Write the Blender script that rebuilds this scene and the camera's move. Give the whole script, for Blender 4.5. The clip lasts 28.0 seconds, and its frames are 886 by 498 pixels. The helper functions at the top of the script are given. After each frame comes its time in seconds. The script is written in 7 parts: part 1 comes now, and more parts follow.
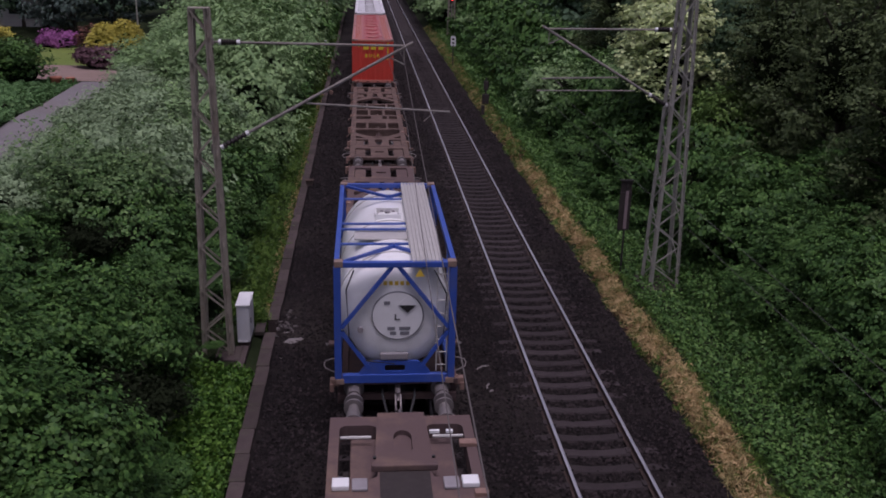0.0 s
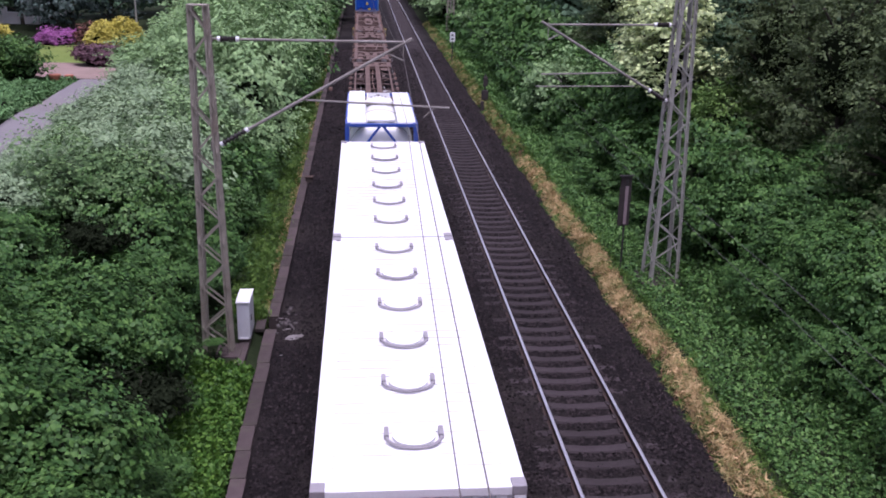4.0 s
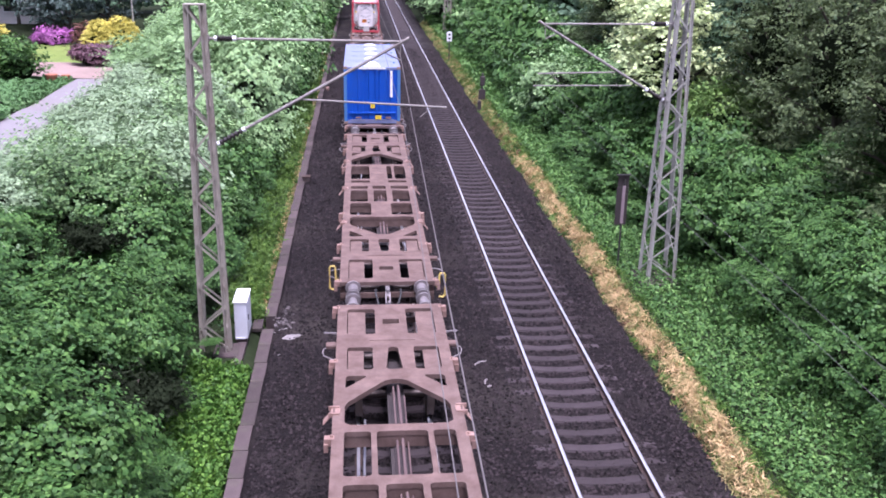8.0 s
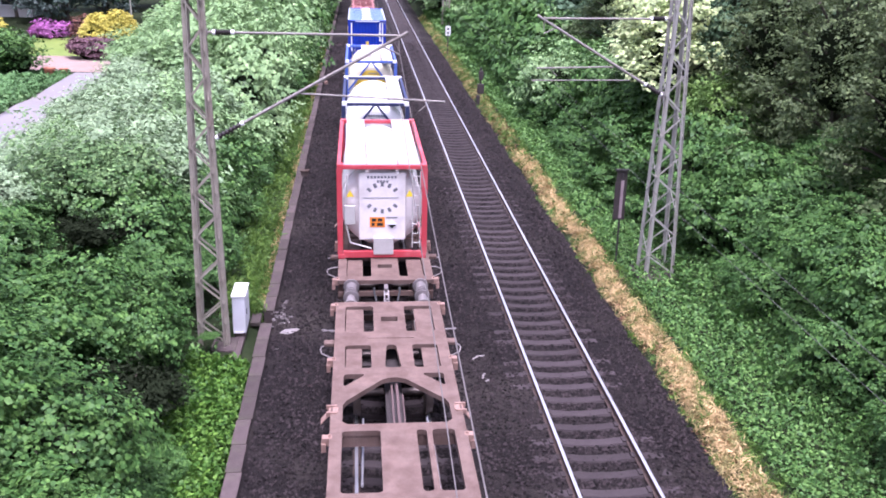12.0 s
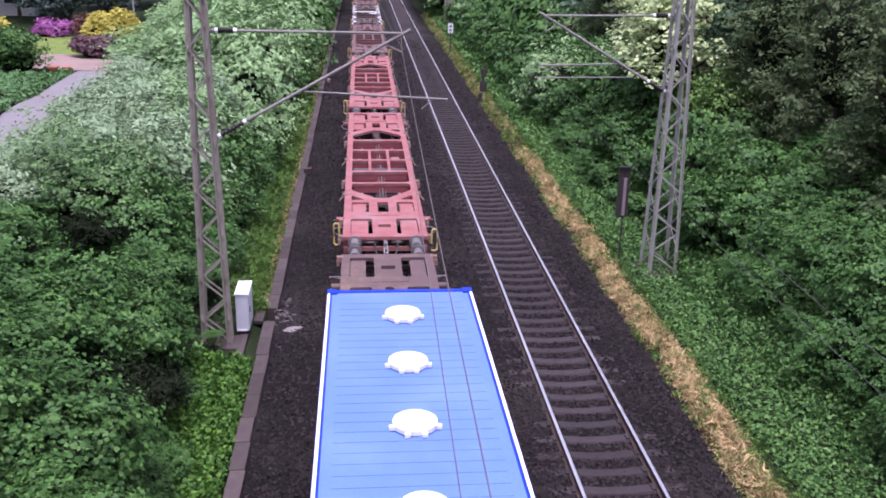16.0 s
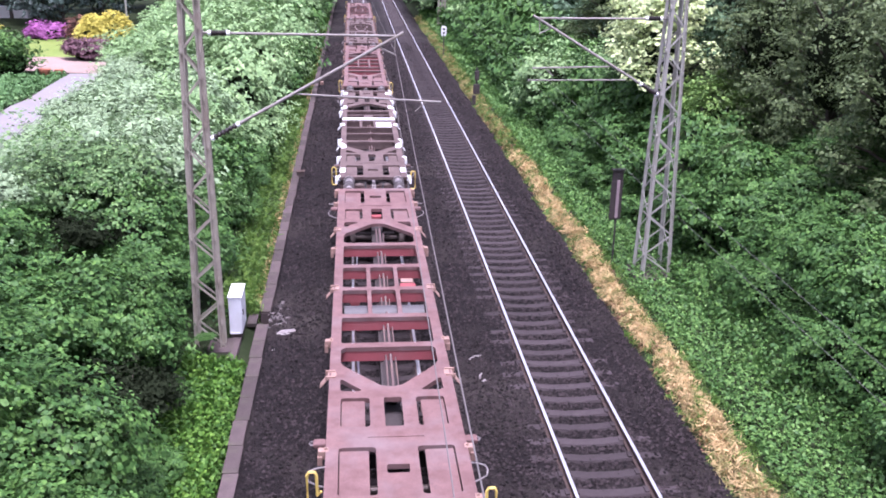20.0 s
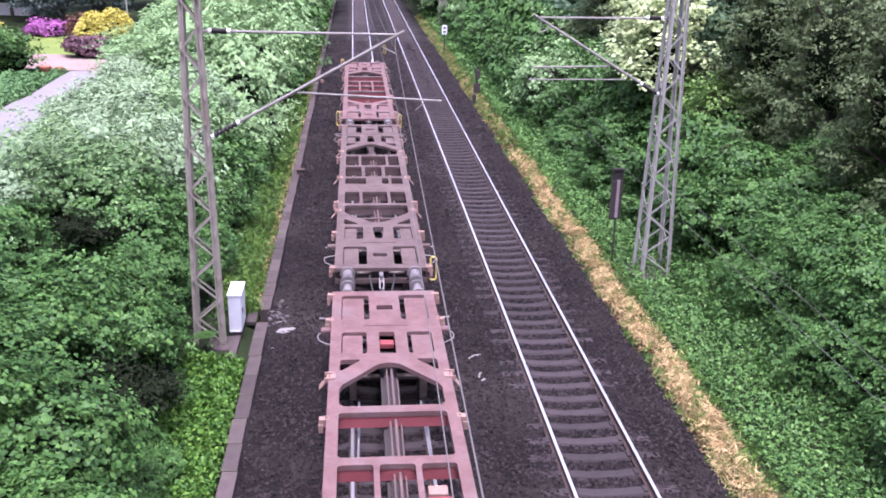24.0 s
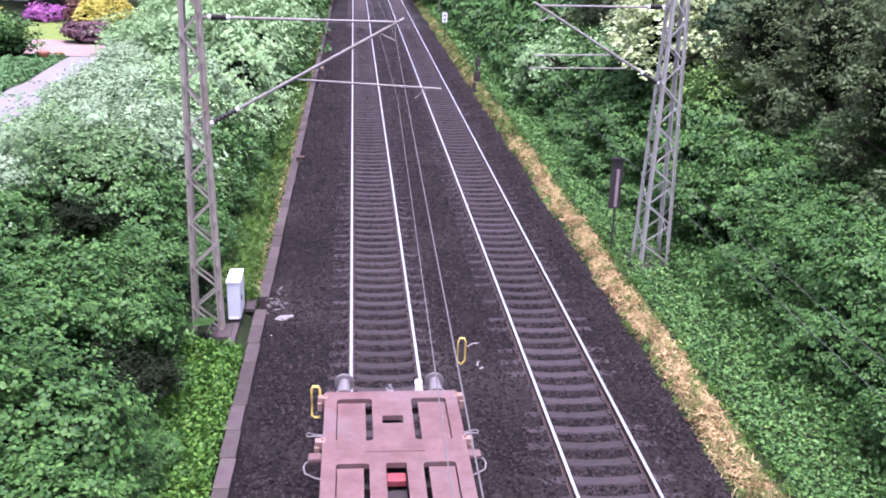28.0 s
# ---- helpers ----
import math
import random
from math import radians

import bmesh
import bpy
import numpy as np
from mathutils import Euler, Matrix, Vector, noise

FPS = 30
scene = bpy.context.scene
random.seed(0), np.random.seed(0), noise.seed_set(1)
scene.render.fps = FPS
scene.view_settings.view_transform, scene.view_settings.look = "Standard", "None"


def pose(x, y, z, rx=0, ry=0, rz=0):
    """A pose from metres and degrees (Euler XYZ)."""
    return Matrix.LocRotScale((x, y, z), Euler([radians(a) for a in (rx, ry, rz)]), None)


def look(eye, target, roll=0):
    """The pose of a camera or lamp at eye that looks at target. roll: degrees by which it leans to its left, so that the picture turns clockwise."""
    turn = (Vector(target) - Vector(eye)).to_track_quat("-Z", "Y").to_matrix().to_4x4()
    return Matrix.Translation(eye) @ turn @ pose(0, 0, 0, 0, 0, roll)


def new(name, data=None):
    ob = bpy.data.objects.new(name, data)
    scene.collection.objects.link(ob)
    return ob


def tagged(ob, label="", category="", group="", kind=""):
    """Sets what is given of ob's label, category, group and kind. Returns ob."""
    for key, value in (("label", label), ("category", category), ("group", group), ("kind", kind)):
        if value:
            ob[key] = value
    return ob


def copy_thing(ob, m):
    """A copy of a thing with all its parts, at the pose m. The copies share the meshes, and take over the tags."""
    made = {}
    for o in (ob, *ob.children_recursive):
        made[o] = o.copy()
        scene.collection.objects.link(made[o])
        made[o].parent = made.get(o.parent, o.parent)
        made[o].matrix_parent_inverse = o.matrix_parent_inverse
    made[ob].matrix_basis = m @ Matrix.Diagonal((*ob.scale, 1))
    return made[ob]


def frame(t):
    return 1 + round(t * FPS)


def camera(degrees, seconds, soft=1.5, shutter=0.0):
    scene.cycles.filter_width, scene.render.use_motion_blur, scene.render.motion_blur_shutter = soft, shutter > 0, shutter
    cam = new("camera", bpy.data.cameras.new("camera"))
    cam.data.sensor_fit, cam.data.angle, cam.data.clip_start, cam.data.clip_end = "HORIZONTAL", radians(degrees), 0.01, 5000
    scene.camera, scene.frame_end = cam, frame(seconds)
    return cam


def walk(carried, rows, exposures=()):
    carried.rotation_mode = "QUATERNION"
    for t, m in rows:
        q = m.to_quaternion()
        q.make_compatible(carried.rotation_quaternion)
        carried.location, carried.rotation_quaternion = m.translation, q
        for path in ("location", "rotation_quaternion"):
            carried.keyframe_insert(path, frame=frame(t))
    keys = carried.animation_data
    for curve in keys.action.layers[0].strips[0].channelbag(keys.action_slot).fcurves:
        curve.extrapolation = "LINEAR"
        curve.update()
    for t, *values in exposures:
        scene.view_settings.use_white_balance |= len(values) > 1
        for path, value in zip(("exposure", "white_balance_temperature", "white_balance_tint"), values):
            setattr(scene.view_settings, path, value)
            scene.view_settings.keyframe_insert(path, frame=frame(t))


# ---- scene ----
from mathutils.geometry import tessellate_polygon

# Seen from a footbridge over the left track; x right, y along the line, z = 0 at the rail heads.
EYE = Vector((0.0, 0.0, 9.657))
TRACK_L, TRACK_R = 0.67, 4.68          # centre lines of the two tracks
CLIP = 28.0
# seconds, degrees to the right, degrees down, degrees of lean
PATH = (
    (0.0, 5.136, 18.521, 1.381),
    (0.5, 5.270, 18.645, 1.449),
    (1.0, 5.252, 18.696, 1.479),
    (1.5, 5.132, 18.689, 1.323),
    (2.0, 5.180, 18.658, 1.248),
    (2.5, 5.254, 18.630, 1.165),
    (3.0, 5.228, 18.642, 1.181),
    (3.5, 5.112, 18.756, 1.168),
    (5.5, 5.314, 18.729, 1.192),
    (6.0, 5.225, 18.730, 1.164),
    (6.5, 5.278, 18.698, 1.109),
    (7.0, 5.247, 18.724, 1.104),
    (7.5, 5.189, 18.793, 1.117),
    (8.0, 5.323, 18.783, 1.156),
    (8.5, 5.397, 18.848, 1.259),
    (9.0, 5.431, 18.810, 1.316),
    (9.5, 5.513, 18.820, 1.280),
    (10.0, 5.503, 18.875, 1.324),
    (10.5, 5.357, 19.072, 1.293),
    (11.0, 5.249, 19.167, 1.226),
    (11.5, 5.315, 19.136, 1.236),
    (12.0, 5.442, 19.115, 1.295),
    (12.5, 5.500, 19.192, 1.337),
    (14.5, 5.486, 19.191, 1.274),
    (15.0, 5.455, 19.150, 1.205),
    (15.5, 5.352, 19.235, 1.166),
    (16.0, 5.252, 19.268, 1.114),
    (16.5, 5.327, 19.226, 1.067),
    (17.0, 5.387, 19.235, 1.148),
    (17.5, 5.354, 19.295, 1.177),
    (18.0, 5.465, 19.301, 1.237),
    (18.5, 5.550, 19.240, 1.221),
    (19.0, 5.551, 19.145, 1.200),
    (19.5, 5.626, 19.122, 1.147),
    (20.0, 5.673, 19.102, 1.195),
    (20.5, 5.731, 18.974, 1.314),
    (21.0, 5.792, 18.899, 1.338),
    (21.5, 5.803, 18.938, 1.355),
    (23.5, 5.835, 19.057, 1.472),
    (24.0, 5.689, 19.165, 1.418),
    (24.5, 5.614, 19.180, 1.388),
    (25.0, 5.666, 19.229, 1.361),
    (25.5, 5.696, 19.301, 1.397),
    (26.0, 5.873, 19.475, 1.635),
    (26.5, 5.974, 19.609, 1.797),
    (27.0, 5.977, 19.633, 1.826),
    (27.5, 5.925, 19.763, 1.776),
    (28.0, 5.771, 19.885, 1.779),
)


def aim(yaw, down, lean):
    y, d = radians(yaw), radians(down)
    return look(EYE, EYE + Vector((math.sin(y) * math.cos(d), math.cos(y) * math.cos(d), -math.sin(d))), lean)


cam = camera(50.85, CLIP, soft=1.8)
walk(cam, [(t, aim(a, b, c)) for t, a, b, c in PATH],
     exposures=[(t, e - 0.09, k + 50, 35.0 + 0.4 * max(0, t - 20)) for t, e, k in (
         (0, -0.45, 5900), (0.5, -0.03, 5900), (1, 0.50, 5600), (1.5, 1.06, 5600), (2, 1.44, 5600), (2.5, 1.50, 5600),
         (3, 1.36, 5600), (3.5, 1.1, 5600), (5.5, -0.28, 5600), (6, -0.08, 5600), (6.5, 0.42, 5600), (7, 0.92, 5550),
         (7.5, 1.42, 5550), (8, 1.80, 5500), (9, 2.00, 5500), (10, 1.87, 5500), (10.5, 1.42, 5550), (11, 1.34, 5550),
         (11.5, 1.57, 5550), (12, 1.98, 5550), (12.5, 1.90, 5550), (14.5, 1.00, 5550), (15, 1.17, 5550), (15.5, 1.32, 5550),
         (16, 1.27, 5550), (16.5, 1.47, 5550), (17, 1.62, 5550), (18, 1.96, 5550), (20, 2.01, 5550), (23.5, 2.02, 5520), (28, 2.08, 5420))])

# ---- world and sun: a bright overcast evening ----
SUN_UP, SUN_TURN = radians(78), radians(174)
world = bpy.data.worlds.new("world")
scene.world = world
world.use_nodes = True
wn = world.node_tree.nodes
sky = wn.new("ShaderNodeTexSky")
sky.sky_type = "NISHITA"
sky.sun_disc = False
sky.sun_elevation, sky.sun_rotation = SUN_UP, SUN_TURN
sky.air_density, sky.dust_density, sky.ozone_density = 1.0, 6.0, 1.0
soft_sky = wn.new("ShaderNodeHueSaturation")
soft_sky.inputs["Saturation"].default_value = 0.5
world.node_tree.links.new(sky.outputs[0], soft_sky.inputs["Color"])
world.node_tree.links.new(soft_sky.outputs[0], wn["Background"].inputs["Color"])
wn["Background"].inputs["Strength"].default_value = 0.098
sun = new("sun", bpy.data.lights.new("sun", "SUN"))
sun.data.energy, sun.data.angle, sun.data.color = 2.0, radians(28), (1.0, 0.97, 0.94)
sun.matrix_basis = look((math.sin(SUN_TURN) * math.cos(SUN_UP) * 90, math.cos(SUN_TURN) * math.cos(SUN_UP) * 90, math.sin(SUN_UP) * 90), (0, 0, 0))


# ---- materials ----
def material(name, color, rough=0.6, metal=0.0, second=None, scale=6.0, amount=0.5, fine=60.0, bump=0.15, dirt=None,
             dirt_amount=0.35, dirt_scale=1.2, coat=0.0, stretch=(1, 1, 1), island=0.0, per_object=0.0, through_light=0.0, spec=0.5):
    """A painted, rusty, leafy or stony surface: two tones at two scales, patches of dirt, fine relief."""
    m = bpy.data.materials.new(name)
    m.use_nodes = True
    n, l = m.node_tree.nodes, m.node_tree.links
    bsdf, out = n["Principled BSDF"], n["Material Output"]
    coord = n.new("ShaderNodeTexCoord")
    mapping = n.new("ShaderNodeMapping")
    mapping.inputs["Scale"].default_value = stretch
    l.new(coord.outputs["Object"], mapping.inputs["Vector"])
    second = second or tuple(c * 0.72 for c in color)

    def tex(s, detail):
        t = n.new("ShaderNodeTexNoise")
        t.inputs["Scale"].default_value, t.inputs["Detail"].default_value = s, detail
        t.inputs["Roughness"].default_value = 0.62
        l.new(mapping.outputs[0], t.inputs["Vector"])
        return t.outputs["Fac"]

    def ramp(fac, lo, hi):
        r = n.new("ShaderNodeMapRange")
        r.inputs["From Min"].default_value, r.inputs["From Max"].default_value = lo, hi
        l.new(fac, r.inputs["Value"])
        return r.outputs[0]

    def mix(fac, a, b):
        x = n.new("ShaderNodeMix")
        x.data_type = "RGBA"
        for s, v in ((x.inputs[0], fac), (x.inputs[6], a), (x.inputs[7], b)):
            if isinstance(v, bpy.types.NodeSocket):
                l.new(v, s)
            else:
                s.default_value = v if isinstance(v, float) else (*v, 1)
        return x.outputs[2]

    def times(a, k):
        x = n.new("ShaderNodeMath")
        x.operation = "MULTIPLY"
        l.new(a, x.inputs[0])
        x.inputs[1].default_value = k
        return x.outputs[0]

    c = mix(times(ramp(tex(scale, 5), 0.32, 0.68), amount), color, second)
    c = mix(times(ramp(tex(fine, 3), 0.3, 0.7), amount * 0.6), c, tuple(v * 0.8 for v in second))
    if dirt:
        c = mix(times(ramp(tex(dirt_scale, 8), 0.48, 0.72), dirt_amount), c, dirt)
    if island or per_object:
        src = n.new("ShaderNodeNewGeometry").outputs["Random Per Island"] if island else n.new("ShaderNodeObjectInfo").outputs["Random"]
        k = island or per_object
        hsv = n.new("ShaderNodeHueSaturation")
        r = n.new("ShaderNodeMapRange")
        r.inputs["To Min"].default_value, r.inputs["To Max"].default_value = 1 - k, 1 + k
        l.new(src, r.inputs["Value"])
        l.new(r.outputs[0], hsv.inputs["Value"])
        h = n.new("ShaderNodeMapRange")
        h.inputs["To Min"].default_value, h.inputs["To Max"].default_value = 0.5 + 0.035 * k, 0.5 - 0.035 * k
        l.new(src, h.inputs["Value"])
        l.new(h.outputs[0], hsv.inputs["Hue"])
        l.new(c, hsv.inputs["Color"])
        c = hsv.outputs[0]
    l.new(c, bsdf.inputs["Base Color"])
    rr = n.new("ShaderNodeMapRange")
    rr.inputs["To Min"].default_value, rr.inputs["To Max"].default_value = max(0.02, rough - 0.12), min(1, rough + 0.14)
    l.new(tex(scale * 2.3, 4), rr.inputs["Value"])
    l.new(rr.outputs[0], bsdf.inputs["Roughness"])
    bsdf.inputs["Metallic"].default_value = metal
    bsdf.inputs["Specular IOR Level"].default_value = spec
    bsdf.inputs["Coat Weight"].default_value = coat
    if bump:
        b = n.new("ShaderNodeBump")
        b.inputs["Strength"].default_value, b.inputs["Distance"].default_value = bump, 0.02
        l.new(tex(fine, 4), b.inputs["Height"])
        l.new(b.outputs[0], bsdf.inputs["Normal"])
    if through_light:
        tr = n.new("ShaderNodeBsdfTranslucent")
        ms = n.new("ShaderNodeMixShader")
        ms.inputs[0].default_value = through_light
        l.new(c, tr.inputs["Color"])
        l.new(bsdf.outputs[0], ms.inputs[1])
        l.new(tr.outputs[0], ms.inputs[2])
        l.new(ms.outputs[0], out.inputs["Surface"])
    return m


def leaf(name, color, second, rough=0.5, island=0.42, light=0.17, spec=0.14):
    return material(name, color, rough, second=second, scale=0.9, amount=0.8, fine=14, bump=0.0, island=island, through_light=light, spec=spec)


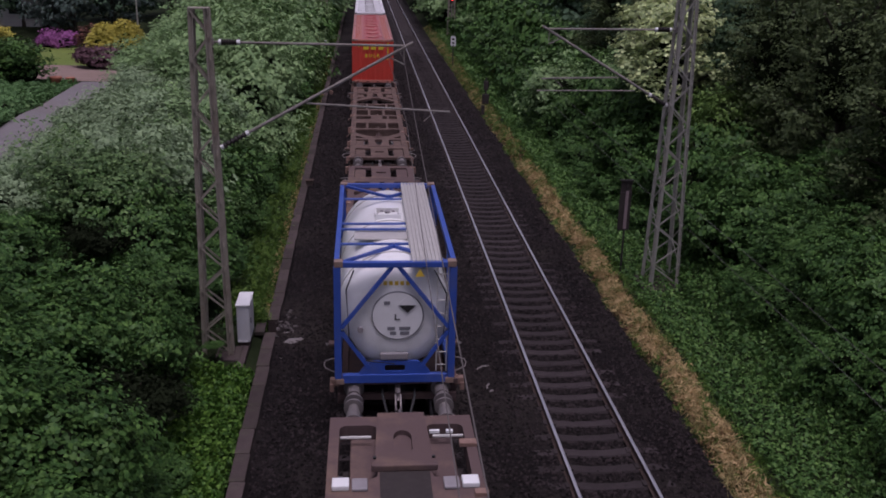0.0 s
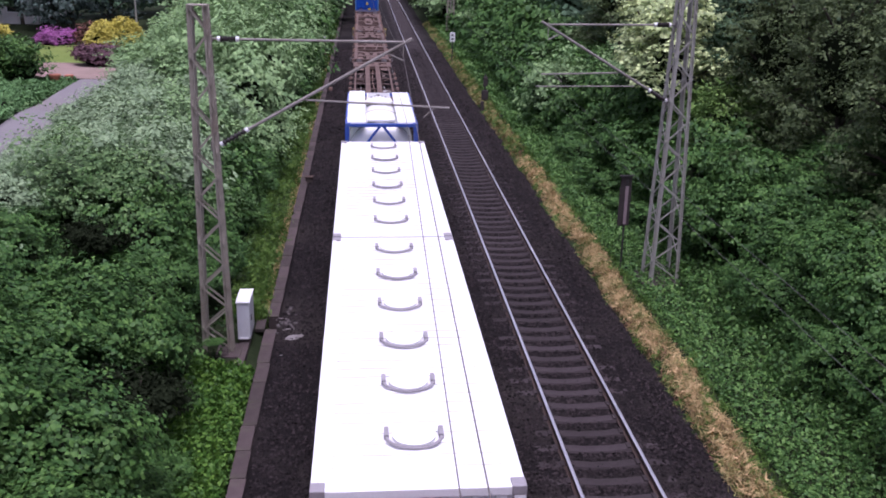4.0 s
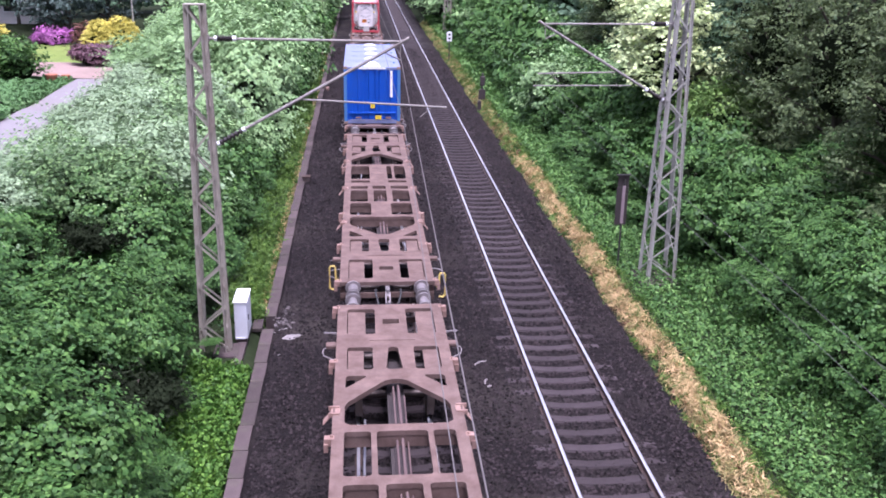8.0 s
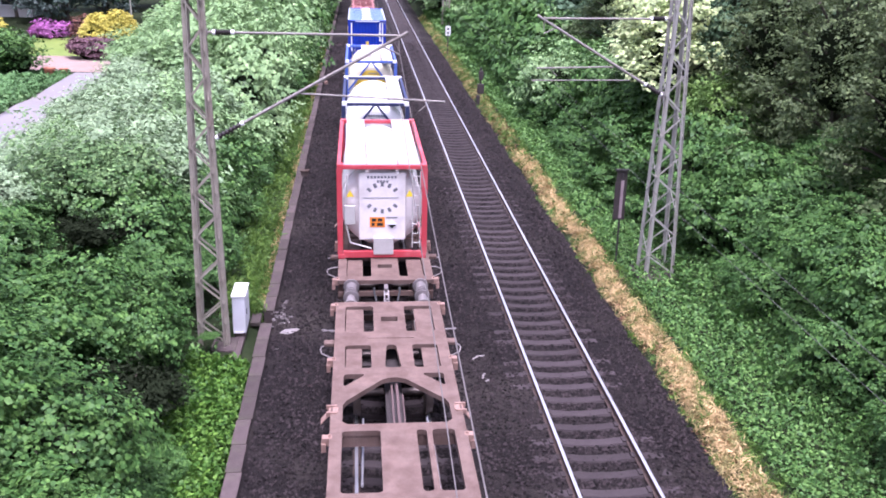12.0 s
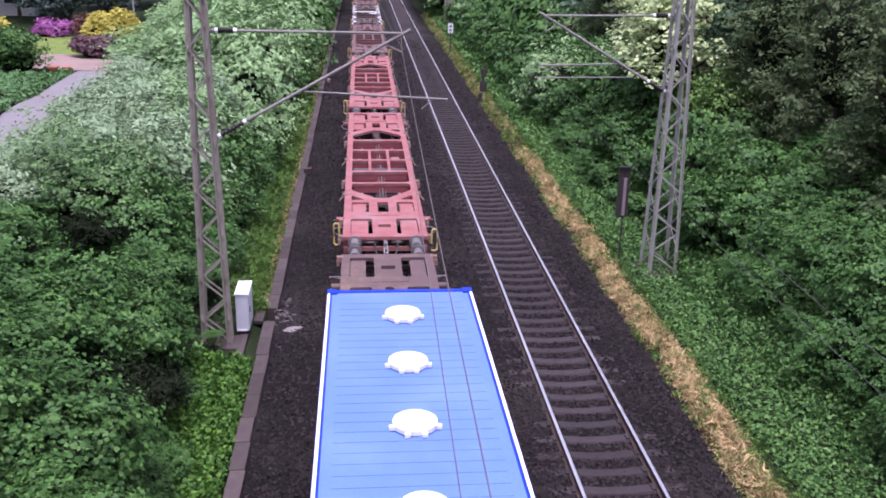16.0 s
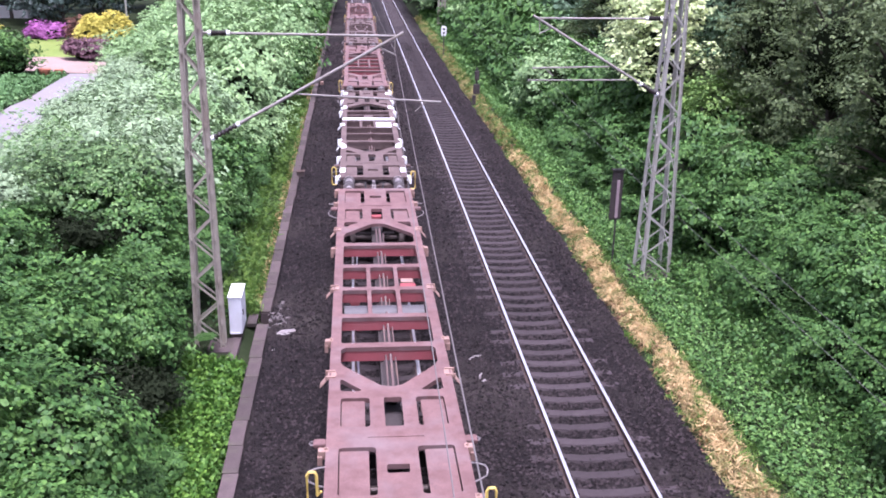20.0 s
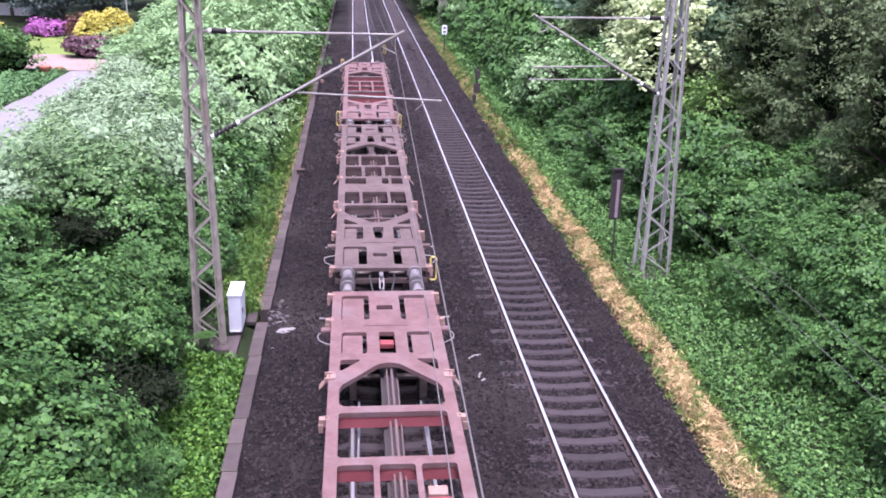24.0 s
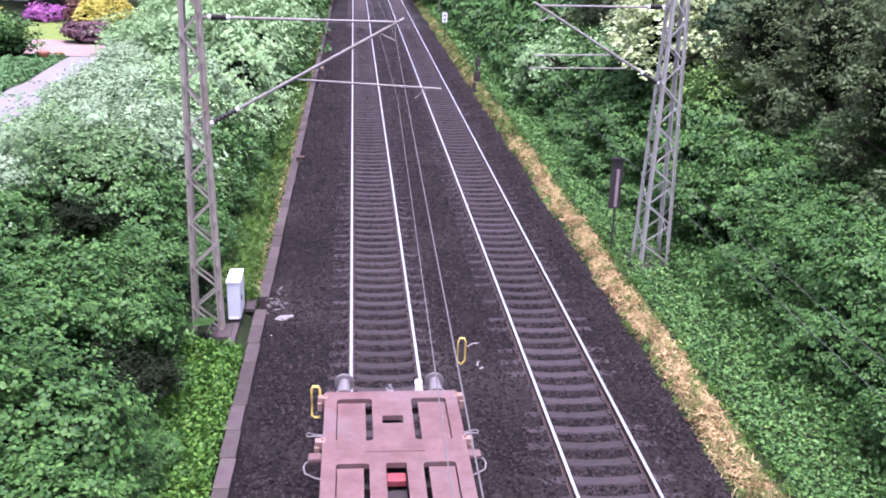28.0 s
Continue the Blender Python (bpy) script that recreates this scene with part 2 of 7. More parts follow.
M = dict(
    ballast=material("ballast", (0.0145, 0.0113, 0.0111), 0.8, spec=0.1, second=(0.007, 0.0055, 0.0056), scale=17, fine=34, amount=1.0, bump=1.0,
                     dirt=(0.07, 0.058, 0.05), dirt_amount=0.5, dirt_scale=0.3),
    stone=material("ballast stone", (0.0275, 0.021, 0.0206), 0.75, spec=0.12, second=(0.0055, 0.0043, 0.0043), scale=0.6, amount=0.6, fine=40, island=0.75, bump=0.3),
    soil=material("soil", (0.026, 0.034, 0.015), 0.95, spec=0.05, second=(0.014, 0.022, 0.009), scale=0.7, fine=9, amount=0.9, bump=0.6),
    rail=material("rust-brown rail", (0.085, 0.055, 0.045), 0.75, metal=0.3, scale=3, fine=50, stretch=(1, 0.2, 1)),
    rail_head=material("polished rail head", (0.9, 0.89, 0.9), 0.42, metal=1.0, second=(0.72, 0.7, 0.72), scale=2, fine=30, bump=0.02, stretch=(4, 0.05, 1)),
    sleeper=material("weathered concrete sleeper", (0.047, 0.0375, 0.038), 0.8, spec=0.15, second=(0.027, 0.0215, 0.022), scale=3, fine=50, bump=0.4, per_object=0.18),
    plate=material("rusty fastening", (0.07, 0.045, 0.035), 0.8, metal=0.4),
    concrete=material("weathered concrete", (0.078, 0.06, 0.057), 0.9, spec=0.15, second=(0.04, 0.031, 0.03), scale=4, fine=70, bump=0.4, per_object=0.26,
                      dirt=(0.09, 0.085, 0.06), dirt_amount=0.5, dirt_scale=2.2),
    galvanised=material("galvanised steel", (0.27, 0.25, 0.23), 0.7, spec=0.25, metal=0.0, second=(0.18, 0.16, 0.14), scale=5, fine=80,
                        dirt=(0.16, 0.12, 0.09), dirt_amount=0.5, dirt_scale=2),
    mast=material("weathered mast steel", (0.35, 0.32, 0.27), 0.8, spec=0.15, metal=0.0, second=(0.23, 0.2, 0.155), scale=4, fine=60,
                  dirt=(0.15, 0.1, 0.075), dirt_amount=0.5, dirt_scale=1.6),
    mast_pale=material("pale galvanised mast steel", (0.35, 0.345, 0.31), 0.7, spec=0.3, second=(0.25, 0.24, 0.205), scale=4, fine=60,
                       dirt=(0.2, 0.17, 0.12), dirt_amount=0.5, dirt_scale=1.6),
    insulator=material("dark brown insulator", (0.022, 0.016, 0.015), 0.5, spec=0.3),
    wire=material("weathered copper wire", (0.14, 0.125, 0.12), 0.75, spec=0.1),
    wire_dull=material("dull green-grey wire", (0.1, 0.1, 0.09), 0.8, spec=0.1),
    tank_steel=material("dull grey reservoir steel", (0.062, 0.056, 0.057), 0.6, second=(0.045, 0.04, 0.041)),
    walkway_pink=material("dusty pinkish walkway", (0.42, 0.35, 0.34), 0.6, second=(0.32, 0.26, 0.25), scale=4, fine=70, dirt=(0.36, 0.28, 0.26), dirt_amount=0.4),
    gear_red=material("deep red gear paint", (0.24, 0.04, 0.045), 0.65, second=(0.17, 0.03, 0.033), scale=3, dirt=(0.2, 0.09, 0.085), dirt_amount=0.5),
    web_red=material("dusty dark red beam paint", (0.28, 0.078, 0.084), 0.75, spec=0.15, second=(0.21, 0.056, 0.06), scale=3, dirt=(0.24, 0.12, 0.115), dirt_amount=0.5),
    wagon_brown=material("faded brown wagon paint", (0.155, 0.108, 0.09), 0.7, spec=0.2, second=(0.078, 0.047, 0.038), scale=3.2, amount=0.8, fine=45,
                         dirt=(0.215, 0.145, 0.12), dirt_amount=0.5, dirt_scale=1.7, bump=0.12),
    wagon_dark=material("dark brown wagon paint", (0.115, 0.08, 0.078), 0.78, spec=0.1, second=(0.11, 0.075, 0.07), scale=2.2, fine=45,
                        dirt=(0.3, 0.2, 0.13), dirt_amount=0.35, dirt_scale=1.3, bump=0.12),
    wagon_grey=material("dusty grey-brown wagon paint", (0.122, 0.088, 0.08), 0.7, spec=0.2, second=(0.064, 0.041, 0.036), scale=3.2, amount=0.8, fine=45,
                        dirt=(0.15, 0.11, 0.1), dirt_amount=0.5, dirt_scale=1.1, bump=0.12),
    wagon_red=material("faded red wagon paint", (0.33, 0.135, 0.13), 0.68, spec=0.2, second=(0.21, 0.066, 0.063), scale=3.0, amount=0.7, fine=45,
                       dirt=(0.28, 0.18, 0.175), dirt_amount=0.75, dirt_scale=0.9, bump=0.1),
    wagon_pink=material("dusty faded red wagon paint", (0.17, 0.1, 0.092), 0.68, spec=0.25, second=(0.093, 0.048, 0.045), scale=3.0, amount=0.8, fine=45,
                        dirt=(0.155, 0.118, 0.117), dirt_amount=0.7, dirt_scale=0.9, bump=0.1),
    under=material("grimy underframe steel", (0.045, 0.035, 0.033), 0.8, metal=0.2, second=(0.025, 0.02, 0.02), scale=5),
    wheel=material("worn wheel steel", (0.12, 0.095, 0.085), 0.5, metal=0.7),
    bright_steel=material("bright rod", (0.6, 0.6, 0.62), 0.35, metal=0.8),
    buffer=material("greasy grey buffer steel", (0.27, 0.24, 0.235), 0.5, metal=0.5, second=(0.16, 0.14, 0.135), scale=6),
    yellow_paint=material("worn yellow paint", (0.62, 0.47, 0.1), 0.55, second=(0.4, 0.3, 0.1), scale=9),
    fitting=material("rusty cream fitting", (0.3, 0.195, 0.155), 0.7, second=(0.2, 0.115, 0.09), scale=9, amount=0.9),
    grey_panel=material("grey equipment panel", (0.3, 0.28, 0.29), 0.5, second=(0.2, 0.18, 0.19)),
    red_box=material("red container paint", (0.7, 0.07, 0.042), 0.45, second=(0.6, 0.055, 0.034), scale=1.5, fine=40,
                     dirt=(0.45, 0.1, 0.065), dirt_amount=0.4, dirt_scale=0.9, bump=0.06),
    # paler than the walls: the sky's glare on the roof is in the colour
    red_roof=material("red roof paint paled for sky glare", (0.62, 0.19, 0.185), 0.36, spec=0.7, coat=0.6, second=(0.54, 0.14, 0.135), scale=1.2, fine=40,
                      dirt=(0.52, 0.2, 0.18), dirt_amount=0.4, dirt_scale=0.7, bump=0.06),
    red_roof_bar=material("pale roof swage", (0.66, 0.26, 0.19), 0.34, spec=0.7, coat=0.7, second=(0.58, 0.2, 0.15), scale=3),
    white_box=material("white container paint", (0.78, 0.77, 0.78), 0.42, second=(0.68, 0.67, 0.68), scale=1.5, fine=40,
                       dirt=(0.45, 0.42, 0.4), dirt_amount=0.3, dirt_scale=1.0, bump=0.05),
    blue_box=material("blue container paint", (0.005, 0.075, 0.42), 0.45, spec=0.35, second=(0.004, 0.055, 0.33), scale=1.5, fine=40,
                      dirt=(0.03, 0.075, 0.24), dirt_amount=0.35, dirt_scale=1.0, bump=0.06),
    blue_deep=material("deep blue container paint", (0.005, 0.035, 0.36), 0.45, spec=0.35, second=(0.008, 0.022, 0.23), scale=1.5, fine=40, bump=0.06),
    blue_roof=material("pale blue roof paint", (0.165, 0.19, 0.315), 0.4, spec=0.75, second=(0.135, 0.16, 0.275), scale=1.1, fine=30,
                       dirt=(0.2, 0.24, 0.34), dirt_amount=0.4, dirt_scale=0.8, bump=0.05),
    # deep blue lightened: sky glare at a low angle painted into the roof
    blue_roof_deep=material("mid blue roof paled for glare", (0.105, 0.19, 0.46), 0.36, spec=0.8, coat=0.3, second=(0.075, 0.15, 0.4), scale=1.1, fine=30,
                            dirt=(0.17, 0.26, 0.52), dirt_amount=0.35, dirt_scale=0.8, bump=0.05),
    blue_post=material("light blue corner post", (0.05, 0.18, 0.42), 0.5, second=(0.07, 0.15, 0.3), scale=4),
    casting=material("rusty corner casting", (0.2, 0.13, 0.1), 0.75, second=(0.3, 0.22, 0.18), scale=14),
    tank_white=material("white tank cladding", (0.85, 0.85, 0.84), 0.35, second=(0.7, 0.7, 0.7), scale=1.2, dirt=(0.5, 0.47, 0.4), dirt_amount=0.35, dirt_scale=1.2, bump=0.03),
    tank_cream=material("cream tank cladding", (0.78, 0.72, 0.52), 0.35, second=(0.7, 0.64, 0.44), scale=1.2, dirt=(0.5, 0.4, 0.25), dirt_amount=0.35, dirt_scale=1.2, bump=0.03),
    tank_yellow=material("yellow tank end", (0.75, 0.52, 0.05), 0.4, second=(0.62, 0.42, 0.05), scale=2),
    tank_grey=material("dull white tank cladding", (0.74, 0.69, 0.675), 0.5, second=(0.62, 0.57, 0.555), scale=1.2, dirt=(0.36, 0.32, 0.29), dirt_amount=0.5, dirt_scale=1.2, bump=0.03),
    frame_blue=material("blue tank frame paint", (0.035, 0.09, 0.4), 0.45, second=(0.03, 0.07, 0.3), scale=4, fine=60, dirt=(0.12, 0.13, 0.2), dirt_amount=0.4),
    frame_navy=material("navy tank frame paint", (0.02, 0.03, 0.09), 0.5, second=(0.015, 0.02, 0.06), scale=4),
    frame_red=material("red tank frame paint", (0.5, 0.055, 0.07), 0.42, second=(0.42, 0.045, 0.055), scale=4, fine=60, dirt=(0.46, 0.19, 0.19), dirt_amount=0.6),
    frame_pale=material("pale blue tank frame paint", (0.07, 0.13, 0.42), 0.42, second=(0.055, 0.1, 0.34), scale=4, fine=60),
    walkway=material("pale aluminium walkway", (0.55, 0.53, 0.5), 0.5, metal=0.25, second=(0.42, 0.4, 0.38), scale=5, fine=90),
    white=material("white paint", (0.8, 0.8, 0.8), 0.5, second=(0.7, 0.7, 0.69), scale=5),
    grey_white=material("pale grey cabinet paint", (0.68, 0.69, 0.72), 0.5, second=(0.58, 0.59, 0.62), scale=3, dirt=(0.4, 0.38, 0.33), dirt_amount=0.3),
    black=material("black print", (0.015, 0.015, 0.017), 0.5, second=(0.025, 0.025, 0.025)),
    grey_print=material("grey print", (0.2, 0.2, 0.22), 0.5),
    yellow=material("yellow print", (0.8, 0.6, 0.03), 0.45, second=(0.7, 0.5, 0.02)),
    orange=material("orange plate", (0.8, 0.25, 0.02), 0.45, second=(0.7, 0.2, 0.02)),
    blue_print=material("dark blue print", (0.03, 0.05, 0.2), 0.45),
    rubber=material("black hose rubber", (0.02, 0.02, 0.02), 0.6),
    timber=material("dark weathered board", (0.045, 0.035, 0.033), 0.8, second=(0.03, 0.022, 0.02), scale=4),
    post=material("dark post steel", (0.05, 0.045, 0.042), 0.7, metal=0.3),
    pale_strip=material("pale steel strip", (0.33, 0.25, 0.26), 0.6),
    bark=material("bark", (0.07, 0.055, 0.04), 0.9, second=(0.035, 0.03, 0.022), scale=5, fine=40, bump=0.6, stretch=(1, 1, 0.25)),
    road=material("worn asphalt lane", (0.2, 0.185, 0.188), 0.9, spec=0.15, second=(0.15, 0.138, 0.14), scale=0.6, fine=40, bump=0.3, dirt=(0.17, 0.145, 0.13), dirt_amount=0.4, dirt_scale=0.3),
    gravel=material("pale gravel drive", (0.29, 0.205, 0.185), 0.95, spec=0.1, second=(0.17, 0.135, 0.1), scale=0.9, fine=60, bump=0.4),
    terracotta=material("terracotta pot", (0.4, 0.14, 0.08), 0.75),
    pane=material("dark window glass", (0.02, 0.025, 0.03), 0.12, coat=0.5),
    tile_roof=material("dark tiled roof", (0.12, 0.07, 0.055), 0.8, second=(0.08, 0.05, 0.04), scale=3),
    render_wall=material("pale rendered wall", (0.7, 0.68, 0.66), 0.85, scale=1.5),
    # near-black, so that gaps in the foliage look shaded
    gap_shade=material("near-black shade between leaves", (0.016, 0.022, 0.011), 0.95, spec=0.02, second=(0.006, 0.009, 0.004), scale=9, fine=40, bump=0.8),
    mound=leaf("pale bramble leaf", (0.17, 0.275, 0.1), (0.08, 0.155, 0.055), island=0.4, light=0.14),
    bramble=leaf("bramble leaf", (0.084, 0.18, 0.04), (0.018, 0.054, 0.013), island=0.4, light=0.06),
    hazel=leaf("hazel leaf", (0.28, 0.41, 0.175), (0.14, 0.25, 0.1), island=0.28, light=0.18),
    willow=leaf("grey-green willow leaf", (0.285, 0.38, 0.215), (0.15, 0.235, 0.115), island=0.26, light=0.16),
    bright=leaf("bright young leaf", (0.085, 0.18, 0.026), (0.05, 0.125, 0.02)),
    dark_leaf=leaf("dark tree leaf", (0.115, 0.195, 0.105), (0.07, 0.13, 0.07), island=0.3),
    olive_leaf=leaf("olive tree leaf", (0.125, 0.17, 0.068), (0.06, 0.092, 0.034), island=0.36, light=0.18),
    maple=leaf("yellow-green maple leaf", (0.15, 0.25, 0.06), (0.085, 0.165, 0.04), island=0.3),
    pale_leaf=leaf("pale blossom and leaf", (0.62, 0.68, 0.36), (0.32, 0.43, 0.18), island=0.45, light=0.25),
    nettle=leaf("nettle leaf", (0.1, 0.2, 0.05), (0.062, 0.14, 0.036)),
    verge=leaf("verge grass", (0.1, 0.19, 0.03), (0.07, 0.13, 0.03)),
    straw=leaf("dry straw", (0.54, 0.41, 0.2), (0.4, 0.29, 0.135), rough=0.8, light=0.15),
    dead_stalk=leaf("dead brown stalk", (0.24, 0.13, 0.075), (0.16, 0.085, 0.05), rough=0.8, light=0.1),
    hay=leaf("yellowing grass", (0.36, 0.31, 0.13), (0.25, 0.22, 0.085), rough=0.7, light=0.15),
    lawn=leaf("mown lawn", (0.2, 0.26, 0.06), (0.14, 0.2, 0.05)),
    purple=leaf("magenta blossom", (0.42, 0.14, 0.36), (0.26, 0.09, 0.22)),
    plum=leaf("plum-red leaf", (0.17, 0.09, 0.105), (0.1, 0.055, 0.065)),
    # a darker leaf green: the shade below the bushes is in the colour
    undergrowth=leaf("undergrowth leaf darkened for shade", (0.05, 0.11, 0.028), (0.03, 0.07, 0.02)),
    rust_leaf=leaf("rusty red leaf", (0.22, 0.1, 0.08), (0.14, 0.07, 0.05)),
    golden=leaf("golden leaf", (0.56, 0.5, 0.09), (0.42, 0.38, 0.08), island=0.16),
    fresh=leaf("fresh verge grass", (0.13, 0.25, 0.09), (0.09, 0.19, 0.065), island=0.25),
    conifer=leaf("dark conifer needle", (0.085, 0.12, 0.1), (0.05, 0.078, 0.062)),
    rubble=material("broken concrete", (0.095, 0.08, 0.077), 0.9, second=(0.05, 0.042, 0.04), scale=9, per_object=0.35),
    bag=material("dirty white plastic", (0.2, 0.178, 0.17), 0.5, second=(0.14, 0.122, 0.115), scale=8),
    lamp_red=material("red signal lens", (0.5, 0.02, 0.01), 0.3),
)
_red = M["lamp_red"].node_tree.nodes["Principled BSDF"]
_red.inputs["Emission Color"].default_value, _red.inputs["Emission Strength"].default_value = (1, 0.04, 0.02, 1), 6.0


# ---- mesh helpers ----
def lettering(name, words, size, mat, parent, at, label=""):
    """Words in the built-in font, standing upright and facing back along the line."""
    cu = bpy.data.curves.new(name, "FONT")
    cu.body, cu.size, cu.extrude, cu.align_x, cu.align_y = words, size, 0.003, "CENTER", "CENTER"
    cu.offset = 0.008
    tmp = bpy.data.objects.new(name, cu)
    me = bpy.data.meshes.new_from_object(tmp)
    bpy.data.objects.remove(tmp)
    me.materials.clear()
    me.materials.append(mat)
    ob = new(name, me)
    ob.parent = parent
    ob.matrix_basis = pose(*at, 90, 0, 0)
    if label:
        ob["label"] = label
    return ob

def finish(name, bm, mat, parent=None, label="", smooth=False):
    me = bpy.data.meshes.new(name)
    bmesh.ops.recalc_face_normals(bm, faces=bm.faces)
    bm.to_mesh(me)
    bm.free()
    me.materials.append(mat)
    if smooth:
        me.shade_smooth()
        me.set_sharp_from_angle(angle=radians(38))
    ob = new(name, me)
    if parent:
        ob.parent = parent
    if label:
        ob["label"] = label
    return ob


def part(name, bm, mat, parent, label="", smooth=False):
    return finish(name, bm, mat, parent, label, smooth)


def thing(name, label, category, group="", at=(0, 0, 0), turn=0.0, kind=""):
    ob = new(name)
    ob.empty_display_size = 0.2
    ob.matrix_basis = pose(*at, 0, 0, turn)
    return tagged(ob, label, category, group, kind)


def box(x0, x1, y0, y1, z0, z1, bm=None, bevel=0.0, m=None):
    bm = bm or bmesh.new()
    got = bmesh.ops.create_cube(bm, size=1.0)
    vs = got["verts"]
    for v in vs:
        v.co = Vector(((x0 + x1) / 2 + v.co.x * (x1 - x0), (y0 + y1) / 2 + v.co.y * (y1 - y0), (z0 + z1) / 2 + v.co.z * (z1 - z0)))
    if bevel:
        es = list({e for v in vs for e in v.link_edges})
        vs = list({v for f in bmesh.ops.bevel(bm, geom=es, offset=bevel, segments=2, profile=0.5, affect="EDGES")["faces"] for v in f.verts} | {v for v in vs if v.is_valid})
    if m is not None:
        bmesh.ops.transform(bm, matrix=m, verts=[v for v in vs if v.is_valid])
    return bm


def bar(p, q, w, h=None, bm=None):
    """A square bar from p to q."""
    bm = bm or bmesh.new()
    p, q = Vector(p), Vector(q)
    d = q - p
    turn = d.to_track_quat("Z", "Y").to_matrix().to_4x4()
    return box(-w / 2, w / 2, -(h or w) / 2, (h or w) / 2, 0, d.length, bm, 0.0, Matrix.Translation(p) @ turn)


def rod(p, q, r, seg=8, bm=None, r2=None):
    bm = bm or bmesh.new()
    p, q = Vector(p), Vector(q)
    d = q - p
    got = bmesh.ops.create_cone(bm, cap_ends=True, segments=seg, radius1=r, radius2=r if r2 is None else r2, depth=d.length)
    bmesh.ops.transform(bm, matrix=Matrix.Translation((p + q) / 2) @ d.to_track_quat("Z", "Y").to_matrix().to_4x4(), verts=got["verts"])
    return bm


def pipe(points, r, seg=6, bm=None):
    """A bent tube through the points."""
    bm = bm or bmesh.new()
    pts = [Vector(p) for p in points]
    rings = []
    for i, p in enumerate(pts):
        d = (pts[min(i + 1, len(pts) - 1)] - pts[max(i - 1, 0)]).normalized()
        q = d.to_track_quat("Z", "Y")
        rings.append([bm.verts.new(p + q @ Vector((r * math.cos(a), r * math.sin(a), 0))) for a in (math.tau * k / seg for k in range(seg))])
    for a, b in zip(rings, rings[1:]):
        for k in range(seg):
            bm.faces.new((a[k], a[(k + 1) % seg], b[(k + 1) % seg], b[k]))
    bm.faces.new(rings[0][::-1])
    bm.faces.new(rings[-1])
    return bm


def rounded(x0, x1, y0, y1, r=0.06, n=3):
    """The outline of a rectangle with rounded corners."""
    out = []
    for cx, cy, a0 in ((x1 - r, y1 - r, 0), (x0 + r, y1 - r, 90), (x0 + r, y0 + r, 180), (x1 - r, y0 + r, 270)):
        for k in range(n + 1):
            a = radians(a0 + 90 * k / n)
            out.append((cx + r * math.cos(a), cy + r * math.sin(a)))
    return out


def softened(poly, r=0.07):
    """A polygon with its corners cut."""
    out = []
    k = len(poly)
    for i in range(k):
        p, a, b = Vector(poly[i]), Vector(poly[i - 1]), Vector(poly[(i + 1) % k])
        for t in (a, b):
            d = t - p
            s = min(r, d.length * 0.4)
            out.append(tuple(p + d.normalized() * s))
    return out


def plate(outline, holes, z0, z1, bm=None):
    """A flat plate with holes through it."""

    bm = bm or bmesh.new()
    loops = [[Vector((x, y, 0)) for x, y in lp] for lp in (outline, *holes)]
    flat = [p for lp in loops for p in lp]
    top = [bm.verts.new((p.x, p.y, z1)) for p in flat]
    low = [bm.verts.new((p.x, p.y, z0)) for p in flat]
    for a, b, c in tessellate_polygon(loops):
        if len({a, b, c}) == 3:
            bm.faces.new((top[a], top[b], top[c]))
            bm.faces.new((low[c], low[b], low[a]))
    i = 0
    for lp in loops:
        k = len(lp)
        for j in range(k):
            a, b = i + j, i + (j + 1) % k
            bm.faces.new((top[a], top[b], low[b], low[a]))
        i += k
    return bm


def quads(name, verts, faces, mat, parent=None, label=""):
    """A mesh from arrays of corners and four-sided faces."""
    me = bpy.data.meshes.new(name)
    verts, faces = np.asarray(verts, np.float32), np.asarray(faces, np.int32)
    me.vertices.add(len(verts))
    me.vertices.foreach_set("co", verts.ravel())
    me.loops.add(faces.size)
    me.loops.foreach_set("vertex_index", faces.ravel())
    me.polygons.add(len(faces))
    me.polygons.foreach_set("loop_start", np.arange(0, faces.size, faces.shape[1], dtype=np.int32))
    me.polygons.foreach_set("loop_total", np.full(len(faces), faces.shape[1], np.int32))
    me.update(calc_edges=True)
    me.validate()
    me.materials.append(mat)
    ob = new(name, me)
    if parent:
        ob.parent = parent
    if label:
        ob["label"] = label
    return ob


# ---- ground, track bed, road ----
def lift(v, a, b):
    t = min(1.0, max(0.0, (v - a) / (b - a)))
    return t * t * (3 - 2 * t)


def ground_z(x, y):
    """The cutting: a flat bed between two banks."""
    left = 2.6 * lift(-x, 3.0, 9.5)
    right = 3.6 * lift(x, 9.0, 18.0)
    return -0.62 + 0.37 * lift(-x, 2.3, 2.9) + 0.37 * lift(x, 6.9, 7.6) + left + right + 0.12 * noise.noise(Vector((x * 0.35, y * 0.35, 0))) * (lift(abs(x - 2.5), 6.5, 9.0))


def build_ground():
    xs = [-3000, -1200, -500, -200, -90, -50, -35, -28] + [-24 + 1.0 * k for k in range(14)] + [-10.5 + 0.5 * k for k in range(17)] + \
         [-1.5, 1, 4, 6.5, 6.9, 7.2, 7.6] + [8.0 + 0.6 * k for k in range(20)] + [21, 24, 30, 45, 80, 200, 500, 1200, 3000]
    ys = [-3000, -1500, -800, -500, -300, -150, -80, -40, -15] + [2.0 * k for k in range(60)] + [125, 140, 170, 220, 300, 500, 800, 1500, 3000]
    v = [(x, y, ground_z(x, y)) for y in ys for x in xs]
    w = len(xs)
    f = [(j * w + i, j * w + i + 1, (j + 1) * w + i + 1, (j + 1) * w + i) for j in range(len(ys) - 1) for i in range(w - 1)]
    tagged(quads("ground", v, f, M["soil"]), "earth banks of a railway cutting under low weeds", "ground", kind="structure")


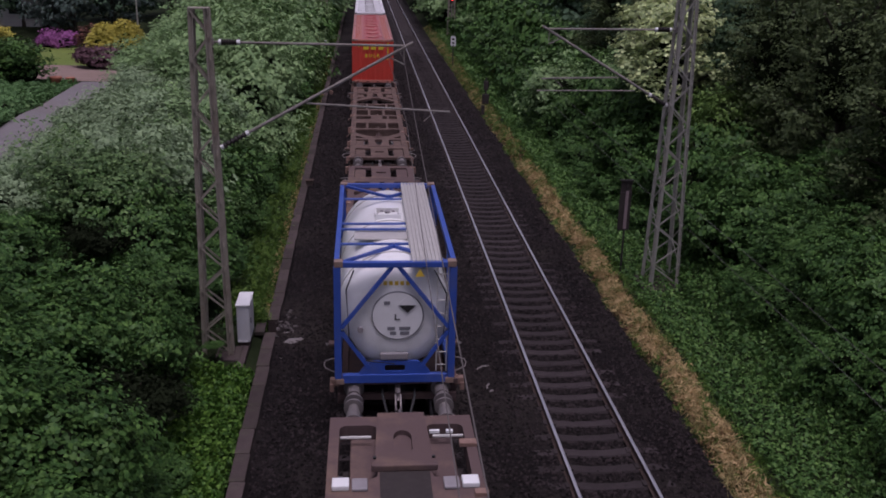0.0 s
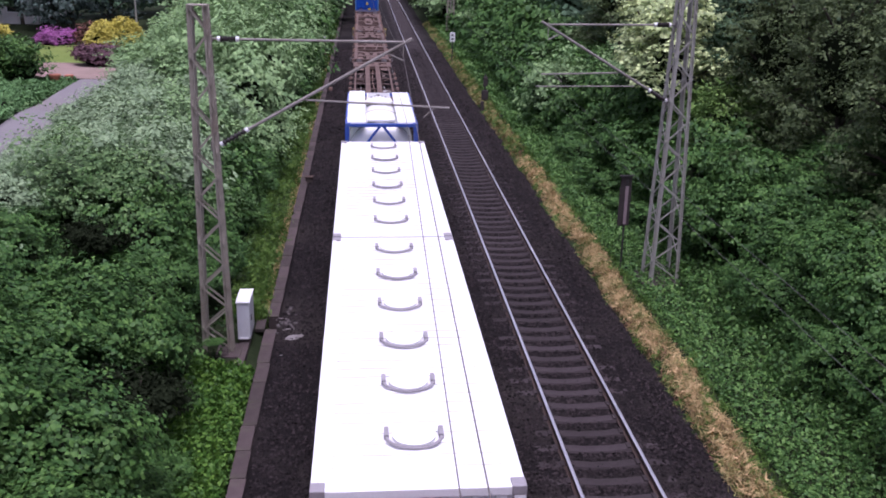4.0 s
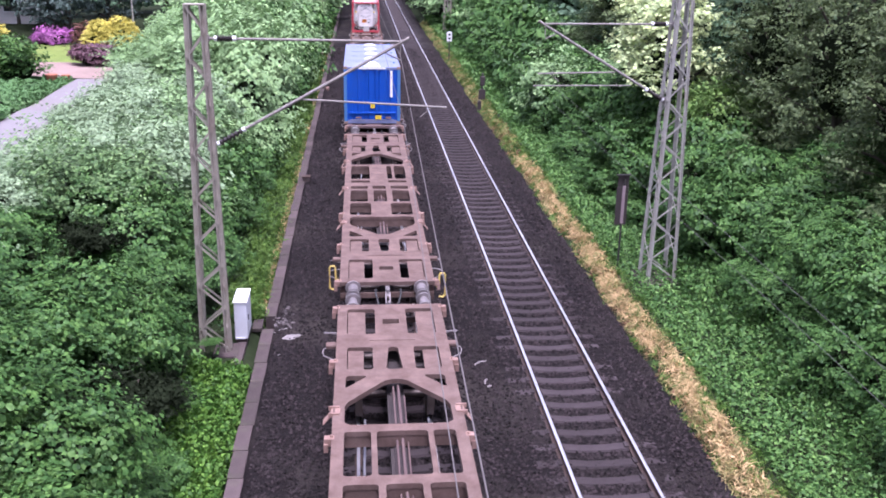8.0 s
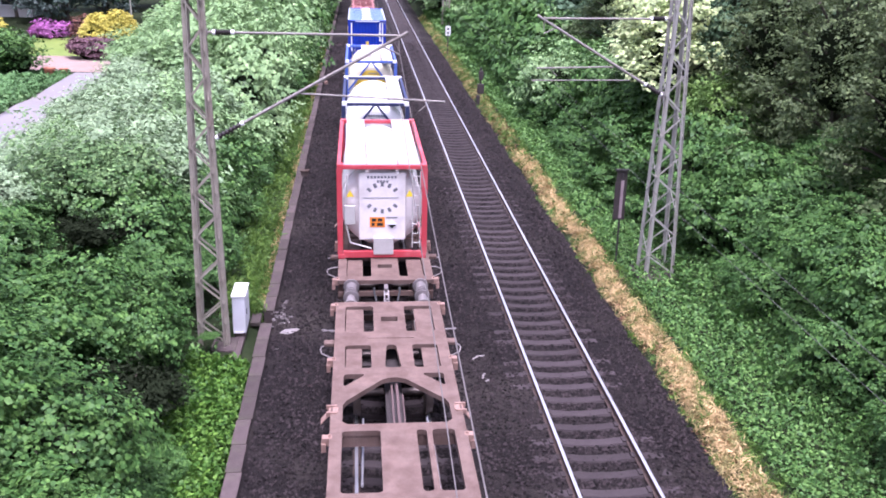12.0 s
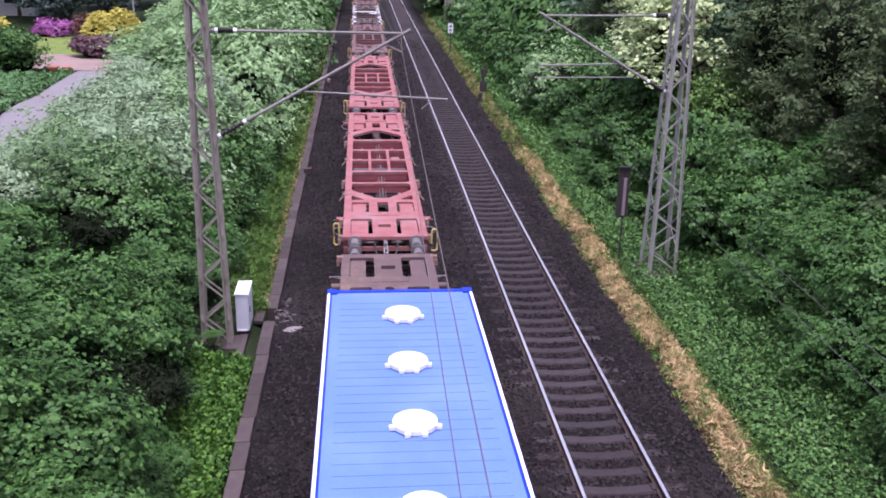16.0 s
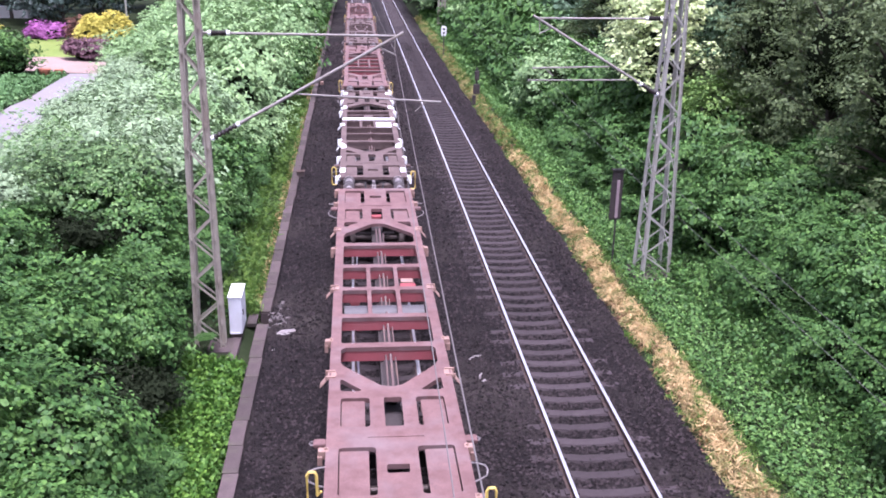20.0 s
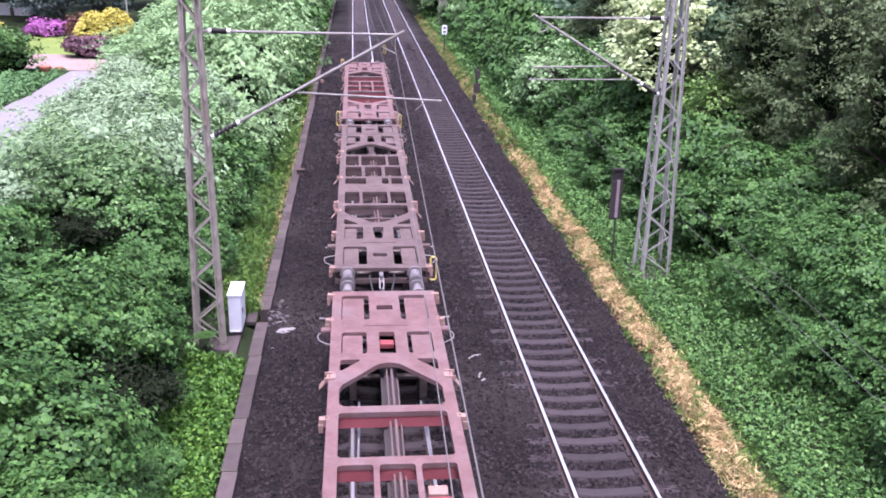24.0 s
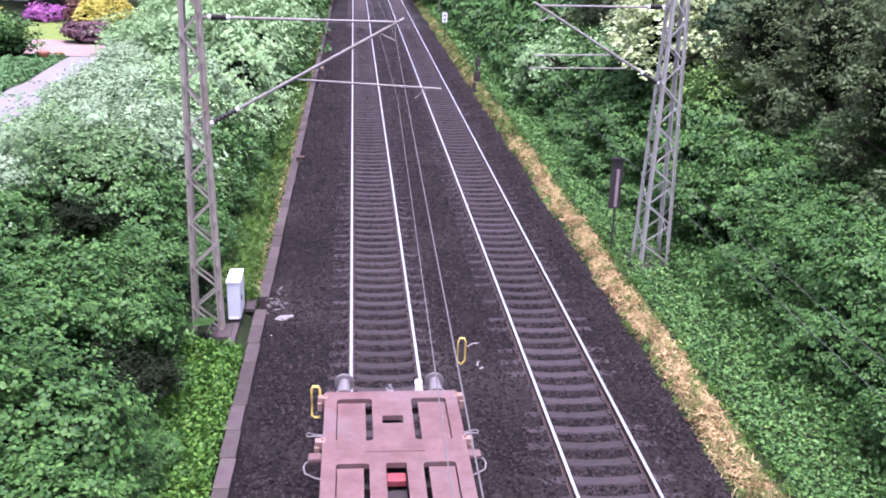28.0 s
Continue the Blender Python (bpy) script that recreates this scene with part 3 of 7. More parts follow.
def ballast_z(x):
    """The top of the ballast across the line."""
    inside = min(abs(x - TRACK_L), abs(x - TRACK_R)) < 0.8
    return (-0.222 if inside else -0.168) - 0.36 * lift(x, 6.25, 7.25) - 0.05 * lift(-x, 1.2, 2.2) - 0.05 * (1 - min(1, abs(x - 2.67) / 0.6)) * (abs(x - 2.67) < 0.6)


def build_ballast():
    xs = [-2.27, -2.0, -1.6, -1.2, -0.6, -0.2, -0.08, 0, 0.67, 1.4, 1.45, 1.57, 2.07, 2.4, 2.67, 2.9, 3.27, 3.8, 3.92, 4, 4.68, 5.4, 5.44, 5.56, 6.0, 6.25, 6.5, 6.75, 7.0, 7.25]
    ys = [-450, -100, 0] + [4.0 * k for k in range(1, 40)] + [200, 300, 460]
    w = len(xs)
    v = [(x, y, ballast_z(x) + 0.02 * noise.noise(Vector((x * 1.5, y * 1.5, 3)))) for y in ys for x in xs]
    f = [(j * w + i, j * w + i + 1, (j + 1) * w + i + 1, (j + 1) * w + i) for j in range(len(ys) - 1) for i in range(w - 1)]
    # skirts down into the ground
    k = len(v)
    v += [(xs[0], y, -0.8) for y in ys] + [(xs[-1] + 0.15, y, -0.9) for y in ys]
    n = len(ys)
    f += [(k + j, j * w, (j + 1) * w, k + j + 1) for j in range(n - 1)] + [(j * w + w - 1, k + n + j, k + n + j + 1, (j + 1) * w + w - 1) for j in range(n - 1)]
    tagged(quads("ballast", v, f, M["ballast"]), "dark purple-brown crushed stone track bed", "track bed", kind="structure")


def sleeper_bm():
    """A concrete sleeper with a dished middle and its rail fastenings, lying across the line."""
    bm = bmesh.new()
    half = [(-1.3, -0.215), (-1.29, -0.165), (-0.98, -0.16), (-0.52, -0.16), (-0.25, -0.19), (0.25, -0.19), (0.52, -0.16), (0.98, -0.16), (1.29, -0.165), (1.3, -0.215)]
    rows = []
    for y, dz in ((-0.14, -0.05), (-0.11, 0.0), (0.11, 0.0), (0.14, -0.05)):
        rows.append([bm.verts.new((x, y, z + dz)) for x, z in half])
    for a, b in zip(rows, rows[1:]):
        for k in range(len(half) - 1):
            bm.faces.new((a[k], a[k + 1], b[k + 1], b[k]))
    for r in (-0.75, 0.75):
        for s in (-1, 1):
            box(r + s * 0.09 - 0.04, r + s * 0.09 + 0.04, -0.09, 0.09, -0.165, -0.125, bm)
    return bm


def rail_bm(y0, y1, head=False):
    if head:
        prof = [(-0.034, -0.012), (-0.03, -0.002), (-0.015, 0.0), (0.015, 0.0), (0.03, -0.002), (0.034, -0.012)]
    else:
        prof = [(-0.07, -0.165), (-0.07, -0.153), (-0.012, -0.135), (-0.009, -0.05), (-0.036, -0.035), (-0.036, -0.006), (0.036, -0.006), (0.036, -0.035),
                (0.009, -0.05), (0.012, -0.135), (0.07, -0.153), (0.07, -0.165)]
    bm = bmesh.new()
    a = [bm.verts.new((x, y0, z)) for x, z in prof]
    b = [bm.verts.new((x, y1, z)) for x, z in prof]
    k = len(prof)
    for i in range(k if not head else k - 1):
        bm.faces.new((a[i], a[(i + 1) % k], b[(i + 1) % k], b[i]))
    return bm


def build_track(x, label):
    t = thing("railway_track", label, "railway track", "parallel tracks", (x, 0, 0), kind="structure")
    for s in (-0.7535, 0.7535):
        r = part("rail", rail_bm(-450, 460), M["rail"], t, "rust-brown steel rail")
        r.location.x = s
        h = part("rail_head", rail_bm(-450, 460, True), M["rail_head"], r, "polished running surface")
    return t


def build_sleepers(tracks):
    """Sleepers at 0.6 m: near ones singly, the rest joined."""
    bm = sleeper_bm()
    base = bpy.data.meshes.new("sleeper")
    bm.to_mesh(base)
    bm.free()
    base.materials.append(M["sleeper"])
    co = np.array([v.co[:] for v in base.vertices], np.float32)
    faces = [tuple(p.vertices) for p in base.polygons]
    for t in tracks:
        for k in range(16, 166):
            ob = new("sleeper", base)
            ob.parent = t
            ob.location = (random.uniform(-0.02, 0.02), 0.067 + 0.6 * k, random.uniform(-0.006, 0.004))
        vs, fs = [], []
        for k in [*range(-60, 16), *range(166, 430)]:
            o = len(vs) * len(co)
            vs.append(co + np.array((0, 0.067 + 0.6 * k, 0), np.float32))
            fs += [tuple(i + o for i in f) for f in faces]
        far = quads("sleepers", np.concatenate(vs), fs, M["sleeper"], t, "distant concrete sleepers")
        far["kind"] = "stuff"


def build_stones():
    """Loose ballast stones over the bed, as one mass."""
    rng = np.random.default_rng(4)
    n = 90000
    y = 9 + rng.random(n) ** 1.7 * 75
    x = rng.uniform(-2.2, 7.3, n)
    for c in (TRACK_L, TRACK_R):
        near = np.abs(x - c) < 1.32
        on = near & (np.abs(((y - 0.067) / 0.6) - np.round((y - 0.067) / 0.6)) < 0.2)
        x[on] += 0.0
        y[on & (np.abs(x - c) < 0.95) & (rng.random(n) < 0.93)] += 0.3
        rail = np.abs(np.abs(x - c) - 0.7535) < 0.09
        x[rail] += 0.16
    zb = np.array([ballast_z(v) for v in x])
    r = rng.uniform(0.024, 0.05, n) * (1 + np.maximum(0, y - 25) * 0.012)
    oct6 = np.array([(1, 0, 0), (-1, 0, 0), (0, 1, 0), (0, -1, 0), (0, 0, 1)], float)
    v = oct6[None] * r[:, None, None] * rng.uniform(0.6, 1.35, (n, 5, 1))
    a = rng.uniform(0, math.tau, n)
    b = rng.uniform(-0.9, 0.9, n)
    ca, sa, cb, sb = np.cos(a)[:, None], np.sin(a)[:, None], np.cos(b)[:, None], np.sin(b)[:, None]
    X, Y, Z = v[..., 0], v[..., 1], v[..., 2]
    Y, Z = Y * cb - Z * sb, Y * sb + Z * cb
    X, Y = X * ca - Y * sa, X * sa + Y * ca
    v = np.stack([X + x[:, None], Y + y[:, None], Z * 0.9 + (zb + r * 0.3)[:, None]], -1).reshape(-1, 3)
    tri = np.array([(0, 2, 4), (2, 1, 4), (1, 3, 4), (3, 0, 4)])
    f = (tri[None] + (np.arange(n) * 5)[:, None, None]).reshape(-1, 3)
    tagged(quads("ballast_stones", v, f, M["stone"]), "loose angular crushed stones of the track bed", "ballast", kind="stuff")


def build_trough():
    """The cable trough beside the bed: concrete lids end to end, the nearer run a little lower."""
    t = thing("cable_trough", "weathered concrete cable trough with separate lids", "cable trough", at=(-2.42, 0, 0), kind="structure")
    bm = box(-0.11, 0.11, -60, 22.55, -0.75, -0.255)
    box(-0.13, 0.13, 23.3, 300, -0.75, -0.225, bm)
    part("channel", bm, M["concrete"], t, "concrete channel")
    lid = box(-0.15, 0.15, 0.008, 0.992, -0.255, -0.19, bevel=0.008)
    me = bpy.data.meshes.new("lid")
    lid.to_mesh(me)
    lid.free()
    me.materials.append(M["concrete"])
    ys = [(y, 0.0) for y in np.arange(22.55 - 1, 3, -1.0)] + [(y, 0.035) for y in np.arange(23.3, 112, 1.0)]
    for y, dz in ys:
        ob = new("lid", me)
        ob.parent = t
        ob.location = (random.uniform(-0.012, 0.012), y, dz + random.uniform(-0.006, 0.006))
        ob.rotation_euler.z = random.uniform(-0.012, 0.012)
    # a side duct towards the cabinet
    part("branch_lid", box(-0.42, -0.17, 22.6, 23.25, -0.3, -0.2, bevel=0.01), M["concrete"], t)


def build_lane():
    """A narrow lane and a garden drive on the bank."""
    def strip(name, rows, mat, label, cat):
        v, f = [], []
        for y, x0, x1 in rows:
            k = 4
            v += [(x0 + (x1 - x0) * i / k, y, ground_z(x0 + (x1 - x0) * i / k, y) + 0.06) for i in range(k + 1)]
        w = 5
        f = [(j * w + i, j * w + i + 1, (j + 1) * w + i + 1, (j + 1) * w + i) for j in range(len(rows) - 1) for i in range(w - 1)]
        tagged(quads(name, v, f, mat), label, cat, kind="structure")
    strip("lane", [(y, -13.8 - 0.03 * max(0, y - 42), -11.2) for y in np.arange(-60, 48.5, 1.5)], M["road"], "worn grey asphalt lane on the bank", "road")
    strip("drive", [(y, -19.5, -10.9) for y in np.arange(48.1, 53.7, 0.8)], M["gravel"], "pale gravel garden drive beside the lane", "drive")
    strip("lawn", [(y, -26, -13.7 - 0.03 * max(0, y - 46)) for y in np.arange(53.8, 62.5, 1.0)], M["lawn"], "mown yellow-green garden lawn", "lawn")
    strip("lane_end", [(y, -13.6, -10.6) for y in np.arange(53.8, 62, 1.0)], M["lawn"], "yellow-green grass at the lane's end", "grass")


build_ground()
build_ballast()
tracks = [build_track(TRACK_L, "straight railway track that carries the goods train"), build_track(TRACK_R, "empty straight railway track with polished rails")]
build_lane()


# ---- masts and wires ----
def lattice_mast(x, y, top, w0, w1, mat, label, z0=-0.35, d0=None, d1=None, leg=0.1, pitch=0.62, lace=0.045):
    """A tapered mast of four angle legs, laced with flat bars."""
    t = thing("lattice_mast", label, "catenary mast", "catenary masts", (x, y, 0))
    d0, d1 = d0 or w0, d1 or w1

    def corner(sx, sy, z):
        k = (z - z0) / (top - z0)
        return Vector((sx * (w0 + (w1 - w0) * k) / 2, sy * (d0 + (d1 - d0) * k) / 2, z))
    for sx in (-1, 1):
        for sy in (-1, 1):
            bm = bmesh.new()
            for ox, oy in ((-sx * leg * 0.5, 0), (0, -sy * 0.05)):
                p, q = corner(sx, sy, z0), corner(sx, sy, top)
                o = Vector((ox, oy, 0))
                bar(p + o, q + o, leg if ox else 0.012, 0.012 if ox else 0.1, bm)
            part("leg", bm, mat, t)
    n = max(6, round((top - z0) / pitch))
    for face in range(4):
        for i in range(n):
            za, zb = z0 + 0.25 + (top - z0 - 0.3) * i / n, z0 + 0.25 + (top - z0 - 0.3) * (i + 1) / n
            s = 1 if i % 2 else -1
            if face < 2:
                sy = -1 if face else 1
                p, q = corner(-s, sy, za), corner(s, sy, zb)
            else:
                sx = -1 if face == 2 else 1
                p, q = corner(sx, -s, za), corner(sx, s, zb)
            part("lacing_bar", bar(p, q, 0.012, lace), mat, t)
    part("head_plate", box(-w1 / 2 - 0.02, w1 / 2 + 0.02, -d1 / 2 - 0.02, d1 / 2 + 0.02, top - 0.03, top, bevel=0.005), mat, t)
    part("foot", box(-w0 / 2 - 0.22, w0 / 2 + 0.22, -d0 / 2 - 0.25, d0 / 2 + 0.25, -0.9, -0.3 + 0.12, bevel=0.03), M["concrete"], t, "concrete footing")
    return t


def insulator(p, q, parent):
    """Dark sheds on a core between two pale end caps."""
    p, q = Vector(p), Vector(q)
    core = part("insulator", rod(p, q, 0.04, 8), M["insulator"], parent, "dark ribbed insulator", True)
    d = (q - p).normalized()
    for k in range(6):
        c = p.lerp(q, (k + 0.9) / 6.8)
        part("insulator_disc", rod(c - d * 0.02, c + d * 0.02, 0.078, 10, None, 0.052), M["insulator"], core, "", True)
    for c in (p, q):
        part("end_cap", rod(c - d * 0.035, c + d * 0.035, 0.058, 10), M["white"], core, "pale end cap", True)
    return core


def cantilever(x, y, side, tip, mat, low=5.0, tube_z=(6.0, 5.83), tube_x=(-1.28, 2.0), second=None):
    """The hinged arm that carries the wires out from a mast. side: +1 reaches to the right."""
    t = thing("cantilever_arm", "galvanised tubular cantilever arm bolted to a mast", "catenary arm", "catenary arms", (0, y, 0))
    x0 = x + side * 0.2
    insulator((x0 + side * 0.22, 0, 7.34), (x0 + side * 0.62, 0, 7.34), t)
    part("top_tube", rod((x0, 0, 7.34), (tip - side * 0.18, 0, 7.31), 0.028), mat, t)
    part("mast_clamp", box(x0 - 0.08, x0 + 0.08, -0.06, 0.06, 7.27, 7.41), mat, t)
    p, q = Vector((x0 + side * 0.02, 0, low - 0.04)), Vector((tip, 0, 7.39))
    insulator(p.lerp(q, 0.03), p.lerp(q, 0.16), t)
    part("strut", rod(p.lerp(q, 0.15), q, 0.036), mat, t)
    part("mast_hinge", box(x0 - 0.09, x0 + 0.07, -0.07, 0.07, low - 0.12, low + 0.1), mat, t)
    part("register_tube", rod((tube_x[0], 0, tube_z[0]), (tube_x[1], 0, tube_z[1]), 0.024), mat, t)
    if second:
        part("steady_arm", rod(second[0], second[1], 0.018), mat, t)
    part("wire_clamp", rod((tip - side * 0.2, 0, 7.36), (tip - side * 0.2, 0, 6.98), 0.014), mat, t)
    part("hanger", rod((tip - side * 0.55, 0, 7.06), (tip - side * 0.2, 0, 6.9), 0.018), mat, t)
    part("drop_rod", rod((tube_x[1] - side * 0.35, 0, tube_z[1]), (tube_x[1] - side * 0.6, 0, tube_z[1] - 0.22), 0.012), mat, t)
    return t


def wire(name, points, r, label, mat="wire"):
    bm = pipe(points, r, 6)
    return tagged(finish(name, bm, M[mat]), label, "overhead wire", "overhead wires")


def sag(x0, x1, z0, dz, y0, y1, n=18):
    return [(x0 + (x1 - x0) * k / n, y0 + (y1 - y0) * k / n, z0 - dz * 4 * (k / n) * (1 - k / n)) for k in range(n + 1)]


def build_catenary():
    lattice_mast(-3.56, 21.3, 8.08, 0.66, 0.38, M["mast"], "brown-grey riveted lattice mast among bushes", d0=0.3, d1=0.22, leg=0.115, pitch=0.56, lace=0.045)
    lattice_mast(8.98, 26.0, 8.3, 0.86, 0.42, M["mast_pale"], "pale galvanised lattice mast on the verge")
    lattice_mast(-3.6, 92, 8.08, 0.66, 0.36, M["mast"], "distant grey lattice mast beside bushes")
    lattice_mast(9.0, 97, 8.3, 0.8, 0.42, M["mast"], "distant grey lattice mast beside trees")
    cantilever(-3.56, 21.3, 1, 1.13, M["galvanised"], 4.95)
    cantilever(8.98, 26.0, -1, 4.94, M["galvanised"], 5.2, (6.0, 5.95), (7.2, 5.0), ((7.7, 0, 5.63), (4.88, 0, 5.61)))
    cantilever(-3.6, 92, 1, 1.13, M["galvanised"], 4.95, tube_x=(-1.28, 0.6))
    cantilever(9.0, 97, -1, 4.94, M["galvanised"], 5.2, (6.0, 5.95), (7.2, 5.0))
    wire("contact_wire", [(-0.28, -49, 5.56), (1.0, 21.3, 5.58), (0.4, 92, 5.58), (0.9, 163, 5.58), (0.4, 330, 5.6)], 0.0062, "grooved copper contact wire over the train")
    wire("messenger_wire", sag(0.2, 0.93, 7.0, 0.85, -49, 21.3) + sag(0.93, 0.93, 7.0, 0.9, 21.3, 92)[1:] + sag(0.93, 0.6, 7.0, 0.9, 92, 163)[1:], 0.0062, "sagging bronze messenger wire over the train")
    wire("contact_wire", [(4.5, -44, 5.6), (4.9, 26, 5.6), (4.5, 97, 5.6), (4.9, 330, 5.6)], 0.003, "grooved copper contact wire over the empty track", "wire_dull")
    wire("messenger_wire", sag(4.2, 5.02, 5.94, 0.02, -44, 26) + sag(5.02, 5.0, 5.94, 0.02, 26, 97)[1:], 0.003, "bronze wire strung over the empty track", "wire_dull")


build_catenary()


# ---- an unseen footbridge under the eye, added to shade the near ground ----
def build_bridge():
    t = thing("footbridge", "plain unseen steel footbridge over the cutting", "bridge", kind="structure")
    part("deck", box(-14, 19, -2.9, -0.45, 7.75, 8.0, bevel=0.03), M["concrete"], t)
    for y in (-2.85, -0.5):
        part("handrail", rod((-14, y, 9.1), (19, y, 9.1), 0.035), M["galvanised"], t)
        for k in range(12):
            part("railing_post", box(-13.9 + 2.98 * k - 0.03, -13.9 + 2.98 * k + 0.03, y - 0.03, y + 0.03, 8.003, 9.08), M["galvanised"], t)


build_bridge()


# ---- lineside things ----
def build_lineside():
    t = thing("trackside_cabinet", "pale grey metal equipment cabinet on a concrete pad", "cabinet", at=(-3.0, 22.2, 0))
    part("body", box(-0.155, 0.155, -0.45, 0.45, -0.1, 0.86, bevel=0.012), M["grey_white"], t)
    part("lid", box(-0.175, 0.175, -0.47, 0.47, 0.86, 0.9, bevel=0.01), M["white"], t, "white sheet-metal lid")
    part("plinth", box(-0.13, 0.13, -0.42, 0.42, -0.25, -0.1), M["concrete"], t)
    part("door", box(0.157, 0.163, -0.4, 0.4, -0.04, 0.8), M["grey_white"], t)
    part("handle", box(0.163, 0.185, -0.3, -0.27, 0.35, 0.5), M["post"], t)
    part("foot_trim", box(-0.14, 0.1, -0.465, -0.45, -0.1, -0.06), M["white"], t)
    t = thing("concrete_pad", "stained concrete pad below a mast and cabinet", "pad", at=(-3.2, 21.3, 0))
    part("slab", box(-0.75, 0.3, -0.85, 0.75, -0.6, -0.24, bevel=0.03), M["concrete"], t)
    part("kerb", box(0.1, 0.32, -0.8, 1.6, -0.5, -0.2, bevel=0.02), M["concrete"], t)

    t = thing("signal_board", "dark back of a lineside board on a steel post", "sign", at=(8.02, 27.1, 0))
    part("post", rod((0.05, 0, -0.6), (0.05, 0, 2.6), 0.032), M["post"], t)
    part("board", box(-0.17, 0.19, -0.015, 0.015, 1.15, 2.35, bevel=0.004), M["timber"], t)
    part("stiffener", box(0.0, 0.09, -0.05, -0.018, 1.2, 2.4), M["pale_strip"], t, "pale steel stiffener")
    part("upper_board", box(-0.14, 0.2, 0.02, 0.05, 2.3, 2.75, bevel=0.004), M["timber"], t)
    part("clamp", box(-0.2, 0.22, -0.03, 0.03, 2.7, 2.75), M["post"], t)

    t = thing("kilometre_sign", "small white sign with black figure bars on a post", "sign", at=(7.27, 76.2, 0))
    part("post", rod((0, 0, -0.6), (0, 0, 1.4), 0.045), M["post"], t)
    part("panel", plate(rounded(-0.21, 0.21, 1.3, 2.1, 0.12), [], -0.02, 0.02), M["white"], t).matrix_basis = pose(0, 0, 0, 90)
    for z in (1.55, 1.85):
        part("figure_bar", box(-0.09, 0.09, -0.03, -0.022, z - 0.07, z + 0.07, bevel=0.003), M["black"], t)
    t = thing("lineside_post", "dark lineside post with a box on the verge", "post", at=(7.55, 57.2, 0))
    part("post", rod((0, 0, -0.6), (0, 0, 1.5), 0.06), M["post"], t)
    part("upper_box", box(-0.13, 0.15, -0.1, 0.1, 0.75, 1.3, bevel=0.02), M["timber"], t)
    part("lower_box", box(-0.2, 0.2, -0.12, 0.12, -0.1, 0.5, bevel=0.02), M["timber"], t)
    t = thing("relay_stub", "low dark lineside stub on the verge", "post", at=(7.15, 55.2, 0))
    part("stub", box(-0.1, 0.1, -0.1, 0.1, -0.6, 0.15, bevel=0.02), M["timber"], t)
    t = thing("railway_signal", "lineside colour-light signal showing red", "signal", at=(9.3, 100, 0))
    part("post", rod((0, 0, -0.6), (0, 0, 3.85), 0.07), M["galvanised"], t)
    head = part("head", box(-0.3, 0.3, -0.1, 0.1, 2.95, 3.95, bevel=0.05), M["black"], t)
    part("lens", rod((0, -0.1, 3.45), (0, -0.16, 3.45), 0.1, 12), M["lamp_red"], head, "glowing red lens")
    part("hood", pipe([(-0.15, -0.16, 3.45), (-0.1, -0.16, 3.58), (0, -0.16, 3.62), (0.1, -0.16, 3.58), (0.15, -0.16, 3.45)], 0.02), M["black"], head)
    t = thing("marker_post", "pale orange marker post among lineside weeds", "post", at=(-3.0, 76.5, 0))
    part("post", box(-0.16, 0.16, -0.08, 0.08, -0.6, 1.5, bevel=0.03), M["fitting"], t)
    part("cap", box(-0.17, 0.17, -0.09, 0.09, 1.5, 1.58, bevel=0.03), M["white"], t)
    t = thing("trough_box", "small rusty cable box beside the trough", "cable box", at=(-2.2, 37.7, 0))
    part("body", box(-0.16, 0.14, -0.16, 0.16, -0.4, -0.02, bevel=0.03), M["concrete"], t)
    part("lid", box(-0.18, 0.16, -0.18, 0.18, -0.02, 0.03, bevel=0.015), M["plate"], t)
    t = thing("marker_stone", "small pale marker stone beside the trough", "stone", at=(-2.05, 61, 0))
    part("stone", box(-0.12, 0.12, -0.12, 0.12, -0.5, 0.02, bevel=0.05), M["fitting"], t)

    t = thing("lamp_post", "thin pale lamp post behind the garden", "lamp post", at=(-13.9, 60.6, 2.3))
    part("pole", rod((0, 0, -0.4), (0, 0, 5.6), 0.06, 8, None, 0.04), M["mast_pale"], t)
    part("lamp_head", box(-0.3, 0.3, -0.1, 0.1, 5.6, 5.7, bevel=0.03), M["grey_white"], t)
    t = thing("gate_pillar", "white garden pillar with a dark cap", "pillar", at=(-11.1, 77.0, 2.3))
    part("shaft", box(-0.3, 0.3, -0.3, 0.3, -0.3, 1.75, bevel=0.02), M["render_wall"], t)
    part("cap", box(-0.36, 0.36, -0.36, 0.36, 1.75, 2.05, bevel=0.06), M["timber"], t, "dark cap")

    t = thing("garden_house", "pale rendered house with a tiled roof behind conifers", "house", at=(-28.4, 76.0, 2.3))
    part("wall", box(-3.6, 3.6, 0, 7.5, -0.5, 3.3), M["render_wall"], t)
    bm = bmesh.new()
    a = [bm.verts.new(p) for p in ((-3.9, -0.4, 3.1), (-3.9, 7.9, 3.1), (0, 7.9, 6.2), (0, -0.4, 6.2), (3.9, -0.4, 3.1), (3.9, 7.9, 3.1))]
    for f in ((0, 1, 2, 3), (3, 2, 5, 4), (0, 3, 4), (1, 5, 2), (0, 4, 5, 1)):
        bm.faces.new([a[k] for k in f])
    part("roof", bm, M["tile_roof"], t)
    for x in (-1.9, 1.9):
        w = part("window", box(x - 0.6, x + 0.6, -0.04, 0.02, 0.9, 2.2), M["white"], t)
        part("window_pane", box(x - 0.52, x + 0.52, -0.046, -0.041, 0.98, 2.12), M["pane"], w)
    part("door", box(-0.5, 0.5, -0.05, 0.02, -0.3, 1.9), M["timber"], t)
